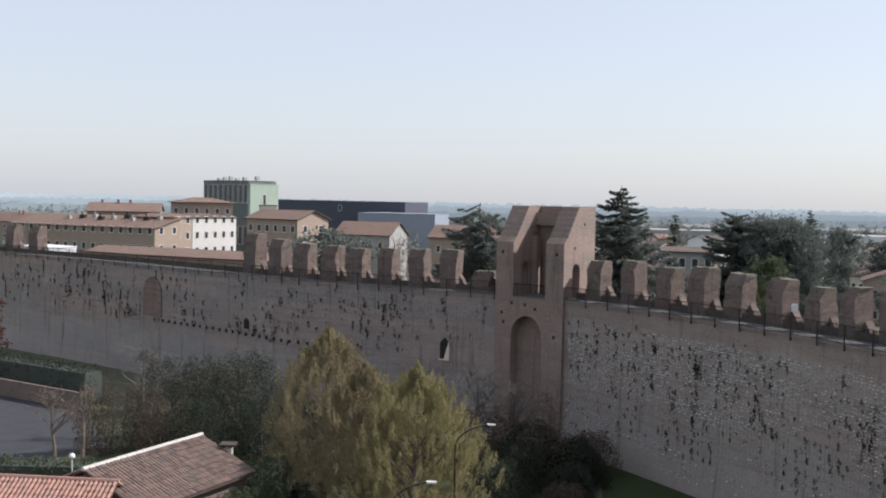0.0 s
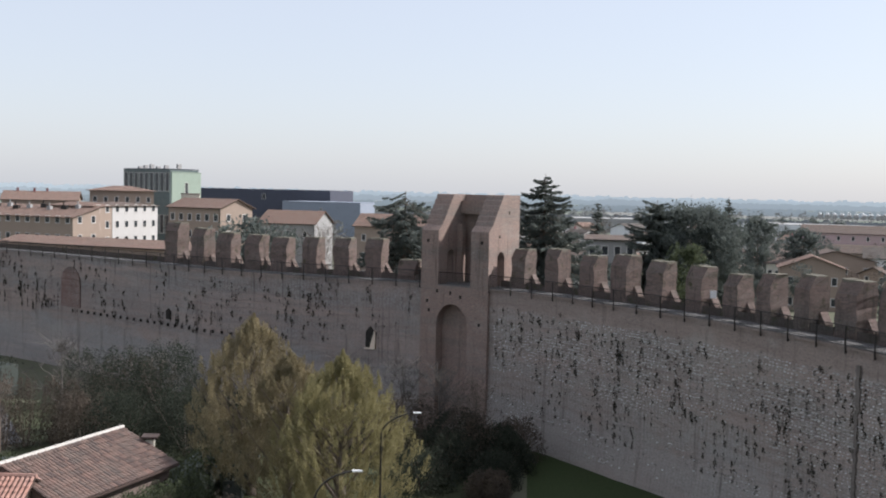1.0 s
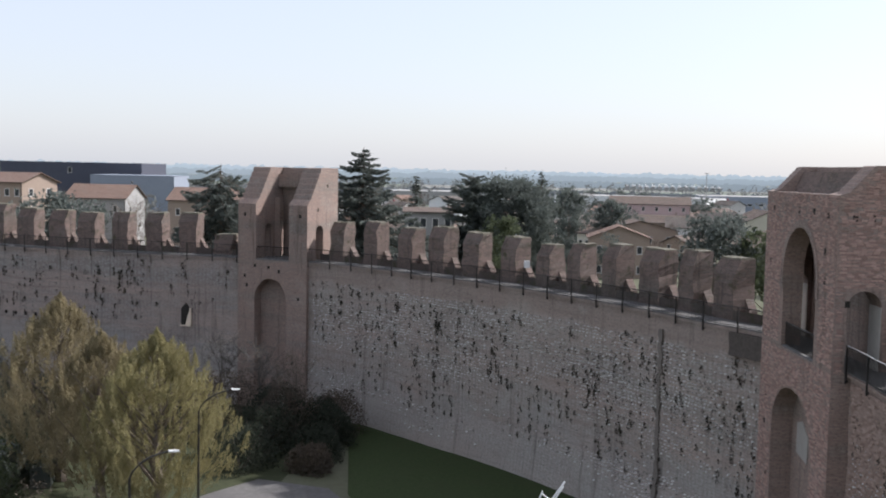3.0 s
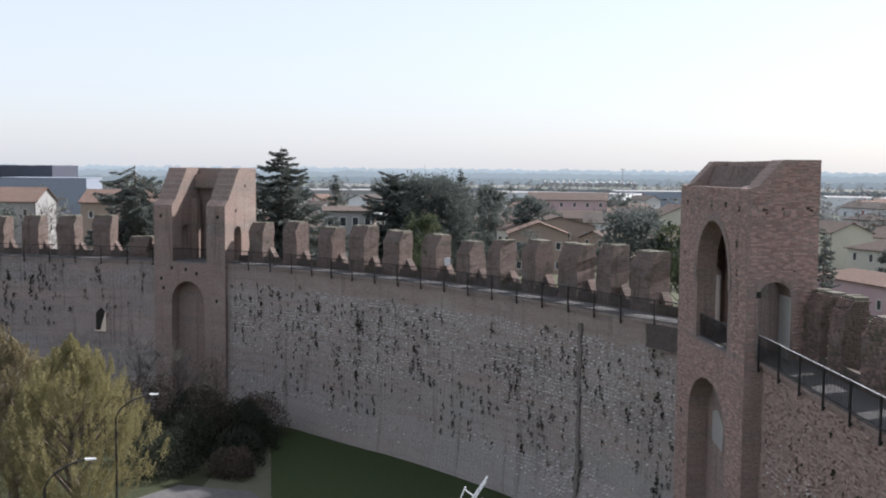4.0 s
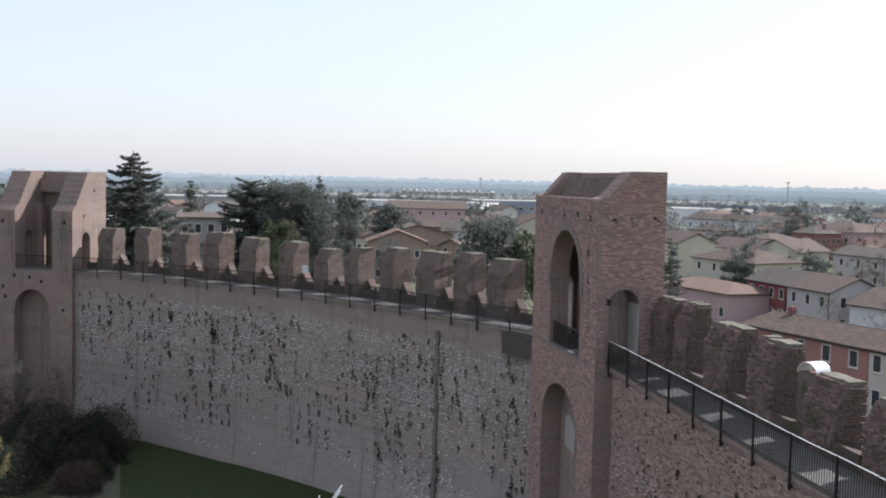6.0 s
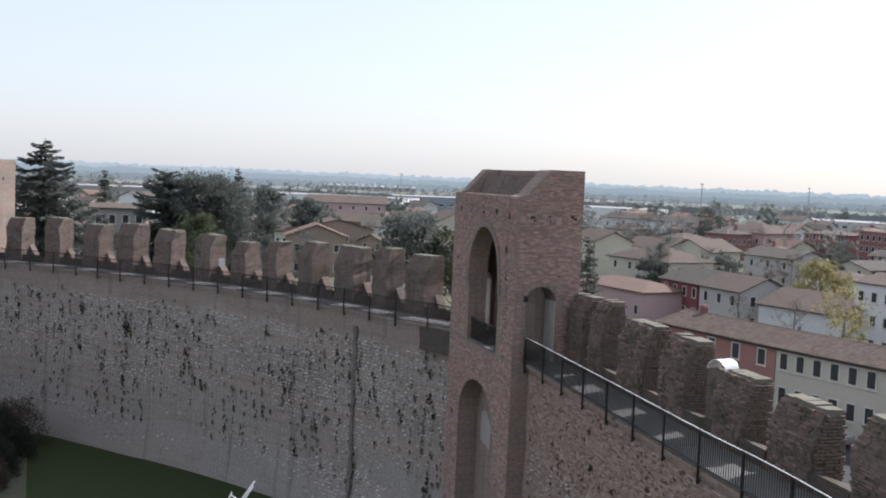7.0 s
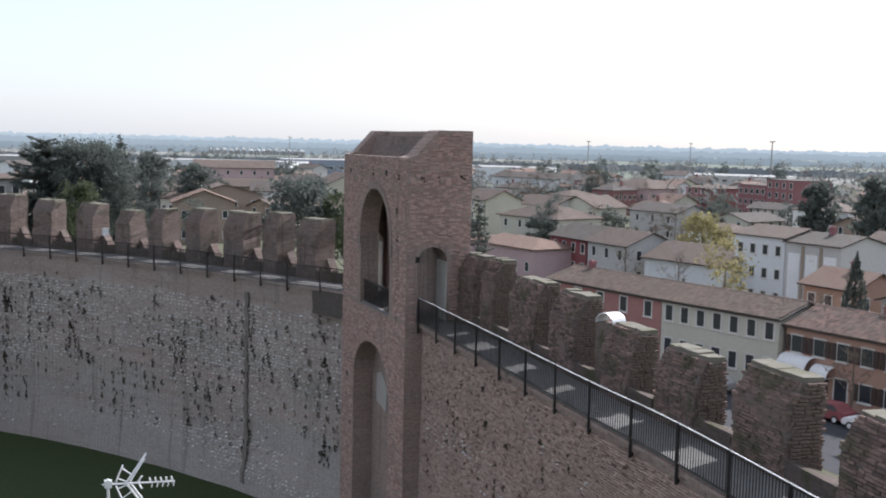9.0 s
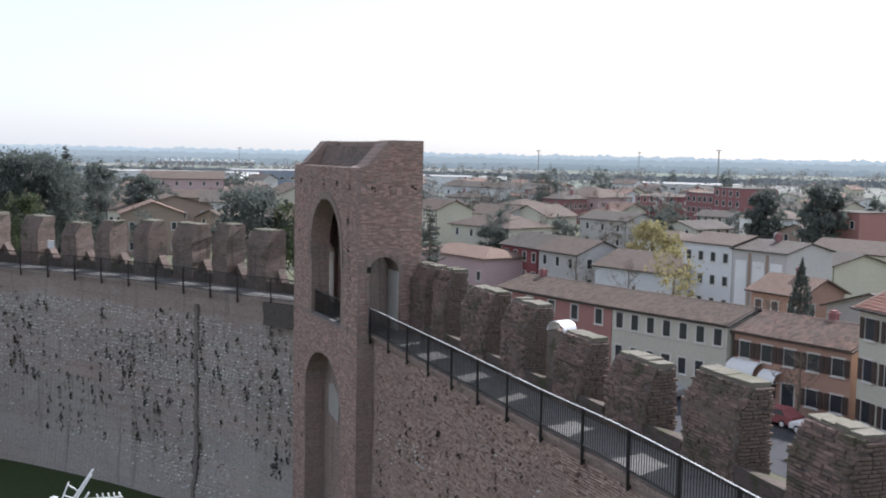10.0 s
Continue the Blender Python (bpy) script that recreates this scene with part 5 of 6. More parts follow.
house("set-back upper floor under brown tiles", (-74, 284), (-58, 288), 19.4, 12, 1.3, P_TAN, M_ROOF_R, 5, 6, name="building", category="building", over=0.9, style="hip")
house("tan building with a cream gabled end", (-48.3, 257.6), (-34.5, 247.6), 16.0, 11, 2.0, P_TAN, M_ROOF_R, 4, 6, win=(1.2, 1.5), side_win=2, name="building", category="building", over=0.6)
house("tiled building behind the barracks", (-104, 305), (-84, 309), 16.2, 16, 2.4, P_TAN, M_ROOF_R, 3, 9, name="building", category="building", chimneys=3)
house("low tiled house beside the barracks", (-176, 395), (-140, 372), 10.6, 14, 3.0, P_TAN, M_ROOF_R, 3, 9, chimneys=2)
house("small pale stair house on the tan building", (-46.3, 263), (-41.9, 263.6), 18.9, 5, 0.3, P_CREAM, M_ROOF, 1, 1, style="flat", win=(1.0, 1.0), first=15.0, name="building", category="building")
office = house("tall green glass office block", (-77.1, 336.3), (-60.5, 324.4), 26.1, 12, 0.3, plain("green_glass", (0.10, 0.125, 0.125), (0.14, 0.17, 0.165), 0.6, rough=0.2), P_DARK, 2, 9, style="flat", win=(1.4, 5.5), first=6.5, name="office_block", category="building")
# The block's lit end, added as a separate box of paler green
house("pale green box added as the office block's sunlit end", (-60.0, 324.75), (-52.8, 334.8), 25.2, 9, 0.3, P_GREEN, P_GREEN, 1, 1, style="flat", win=(1.2, 8), name="office_block", category="building", first=14)
for i, x in enumerate((3, 5.5, 8.2, 11, 14.5, 20)):
    bm = bmesh.new()
    add_box(bm, x, 3, 26.4, x + 0.7, 4.5, 27.1 + 0.3 * (i % 3))
    part("roof_vent", bm, P_STONE, office)
house("long dark slate-clad hall", (-84, 528), (-18.5, 510), 20.7, 40, 0.3, P_DARK, P_DARK, 1, 1, style="flat", win=(1.6, 2.5), name="hall", category="building", first=16)
house("low blue-grey flat-roofed hall", (-39, 480), (-3.5, 472), 15.4, 30, 0.3, P_BLUE, P_BLUE, 1, 1, style="flat", win=(0.8, 0.8), name="hall", category="building", first=12)
house("pale tiled house with a gable", (-27, 262), (-13, 257), 12.4, 12, 3.0, P_STONE, M_ROOF_R, 3, 3, name="house", style="along", side_win=2)
house("low tan outbuilding behind the far wall", (-58, 170), (-22, 152), 11.4, 8, 0.9, P_TAN, M_ROOF_R, 1, 1, win=(0.5, 0.5))
house("tiled house beyond the wall", (-3, 240), (14, 234), 12.8, 11, 2.6, P_TAN, M_ROOF_R, 3, 4)
house("white shed roof behind the far merlons", (-66, 163), (-60, 158.5), 12.3, 5, 0.8, P_WHITE, P_WHITE, 1, 1, win=(0.5, 0.5), style="flat", first=5)
# far halls
for p0, p1, h, m_ in (((205, 560), (268, 500), 8, P_WHITE), ((285, 540), (330, 520), 9, P_BLUE), ((120, 600), (200, 590), 8, P_STONE), ((330, 480), (380, 420), 8, P_WHITE), ((420, 380), (450, 320), 7, P_GREY)):
    house("long low industrial hall far off", p0, p1, h, 40, 0.5, m_, P_STONE, 1, 8, style="flat", win=(2.5, 1.2), first=4, name="industrial_hall", category="hall")

sheet("road", [(66, 100), (72.5, 86), (73, 40), (69, 30), (60, 5), (52, 5), (60, 40), (62, 70), (56, 100)], 0.02, M_ASPHALT, "grey asphalt street along the houses", "road")
sheet("pavement", [(72.6, 86), (75.2, 86), (74.4, 41), (70, 30), (68.6, 30.4), (72.9, 41)], 0.12, M_PAVE, "pale pavement before the houses", "pavement")


def awning(p, wide, deep, high, label):
    own = thing("awning", p, label, "awning", "shop awnings")
    own.rotation_euler = (0, 0, radians(-95.5))
    bm = bmesh.new()
    n = 7
    pts = [(-deep * math.sin(1.57 * i / n), high * math.cos(1.57 * i / n)) for i in range(n + 1)]
    prism(bm, pts + [(q[0] * 0.96, q[1] * 0.96 - 0.02) for q in pts[::-1]], 0, wide, lambda d, z, u: Vector((u, d, z)))
    bmesh.ops.recalc_face_normals(bm, faces=bm.faces)
    part("canopy", bm, M_WHITE, own)
    bm = bmesh.new()
    for u in (0.05, wide - 0.05):
        tube(bm, (u, 0, 0.02), (u, -deep, 0.02), 0.025, 0.025)
    tube(bm, (0, -deep, 0.02), (wide, -deep, 0.02), 0.025, 0.025)
    part("frame", bm, M_STEEL, own)


awning((74.95, 51.9, 2.6), 2.9, 1.2, 1.1, "white domed shop awning over a door")
awning((74.65, 48.7, 2.4), 1.7, 1.0, 0.9, "small white domed shop awning")


def car(p, turn, mat, label):
    own = thing("car", p, label, "car", "cars parked in the street")
    own.rotation_euler = (0, 0, radians(turn))
    bm = bmesh.new()
    prism(bm, [(-2.05, 0.3), (2.05, 0.3), (2.1, 0.62), (1.9, 0.82), (1.05, 0.92), (0.45, 1.38), (-1.15, 1.42), (-1.75, 0.98), (-2.08, 0.9), (-2.12, 0.55)], -0.85, 0.85, lambda x, z, y: Vector((x, y * (0.86 if z > 1.2 else 1), z)))
    bmesh.ops.recalc_face_normals(bm, faces=bm.faces)
    bmesh.ops.bevel(bm, geom=bm.edges[:], offset=0.05, segments=2, affect="EDGES")
    part("body", bm, mat, own)
    for y in (-1, 1):
        bm = bmesh.new()
        prism(bm, [(-1.5, 0.98), (0.9, 0.94), (0.42, 1.32), (-1.1, 1.35)], 0.80, 0.868, lambda x, z, d: Vector((x, y * d * (0.9 if z > 1.2 else 1), z)))
        bmesh.ops.recalc_face_normals(bm, faces=bm.faces)
        part("side_window", bm, M_GLASS, own)
    bm = bmesh.new()
    prism(bm, [(0.50, 1.34), (1.06, 0.93), (1.09, 0.96), (0.53, 1.38)], -0.68, 0.68, lambda x, z, y: Vector((x, y, z)))
    part("windscreen", bm, M_GLASS, own)
    for x in (-1.25, 1.3):
        for y in (-0.78, 0.78):
            bm = bmesh.new()
            tube(bm, (x, y - 0.1, 0.31), (x, y + 0.1, 0.31), 0.31, 0.31, 14)
            w_ = part("wheel", bm, M_IRON, own)
            bm = bmesh.new()
            tube(bm, (x, y - 0.11, 0.31), (x, y + 0.11, 0.31), 0.19, 0.19, 10)
            part("rim", bm, M_STEEL, w_)


car((71.0, 45.2, 0.02), 88, P_RED, "dark red parked hatchback by the pavement")
car((70.3, 41.0, 0.02), 86, M_WHITE, "white parked car by the pavement")
car((71.2, 56.5, 0.02), 90, P_STONE, "grey parked car before the cream house")

# scattered town, filling between the named houses
rnd = random.Random(21)
TAKEN = [Vector((o.location.x, o.location.y, 0)) for o in scene.objects if o.get("group") == "houses beyond the wall"]
paints = [P_CREAM, P_WHITE, P_GREY, P_TAN, P_GREY, P_PINK, P_YELLOW, P_CREAM, P_WHITE, P_STONE, P_BRICK]
tries = made = 0
while made < 150 and tries < 6000:
    tries += 1
    az, r = radians(rnd.uniform(4, 76)), 150 + 380 * rnd.random()
    if az < radians(32) and r < 210:
        continue
    p = Vector((r * math.sin(az), r * math.cos(az), 0))
    if min((p - q).length for q in TAKEN) < (21 if r < 220 else 18 if r < 330 else 22):
        continue
    TAKEN.append(p)
    w, swing = rnd.uniform(8, 13), rnd.choice((40, 40, -50)) + rnd.uniform(-12, 12)
    turn = az + radians(swing)
    t = Vector((math.cos(turn), -math.sin(turn), 0))
    house("house of the town with tiled roof", (p.x, p.y), (p.x + t.x * w, p.y + t.y * w), rnd.choice((5.2, 5.6, 6.0, 7.6)), rnd.uniform(7, 10), rnd.uniform(1.2, 2.0), rnd.choice(paints if az > 0.62 else paints[:5]), rnd.choice((M_ROOF, M_ROOF_R, M_ROOF_G)), 2, rnd.choice((3, 4, 5)), style=rnd.choice(("along", "along", "hip", "across")), chimneys=rnd.choice((0, 1)), side_win=2 if r < 330 else 0, side_at=1 if swing > 0 else 0)
    made += 1

# ---- trees ----
def leaf_mesh(name, centres, size, rnd, per=1, flat=0.0):
    verts, faces = [], []
    for p in centres:
        for _ in range(per):
            a = Vector((rnd.gauss(0, 1), rnd.gauss(0, 1), rnd.gauss(0, 1) * (1 - flat))).normalized()
            b = a.cross(Vector((rnd.gauss(0, 1), rnd.gauss(0, 1), rnd.gauss(0, 1)))).normalized()
            s = size * rnd.uniform(0.6, 1.3)
            c = Vector(p) + Vector((rnd.gauss(0, 1), rnd.gauss(0, 1), rnd.gauss(0, 1))) * size * 0.8
            o = len(verts)
            verts += [c - a * s, c + b * s * 0.5, c + a * s, c - b * s * 0.5]
            faces.append((o, o + 1, o + 2, o + 3))
    return mesh_of(name, verts, faces)


def spray_mesh(name, centres, ways, size, slim, rnd):
    """Narrow leaves or twigs that each follow a direction of growth."""
    verts, faces = [], []
    for p, d in zip(centres, ways):
        a = Vector(d).normalized()
        b = a.cross(Vector((rnd.gauss(0, 1), rnd.gauss(0, 1), rnd.gauss(0, 1)))).normalized()
        s = size * rnd.uniform(0.6, 1.3)
        o = len(verts)
        verts += [p - a * s, p + b * s * slim, p + a * s, p - b * s * slim]
        faces.append((o, o + 1, o + 2, o + 3))
    return mesh_of(name, verts, faces)


def limbs(bm, base, top, r, rnd, n, spread, lo=0.2, up=0.6):
    """Trunk and limbs that rise from it; gives the limb ends."""
    ends = []
    prev, k = Vector(base), 6
    axis = Vector(top) - Vector(base)
    for i in range(k):
        q = Vector(base) + axis * ((i + 1) / k) + Vector((rnd.uniform(-1, 1), rnd.uniform(-1, 1), 0)) * r * 0.7
        tube(bm, prev, q, r * (1 - i / k) + 0.02, r * (1 - (i + 1) / k) + 0.02, 7)
        prev = q
    for i in range(n):
        f = lo + (0.95 - lo) * rnd.random()
        a = rnd.uniform(0, 6.2832)
        p = Vector(base) + axis * f
        reach = spread * (1.05 - f) * rnd.uniform(0.6, 1.0) + 0.3
        mid = p + Vector((math.cos(a), math.sin(a), up)) * reach * 0.5
        q = mid + Vector((math.cos(a + rnd.uniform(-0.5, 0.5)), math.sin(a + rnd.uniform(-0.5, 0.5)), up * 1.1)) * reach * 0.5
        tube(bm, p, mid, r * 0.35 * (1.1 - f), r * 0.22 * (1.1 - f), 5)
        tube(bm, mid, q, r * 0.22 * (1.1 - f), 0.012, 4)
        ends += [mid, q]
    return ends


def egg_tree(place, height, radius, leaf, seed, label, count=9000, size=0.16, foot=0.12, group="trees inside the wall"):
    """An upright tree in young leaf: egg-shaped crown of clumps with gaps."""
    rnd = random.Random(seed)
    own = thing("tree", (*place, 0), label, "tree", group)
    bm = bmesh.new()
    limbs(bm, (0, 0, 0), (0, 0, height * 0.93), radius * 0.06 + 0.08, rnd, 40, radius * 1.1, 0.12, 1.1)
    part("trunk", bm, M_BARK, own)
    plumes = []
    for i in range(900):
        f = rnd.random() ** 0.85
        a = rnd.uniform(0, 6.2832)
        w = radius * math.sin(math.pi * min(1, 0.16 + f * 0.86)) ** 0.75
        q = rnd.uniform(0.45, 0.97) * w * (1 + 0.10 * math.sin(3 * a + seed) + 0.08 * math.sin(5 * a + f * 9))
        lean = Vector((math.cos(a) * 0.42 * (1 - f), math.sin(a) * 0.42 * (1 - f), 1)).normalized()
        plumes.append((Vector((math.cos(a) * q, math.sin(a) * q, height * (foot + (0.95 - foot) * f))), lean, radius * rnd.uniform(0.10, 0.22)))
    pts, ways = [], []
    for i in range(count):
        c, lean, reach = rnd.choice(plumes)
        f = rnd.random()
        thick = reach * 0.34 * (1.05 - f) ** 0.7
        pts.append(c + lean * reach * (f - 0.45) * 1.3 + Vector((rnd.gauss(0, 1), rnd.gauss(0, 1), rnd.gauss(0, 0.6))) * thick * 0.55)
        ways.append(lean + Vector((rnd.gauss(0, 0.5), rnd.gauss(0, 0.5), rnd.gauss(0, 0.3))))
    put("crown", spray_mesh("crown", pts, ways, size, 0.34, rnd), leaf, own)
    return own


def conifer(place, height, radius, seed, label, count=3500, size=0.34, leaf=None, droop=0.25, group="evergreens beyond the wall", power=0.9, per=5):
    """A spruce or cedar: tiers of boughs that sag and lift at the tip, each carrying flat sprays to both sides."""
    rnd = random.Random(seed)
    own = thing("conifer", (*place, 0), label, "tree", group)
    bm = bmesh.new()
    tube(bm, (0, 0, 0), (0, 0, height), height * 0.018 + 0.05, 0.03, 7)
    tiers, boughs = int(height * 2.0), []
    for i in range(tiers):
        f = 0.12 + 0.86 * i / tiers
        for k in range(rnd.randint(per - 1, per + 1)):
            a = rnd.uniform(0, 6.2832)
            reach = radius * (1 - f) ** power * rnd.uniform(0.62, 1.12) + 0.35
            p = Vector((0, 0, height * f + rnd.uniform(-0.7, 0.7)))
            out = Vector((math.cos(a), math.sin(a), 0))
            lift = 0.5 * max(0, f - 0.6)
            mid = p + out * reach * 0.6 + Vector((0, 0, reach * (lift - droop * 0.55)))
            tip = p + out * reach + Vector((0, 0, reach * (lift - droop * rnd.uniform(0.3, 0.8) + 0.12)))
            tube(bm, p, mid, 0.05, 0.03, 4)
            tube(bm, mid, tip, 0.03, 0.01, 4)
            boughs.append((p, mid, tip, reach))
    part("trunk", bm, M_BARK, own)
    total = sum(b[3] ** 1.4 for b in boughs)
    pts, ways = [], []
    for p, mid, tip, reach in boughs:
        out = (tip - p).normalized()
        across = Vector((-out.y, out.x, 0)).normalized()
        for _ in range(int(count * reach ** 1.4 / total) + 4):
            f = rnd.random() ** 0.75
            c = p.lerp(mid, f / 0.6) if f < 0.6 else mid.lerp(tip, (f - 0.6) / 0.4)
            wide = (0.30 * reach * (1.03 - f) + 0.10) * rnd.uniform(-1, 1)
            hang = -abs(rnd.gauss(0, 0.10)) * (0.5 + reach * 0.25)
            pts.append(c + across * wide + Vector((0, 0, hang)) + Vector((rnd.gauss(0, 0.05), rnd.gauss(0, 0.05), 0)))
            ways.append(out * 0.9 + across * (1.1 if wide > 0 else -1.1) * rnd.random() + Vector((0, 0, rnd.uniform(-0.6, 0.1))))
    put("crown", spray_mesh("crown", pts, ways, size, 0.30, rnd), leaf or M_DARKLEAF, own)
    return own


def broad_tree(place, height, radius, leaf, seed, label, count=3000, size=0.3, base=0.35, group="trees beyond the wall", clump=60):
    """A spreading crown of clumps on forked limbs."""
    rnd = random.Random(seed)
    own = thing("tree", (*place, 0), label, "tree", group)
    bm = bmesh.new()
    ends = limbs(bm, (0, 0, 0), (0, 0, height * 0.8), height * 0.022 + 0.06, rnd, 16, radius * 1.2, base * 0.7, 0.6)
    part("trunk", bm, M_BARK, own)
    cl = []
    for i in range(clump):
        a, f = rnd.uniform(0, 6.2832), rnd.uniform(base, 1)
        w = radius * math.sqrt(max(0.03, 1 - ((f - 0.62) / 0.42) ** 2)) * rnd.uniform(0.3, 1.0)
        cl.append((Vector((math.cos(a) * w, math.sin(a) * w, height * f)), radius * rnd.uniform(0.12, 0.24)))
    pts = []
    for i in range(count):
        c, s = rnd.choice(cl)
        pts.append(c + Vector((rnd.gauss(0, 1), rnd.gauss(0, 1), rnd.gauss(0, 0.8))) * s * 0.6)
    put("crown", leaf_mesh("crown", pts, size, rnd), leaf, own)
    return own


def bare_tree(place, height, spread, seed, label, bark=None, n=26, group="bare trees", name="bare_tree"):
    rnd = random.Random(seed)
    own = thing(name, (*place, 0), label, "tree", group)
    bm = bmesh.new()
    ends = limbs(bm, (0, 0, 0), (rnd.uniform(-0.4, 0.4), rnd.uniform(-0.4, 0.4), height * 0.85), height * 0.014 + 0.05, rnd, n, spread, 0.3, 0.9)
    part("trunk", bm, bark or M_BARK, own)
    bm = bmesh.new()
    for e in ends:
        for _ in range(5):
            d = Vector((rnd.gauss(0, 0.7), rnd.gauss(0, 0.7), rnd.uniform(0.1, 1.2))) * spread * 0.24
            mid = e + d * 0.55
            tube(bm, e, mid, 0.022, 0.014, 3)
            tube(bm, mid, e + d + Vector((rnd.gauss(0, 0.2), rnd.gauss(0, 0.2), 0.1)), 0.014, 0.006, 3)
    part("twig_spray", bm, bark or M_BARK, own, kind="stuff")
    return own


def bush(place, height, radius, leaf, seed, label, count=1500, size=0.14, name="bush", group="bushes"):
    rnd = random.Random(seed)
    own = thing(name, (*place, 0), label, "bush", group)
    bm = bmesh.new()
    for i in range(9):
        a = rnd.uniform(0, 6.2832)
        tube(bm, (0.15 * math.cos(a), 0.15 * math.sin(a), 0), (radius * 0.7 * math.cos(a), radius * 0.7 * math.sin(a), height * rnd.uniform(0.6, 0.95)), 0.035, 0.01, 4)
    part("stem", bm, M_BARK, own, kind="stuff")
    pts = []
    for i in range(count):
        a, f = rnd.uniform(0, 6.2832), rnd.random()
        w = radius * math.sqrt(max(0.05, 1 - (f * 1.15 - 0.25) ** 2)) * rnd.random() ** 0.4 * (1 + 0.2 * math.sin(a * 3 + seed))
        pts.append(Vector((math.cos(a) * w, math.sin(a) * w, height * f * (1 + 0.1 * math.sin(a * 5)))))
    put("crown", leaf_mesh("crown", pts, size, rnd), leaf, own)
    return own


egg_tree((-7.4, 69.6), 12.2, 4.8, M_SPRING2, 1, "tall tree in ochre-green young leaf", 90000, 0.068)
egg_tree((-1.3, 61.5), 11.0, 4.7, M_SPRING, 2, "broad tree in yellow-green young leaf", 115000, 0.064)
egg_tree((-4.6, 64.5), 10.7, 3.9, M_SPRING2, 3, "tree in yellow-green young leaf between two others", 70000, 0.068)

conifer((20.2, 118.3), 22.9, 14.5, 5, "tall dark spruce with a ragged tip", 120000, 0.24, droop=0.42, power=0.82, per=7)
conifer((4.0, 112), 20.6, 7.5, 6, "dark cedar with drooping tips beside the tower", 70000, 0.22, droop=0.85, power=0.32, per=6)
conifer((43.3, 154), 20.2, 9.5, 7, "broad dark cedar behind the wall", 50000, 0.30, droop=0.1, power=0.5, per=5)
broad_tree((49.0, 152), 18.6, 6.8, M_DARKLEAF, 8, "broad dark evergreen with open limbs", 40000, 0.2, 0.35, clump=120)
conifer((63.2, 179.2), 20.9, 6.0, 9, "narrow dark distant spruce tree", 14000, 0.32, per=4)
broad_tree((41.5, 133), 14.2, 4.0, M_GREENLEAF, 10, "bright green shrubby tree", 4000, 0.24, 0.3)
bare_tree((-5.2, 129.9), 18.2, 8.5, 11, "spreading bare tree beyond the wall", n=40)
broad_tree((-14.0, 124.2), 16.6, 6.5, M_DARKLEAF, 12, "dark evergreen behind the merlons", 4000, 0.32, 0.6)
conifer((56.5, 253.8), 19.0, 5, 13, "distant dark conifer in town", 1500, 0.6)
broad_tree((89.4, 233.5), 16.6, 4.6, M_DARKLEAF, 14, "distant rounded evergreen tree crown", 1800, 0.5)
broad_tree((90.7, 211.3), 14.4, 4.0, M_DARKLEAF, 15, "distant dark rounded tree", 1800, 0.45)
broad_tree((67.4, 122.7), 14.8, 5.5, M_DARKLEAF, 16, "low dark pine crown behind the wall", 4500, 0.32, 0.5)
broad_tree((72, 117), 13.4, 5.0, M_GREENLEAF, 17, "green tree crown behind the wall", 3500, 0.32, 0.4)
egg_tree((84, 51.5), 12.2, 1.35, M_DARKLEAF, 18, "dark narrow upright cypress tree", 14000, 0.12, 0.02, "evergreens beyond the wall")
conifer((93.6, 117.2), 13, 3.2, 19, "dark conifer beside the houses", 2500, 0.3)
broad_tree((194, 129), 13.6, 3.6, M_DARKLEAF, 20, "large dark evergreen among houses", 3500, 0.5, 0.2)
broad_tree((176.5, 105), 15.4, 4.2, M_DARKLEAF, 21, "large dark evergreen crown", 3500, 0.5, 0.2)
broad_tree((88, 69), 11.0, 3.0, M_SPRING, 22, "light green tree just leafing out", 1600, 0.2)
broad_tree((132, 108), 9.8, 4.5, M_SPRING, 23, "fresh green tree among the roofs", 2500, 0.3)
bush((92, 66), 3.5, 3, M_DARKLEAF, 24, "dark evergreen bush behind the houses", 900, 0.25)
for i, (x, y, h) in enumerate(((100, 94, 8), (103, 88, 8), (238, 262, 15), (243, 256, 16), (247, 250, 15), (228, 270, 15), (86, 56, 8), (150, 150, 10), (72, 44, 6))):
    bare_tree((x, y), h, h * 0.45, 40 + i, "bare tree among the houses", n=14)
rnd = random.Random(77)
base_tree = [broad_tree((160 + 30 * i, 250), 10 + 2 * i, 4.5 + 0.6 * i, m_, 60 + i, "tree of the town", 2600 if m_ is M_DARKLEAF else 3600, 0.34 if m_ is M_DARKLEAF else 0.13, 0.25, "scattered trees of the town", 30) for i, m_ in enumerate((M_DARKLEAF, M_DRYTWIG, M_DRYTWIG, M_DARKLEAF))]
for i in range(210):
    az, r = radians(rnd.uniform(-30, 78)), rnd.uniform(190, 700) ** 1.0
    if min((Vector((r * math.sin(az), r * math.cos(az), 0)) - q).length for q in TAKEN) < 9 or (az < 0.04 and r < 420):
        continue
    s = rnd.uniform(0.5, 0.95)
    copy_thing(rnd.choice(base_tree), pose(r * math.sin(az), r * math.cos(az), 0, 0, 0, rnd.uniform(0, 360)) @ Matrix.Scale(s, 4))

for i in range(150):
    az, r = radians(rnd.uniform(16, 76)), rnd.uniform(185, 420)
    p = Vector((r * math.sin(az), r * math.cos(az), 0))
    if az < 0.62 and r < 170 or min((p - q).length for q in TAKEN) < 7.5:
        continue
    copy_thing(rnd.choice(base_tree), pose(p.x, p.y, 0, 0, 0, rnd.uniform(0, 360)) @ Matrix.Scale(rnd.uniform(0.42, 0.72), 4))

# ---- garden inside the wall ----
bare_tree((-24.8, 87.2), 8.5, 4.5, 101, "pale slender bare tree in the garden", M_PALEBARK, 22)
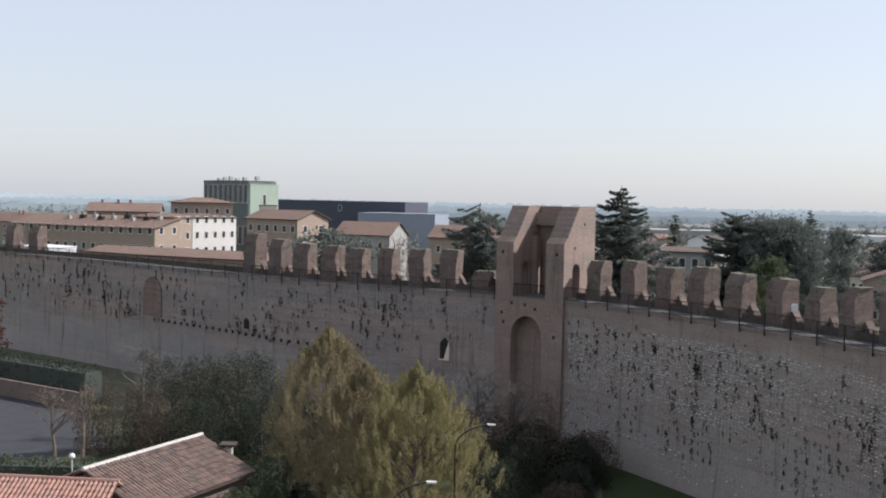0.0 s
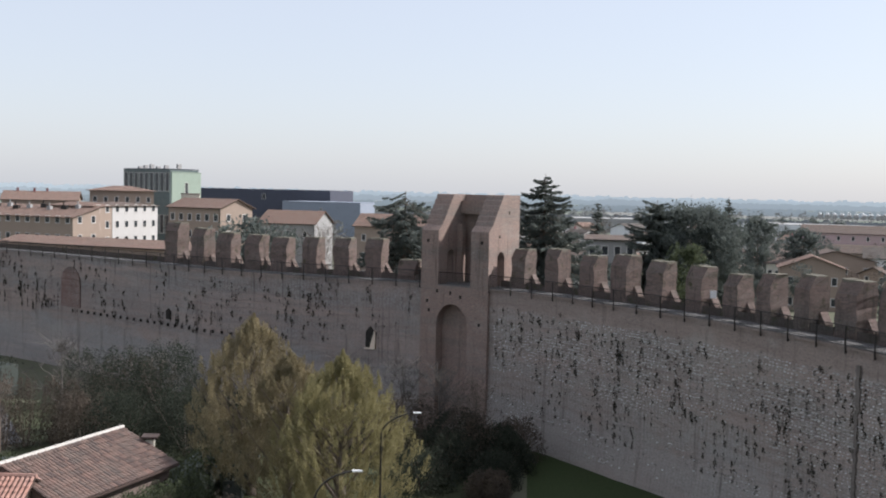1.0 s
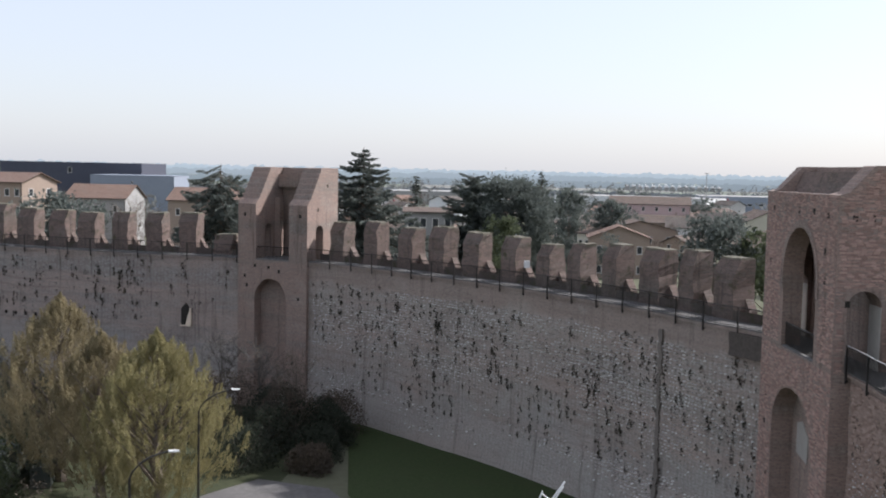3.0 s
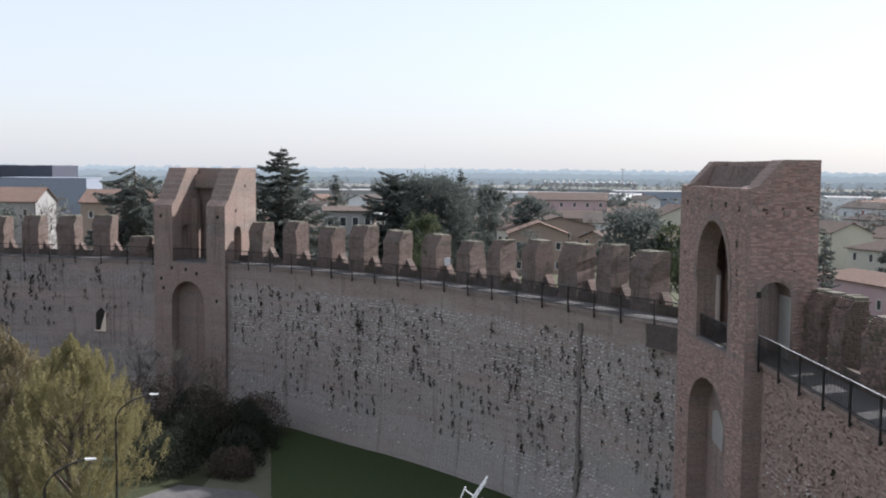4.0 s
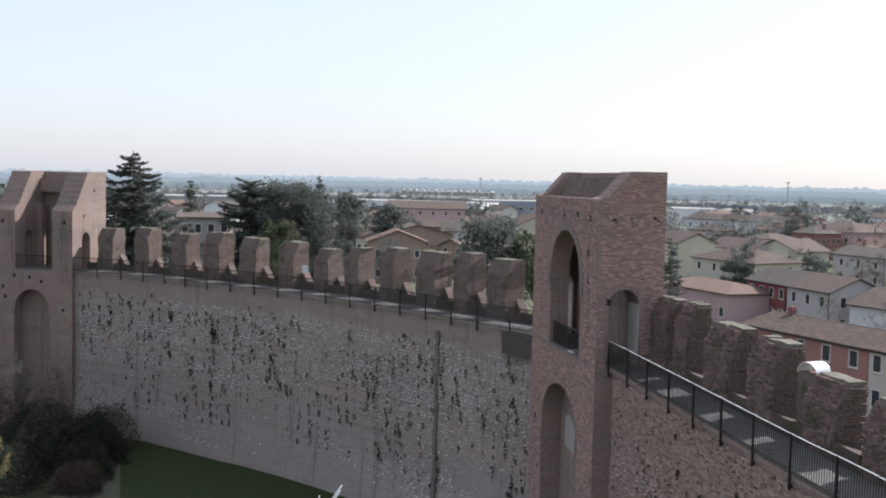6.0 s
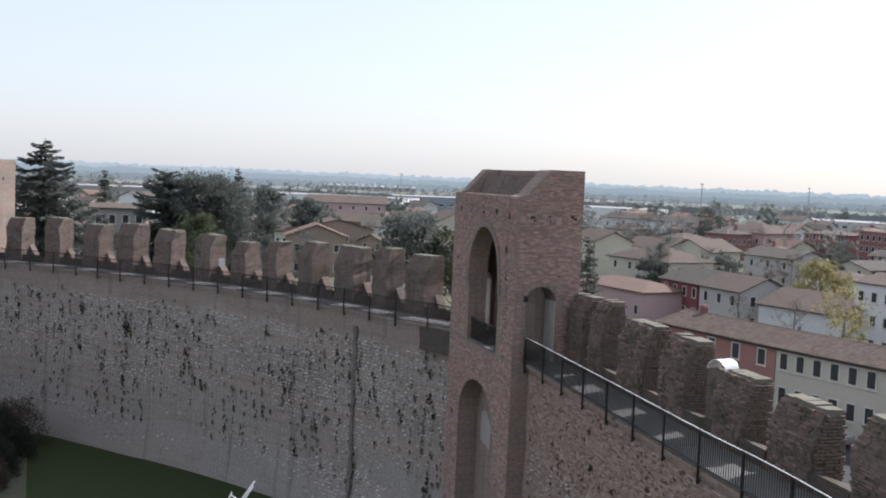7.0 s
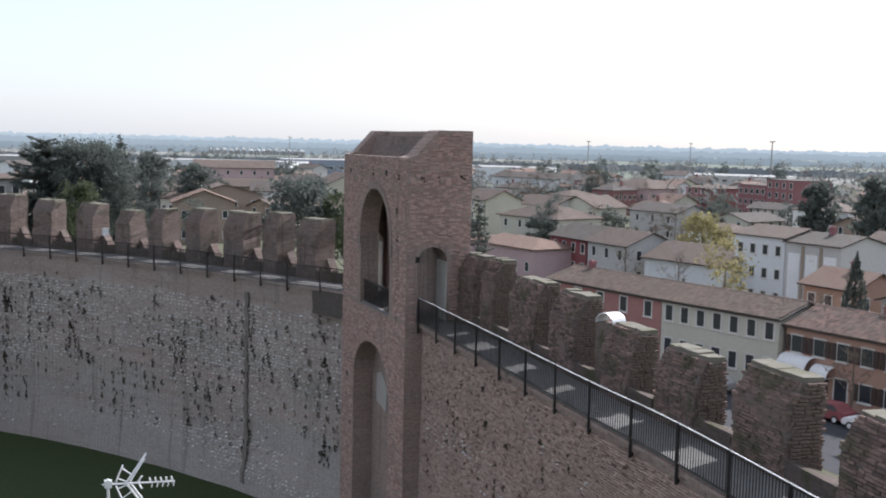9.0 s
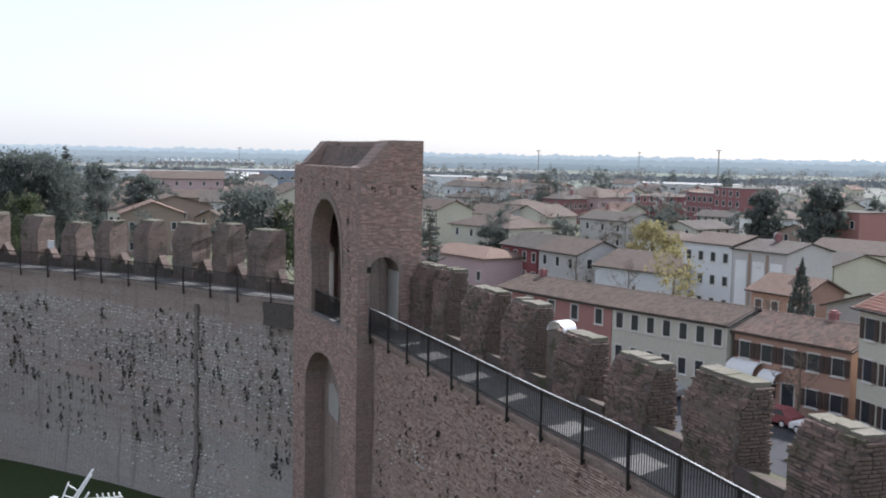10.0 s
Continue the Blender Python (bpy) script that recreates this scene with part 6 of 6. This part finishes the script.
for i, (x, y, h, r) in enumerate(((-17, 92, 6.5, 4.2), (-21, 94, 5, 3.5), (-11.5, 88, 3.4, 3.2), (-14, 84, 3, 3), (-26, 98, 5, 3), (3.5, 80, 4.5, 3.2), (7.0, 78, 3.8, 3.0), (10, 77, 3.0, 2.6), (0, 82, 3.5, 3))):
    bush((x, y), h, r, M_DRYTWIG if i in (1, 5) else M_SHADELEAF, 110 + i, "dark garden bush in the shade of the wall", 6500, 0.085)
for i, (x, y, h) in enumerate(((3, 82, 8.5), (6, 80, 8), (-1, 84, 8), (8.5, 79, 7), (-29, 78, 6.5), (-27.5, 80, 6.2), (-17.5, 90, 6.5), (-12, 91, 6.0))):
    bare_tree((x, y), h, h * 0.42, 130 + i, "slender bare tree by the wall", M_PALEBARK if i < 3 else M_BARK, 22)
for i, (x, y) in enumerate(((-27.6, 81.5), (-26.2, 82.3), (-24.6, 83.6), (-23.2, 84.4))):
    bush((x, y), 5.6 - 0.3 * i, 1.1, M_DRYTWIG, 150 + i, "tall dry leafless shrub", 2600, 0.08)
for i, (x, y) in enumerate(((-6.5, 50), (-9.5, 49), (-3.8, 48))):
    bush((x, y), 5.5, 1.5, M_DRYTWIG, 160 + i, "twiggy shrub with pale shoots", 1800, 0.06)


for i, (x, y, h, r) in enumerate(((11.6, 79.0, 3.0, 2.2), (10.6, 75.5, 2.6, 2.0), (9.4, 72.0, 2.2, 1.9), (8.6, 69.0, 1.7, 1.6), (6.0, 74.0, 3.2, 2.3), (4.0, 70.5, 2.8, 2.2), (7.5, 76.5, 4.2, 2.6))):
    bush((x, y), h, r, M_SHADELEAF if i % 3 else M_DRYTWIG, 260 + i, "dull shrub between the lawn and the trees", 5000, 0.085)


def hedge(a, b, wide, high, leaf, seed, label):
    rnd = random.Random(seed)
    a, b = Vector((*a, 0)), Vector((*b, 0))
    own = thing("hedge", (a + b) / 2, label, "hedge")
    t = (b - a).normalized()
    n = Vector((-t.y, t.x, 0))
    L = (b - a).length
    bm = bmesh.new()
    m = Matrix((t.to_4d(), n.to_4d(), (0, 0, 1, 0), (0, 0, 0, 1))).transposed()
    add_box(bm, -L / 2, -wide * 0.38, 0, L / 2, wide * 0.38, high * 0.85, m)
    part("core", bm, M_DARKLEAF, own)
    pts = []
    for i in range(int(L * 260)):
        u, v, z = rnd.uniform(-L / 2, L / 2), rnd.uniform(-wide / 2, wide / 2), high * rnd.random() ** 0.5
        pts.append(t * u + n * v + Vector((0, 0, z + 0.1 * math.sin(u * 3))))
    put("foliage", leaf_mesh("foliage", pts, 0.13, rnd), leaf, own)


hedge((-14.2, 54), (-10.4, 71.5), 2.0, 2.9, M_GREENLEAF, 170, "clipped green garden hedge")
hedge((-8.5, 68), (-8.5, 80), 1.6, 1.6, M_SHADELEAF, 171, "dark low garden hedge")
hedge((-33, 72), (-24, 72), 2.2, 2.0, M_GREENLEAF, 172, "rough green hedge by the yard")


def tile_roof(parent, a, b, c, d, mat, label):
    """Rows of curved clay tiles on the plane a-b (eave) to d-c (ridge)."""
    a, b, c, d = Vector(a), Vector(b), Vector(c), Vector(d)
    e = (b - a).normalized()
    wide = max((b - a).length, (c - d).length)
    up0 = (d - a)
    nrm = e.cross((d - a).normalized()).normalized()
    if nrm.z < 0:
        nrm = -nrm
    cols, courses, arc = int(wide / 0.26), max(3, int(up0.length / 0.42)), 4
    verts, faces, uvs = [], [], []
    rnd = random.Random(5)
    for k in range(cols):
        for r in range(courses):
            lift = rnd.uniform(-0.012, 0.02)
            o = len(verts)
            for q, v in ((0, r / courses), (1, (r + 1.12) / courses)):
                v = min(v, 1)
                for i in range(arc + 1):
                    u = (k + 0.06 + 0.88 * i / arc) / cols
                    p = a.lerp(b, u).lerp(d.lerp(c, u), v)
                    verts.append(p + nrm * (0.09 * math.sin(math.pi * i / arc) + (0.05 if q == 0 else 0.0) + lift))
            for i in range(arc):
                faces.append((o + i, o + i + 1, o + arc + 2 + i, o + arc + 1 + i))
    me = mesh_of("tiles", verts, faces)
    put("tile_field", me, mat, parent, label, "stuff")


M_CLAY = clay("clay_tile_weathered", (0.25, 0.165, 0.135), (0.12, 0.09, 0.08), (0.17, 0.145, 0.125))
M_CLAY_R = clay("clay_tile_red", (0.39, 0.215, 0.165), (0.30, 0.175, 0.14), (0.31, 0.205, 0.17))


M_CLAY_G = clay("clay_tile_greyed", (0.20, 0.148, 0.12), (0.11, 0.086, 0.074), (0.145, 0.125, 0.105))
for ob_, mat_ in ((row_a, M_CLAY_G), (row_b, M_CLAY_G), (row_c, M_CLAY), (row_d, M_CLAY_R)):
    w_, deep_, eave_, ridge_, drop_ = ob_["slope"]
    tile_roof(ob_, (-0.1, -0.38, eave_ - drop_ + 0.13), (w_ + 0.1, -0.38, eave_ - drop_ + 0.13), (w_ + 0.1, deep_ / 2, ridge_ + 0.14), (-0.1, deep_ / 2, ridge_ + 0.14), mat_, "rows of weathered curved tiles")
    bm = bmesh.new()
    n_ = int((w_ + 1) / 0.42)
    for i in range(n_):
        tube(bm, (-0.5 + i * (w_ + 1) / n_, deep_ / 2, ridge_ + 0.16), (-0.5 + (i + 1.1) * (w_ + 1) / n_, deep_ / 2, ridge_ + 0.16), 0.15, 0.13, 6)
    part("ridge_tiles", bm, mat_, ob_, kind="stuff")


def cottage(label, ridge0, ridge1, half, eave, ridge, tiles, gable, wall):
    """A single-storey garden house under a pitched roof of curved tiles."""
    r0, r1 = Vector((*ridge0, 0)), Vector((*ridge1, 0))
    t = (r1 - r0).normalized()
    n = Vector((-t.y, t.x, 0))
    own = thing("cottage", r0, label, "house")
    L = (r1 - r0).length
    f = lambda u, v, z: t * u + n * v + Vector((0, 0, z))
    bm = bmesh.new()
    prism(bm, [(-half + 0.5, 0), (half - 0.5, 0), (half - 0.5, eave + 0.1), (0, ridge - 0.25), (-half + 0.5, eave + 0.1)], 0.3, L - 0.3, lambda v, z, u: f(u, v, z))
    bmesh.ops.recalc_face_normals(bm, faces=bm.faces)
    part("wall", bm, wall, own)
    bm = bmesh.new()
    prism(bm, [(-half, eave - 0.12), (0, ridge - 0.12), (half, eave - 0.12), (half, eave - 0.02), (0, ridge - 0.02), (-half, eave - 0.02)], 0, L, lambda v, z, u: f(u, v, z))
    bmesh.ops.recalc_face_normals(bm, faces=bm.faces)
    part("roof", bm, M_SHUT, own)
    tile_roof(own, f(0, -half, eave), f(L, -half, eave), f(L, 0, ridge), f(0, 0, ridge), tiles, "rows of curved clay tiles")
    tile_roof(own, f(0, half, eave), f(L, half, eave), f(L, 0, ridge), f(0, 0, ridge), tiles, "rows of curved clay tiles")
    bm = bmesh.new()
    k = int(L / 0.42)
    for i in range(k):
        tube(bm, f(i * L / k, 0, ridge + 0.04), f((i + 1.1) * L / k, 0, ridge + 0.04), 0.14, 0.12, 6)
    part("ridge_tiles", bm, M_PLASTER if gable else tiles, own, "pale mortared ridge tiles")
    return own


cottage("low garden house with weathered tile roof", (-19.3, 56.2), (-14.9, 65.3), 4.2, 3.7, 5.5, M_CLAY, True, M_MERLON)
cottage("low house with bright red tile roof", (-34, 57.0), (-17.1, 55.4), 3.0, 3.5, 5.1, M_CLAY_R, False, P_TAN)
own = thing("chimney", (-13.1, 64.7, 0), "small plastered chimney with a dark cap", "chimney")
bm = bmesh.new()
add_box(bm, -0.25, -0.25, 0, 0.25, 0.25, 4.9)
part("stack", bm, P_CREAM, own)
bm = bmesh.new()
add_box(bm, -0.5, -0.5, 5.05, 0.5, 0.5, 5.15)
for x in (-0.2, 0.2):
    add_box(bm, x - 0.05, -0.2, 4.9, x + 0.05, 0.2, 5.05)
part("cap", bm, M_SHUT, own)


def street_lamp(place, top, reach, turn, label):
    own = thing("street_lamp", (*place, 0), label, "street lamp", "street lamps inside the wall")
    own.rotation_euler = (0, 0, radians(turn))
    bm = bmesh.new()
    tube(bm, (0, 0, 0), (0, 0, top - 1.2), 0.07, 0.055, 8)
    last = Vector((0, 0, top - 1.2))
    for i in range(1, 7):
        f = i / 6
        q = Vector((reach * f ** 1.6, 0, top - 1.2 + 1.1 * math.sin(f * 1.4)))
        tube(bm, last, q, 0.045, 0.04, 6)
        last = q
    part("pole", bm, M_IRON, own)
    bm = bmesh.new()
    add_box(bm, reach - 0.05, -0.09, top - 0.15, reach + 0.42, 0.09, top - 0.07)
    for v in bm.verts:
        if v.co.x > reach + 0.3:
            v.co.y *= 0.5
            v.co.z -= 0.03
    part("lamp_head", bm, M_WHITE, own, "pale lamp head")


street_lamp((1.0, 58.6), 8.0, 1.9, 12, "street lamp on a curved arm beside trees")
street_lamp((-2.1, 46.2), 8.0, 1.7, 8, "street lamp on a curved arm before trees")
own = thing("garden_lamp", (-25.0, 70.7, 0), "globe lamp on a short white post", "lamp")
bm = bmesh.new()
tube(bm, (0, 0, 0), (0, 0, 2.45), 0.05, 0.05, 8)
part("post", bm, M_STEEL, own)
bm = bmesh.new()
bmesh.ops.create_uvsphere(bm, u_segments=12, v_segments=8, radius=0.2, matrix=Matrix.Translation((0, 0, 2.6)))
part("globe", bm, M_WHITE, own)

# yard wall, shed at the far left
own = thing("yard_wall", (-44, 105, 0), "low grey wall round the yard", "wall", kind="structure")
bm = bmesh.new()
add_box(bm, -14, -0.15, 0, 12, 0.15, 1.7, pose(0, 0, 0, 0, 0, -33))
part("panel", bm, M_MERLON, own)
hedge((-58, 117.5), (-34, 102), 2.6, 3.6, M_SHADELEAF, 240, "dark overgrown hedge behind the yard")
house("low plain shed inside the wall", (-56, 105), (-48.2, 103), 4.0, 6, 0.3, P_STONE, M_ROOF_G, 1, 1, style="flat", win=(0.6, 0.6), name="shed", category="shed")
broad_tree((-49.0, 112.5), 9.6, 2.4, leafy("copper_leaves", (0.10, 0.045, 0.035), (0.14, 0.06, 0.045), (0.08, 0.04, 0.03)), 180, "reddish-brown tree by the wall", 1800, 0.2, 0.3)

for i, (x, y, h, r) in enumerate(((-20, 88, 6.5, 3.2), (-16, 86, 6.8, 3.4), (-18.5, 80, 4.5, 2.8), (-13.5, 80, 5.0, 3.0), (-22, 82, 4.0, 2.6), (-10.5, 76, 3.8, 2.6))):
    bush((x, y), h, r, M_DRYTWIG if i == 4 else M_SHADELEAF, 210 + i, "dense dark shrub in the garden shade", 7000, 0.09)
for i, (x, y, h) in enumerate(((-13.4, 55.5, 3.5), (-12.3, 57.8, 3.4), (-11.2, 60.0, 3.3), (-10.2, 62.3, 3.2), (-14.6, 53.4, 3.6))):
    bush((x, y), h, 1.5, M_GREENLEAF, 230 + i, "green shrub along the garden house", 5000, 0.07)

# ---- roof aerial near the camera ----
own = thing("aerial", (6.04, 17.02, 0), "white television aerial on a mast", "aerial")
own.rotation_euler = (0, 0, radians(-21.7))
bm = bmesh.new()
tube(bm, (0, 0, 0), (0, 0, 14.6), 0.03, 0.024, 8)
add_box(bm, -0.06, -0.04, 14.45, 0.06, 0.04, 14.58)
part("mast", bm, M_STEEL, own)
bm = bmesh.new()
tube(bm, (-0.1, 0, 14.51), (1.1, 0, 14.50), 0.016, 0.014, 6)
for i in range(5):
    x = 0.70 + 0.09 * i
    tube(bm, (x, 0, 14.50), (x - 0.02, -0.02, 14.59), 0.014, 0.014, 5)
    tube(bm, (x + 0.03, 0, 14.50), (x + 0.01, 0.02, 14.41), 0.011, 0.011, 5)
part("boom", bm, M_WHITE, own, "white boom with short paired rods")
for sgn in (1, -1):
    bm = bmesh.new()
    for a, b, r in (((0.30, 0, 14.52), (0.62, 0.05, 15.0), 0.02), ((0.36, 0.06, 14.52), (0.60, 0.1, 14.9), 0.016), ((0.13, 0, 14.55), (0.24, 0, 14.83), 0.014), ((0.22, 0, 14.78), (0.38, 0, 14.66), 0.012), ((0.16, 0, 14.60), (0.30, 0, 14.54), 0.012), ((0.48, 0.03, 14.5), (0.55, 0.0, 14.62), 0.018)):
        f = lambda q: Vector((q[0], q[1], 14.51 + sgn * (q[2] - 14.51)))
        tube(bm, f(a), f(b), r, r * 0.9, 5)
    part("reflector", bm, M_WHITE, own, "bent white reflector rods")

# sheet-metal hood on the ruined merlon
own = thing("metal_hood", on_wall(151.55 * SCALE, WIDE + 0.6, DECK + 2.15), "shiny curved sheet-metal hood on a merlon", "hood")
bm = bmesh.new()
pts = [(0.40 * math.cos(math.pi * i / 10), 0.34 * math.sin(math.pi * i / 10)) for i in range(11)]
prism(bm, pts + [(x * 0.96, z * 0.95 - 0.01) for x, z in pts[::-1]], -0.22, 0.38, lambda x, z, d: Vector((d, x, z)))
bmesh.ops.recalc_face_normals(bm, faces=bm.faces)
part("sheet", bm, M_STEEL, own)
bm = bmesh.new()
add_box(bm, -0.2, -0.35, -2.1, 0.3, 0.38, 0.0)
box_uv(bm)
part("plinth", bm, M_MERLON, own)

# ---- masts and far distance ----
for x, y, h, r, text in ((198.2, 370.3, 21.5, 0.25, "thin tall floodlight pole"), (565, 412, 26.5, 0.7, "distant tall lattice mast"), (489, 500, 24, 0.5, "distant thin pale mast"), (520, 440, 24, 0.4, "distant tall lamp mast")):
    own = thing("mast", (x, y, 0), text, "mast", "distant masts")
    bm = bmesh.new()
    tube(bm, (0, 0, 0), (0, 0, h), r, r * 0.5, 8)
    part("pole", bm, P_STONE, own)
    bm = bmesh.new()
    add_box(bm, -r * 3, -r, h - r, r * 3, r, h)
    part("head", bm, P_STONE, own)


for i in range(15):
    az, r = radians(24.0 + 0.345 * i), 1400
    own = thing("greenhouse", (r * math.sin(az), r * math.cos(az), 0), "white glass roof of a far greenhouse", "greenhouse", "far greenhouses in a row")
    own.rotation_euler = (0, 0, -az)
    bm = bmesh.new()
    add_box(bm, -3.0, -18, 0, 3.0, 18, 5)
    part("wall", bm, P_STONE, own)
    bm = bmesh.new()
    prism(bm, [(-3.2, 5), (3.2, 5), (-1.6, 8.0)], -18.2, 18.2, lambda x, z, y: Vector((x, y, z)))
    bmesh.ops.recalc_face_normals(bm, faces=bm.faces)
    part("roof", bm, M_WHITE, own)


def far_woods(r, high, seed, mat, name):
    """A ring of far tree lines with an uneven top."""
    rnd = random.Random(seed)
    verts, faces = [], []
    n = 900
    for i in range(n):
        az = radians(-40 + 125 * i / n)
        rr = r * (1 + 0.06 * noise.noise(Vector((i * 0.02, seed, 0))))
        h = high * (0.5 + 0.16 * abs(noise.noise(Vector((i * 0.035, seed, 3)))) + 0.3 * abs(noise.noise(Vector((i * 0.31, seed, 9)))) + 0.22 * rnd.random())
        x, y = rr * math.sin(az), rr * math.cos(az)
        w = r * 0.0035
        o = len(verts)
        c, s = math.cos(az), -math.sin(az)
        verts += [(x - c * w, y - s * w, 0), (x + c * w, y + s * w, 0), (x + c * w * 0.9, y + s * w * 0.9, h * 0.7), (x + c * w * 0.3, y + s * w * 0.3, h), (x - c * w * 0.5, y - s * w * 0.5, h * 0.93), (x - c * w * 0.95, y - s * w * 0.95, h * 0.6)]
        faces.append((o, o + 1, o + 2, o + 3, o + 4, o + 5))
    tagged(put(name, mesh_of(name, verts, faces), mat), "hazy tree line on the far plain", "woods", kind="stuff")


def far_scatter(seed, count, r0, r1, label):
    """Small far trees and thickets over the plain, too many to count."""
    rnd = random.Random(seed)
    pts = []
    for i in range(count):
        az, r = radians(rnd.uniform(-38, 84)), r0 + (r1 - r0) * rnd.random() ** 1.3
        if noise.noise(Vector((az * 9, r * 0.01, seed))) < -0.1:
            continue
        h, w = rnd.uniform(4, 10), rnd.uniform(2.5, 6)
        for k in range(26):
            a, q = rnd.uniform(0, 6.28), rnd.random() ** 0.5
            z = rnd.random()
            pts.append((r * math.sin(az) + math.cos(a) * w * q * (1.1 - z * 0.8), r * math.cos(az) + math.sin(a) * w * q, 0.3 + h * z))
    # leaf tones paled and greyed: distance haze put into the colour
    tagged(put("far_thickets", leaf_mesh("far_thickets", pts, 1.2, rnd), leafy("hazed_thicket_leaves", (0.16, 0.17, 0.165), (0.21, 0.21, 0.205), (0.18, 0.19, 0.185))), label, "trees", kind="stuff")


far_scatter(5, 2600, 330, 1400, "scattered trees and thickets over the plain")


# Haze painted as a pale blue-grey colour that also glows a little
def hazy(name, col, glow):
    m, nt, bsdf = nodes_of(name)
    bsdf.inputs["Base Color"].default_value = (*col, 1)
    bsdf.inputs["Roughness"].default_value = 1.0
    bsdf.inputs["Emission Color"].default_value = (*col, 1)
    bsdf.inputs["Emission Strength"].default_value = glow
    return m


# the nearest ring has no glow, only greys paled to stand for haze
far_woods(900, 8, 1, plain("woods_near_haze", (0.20, 0.225, 0.24), (0.24, 0.26, 0.275), 0.05), "far_woods")
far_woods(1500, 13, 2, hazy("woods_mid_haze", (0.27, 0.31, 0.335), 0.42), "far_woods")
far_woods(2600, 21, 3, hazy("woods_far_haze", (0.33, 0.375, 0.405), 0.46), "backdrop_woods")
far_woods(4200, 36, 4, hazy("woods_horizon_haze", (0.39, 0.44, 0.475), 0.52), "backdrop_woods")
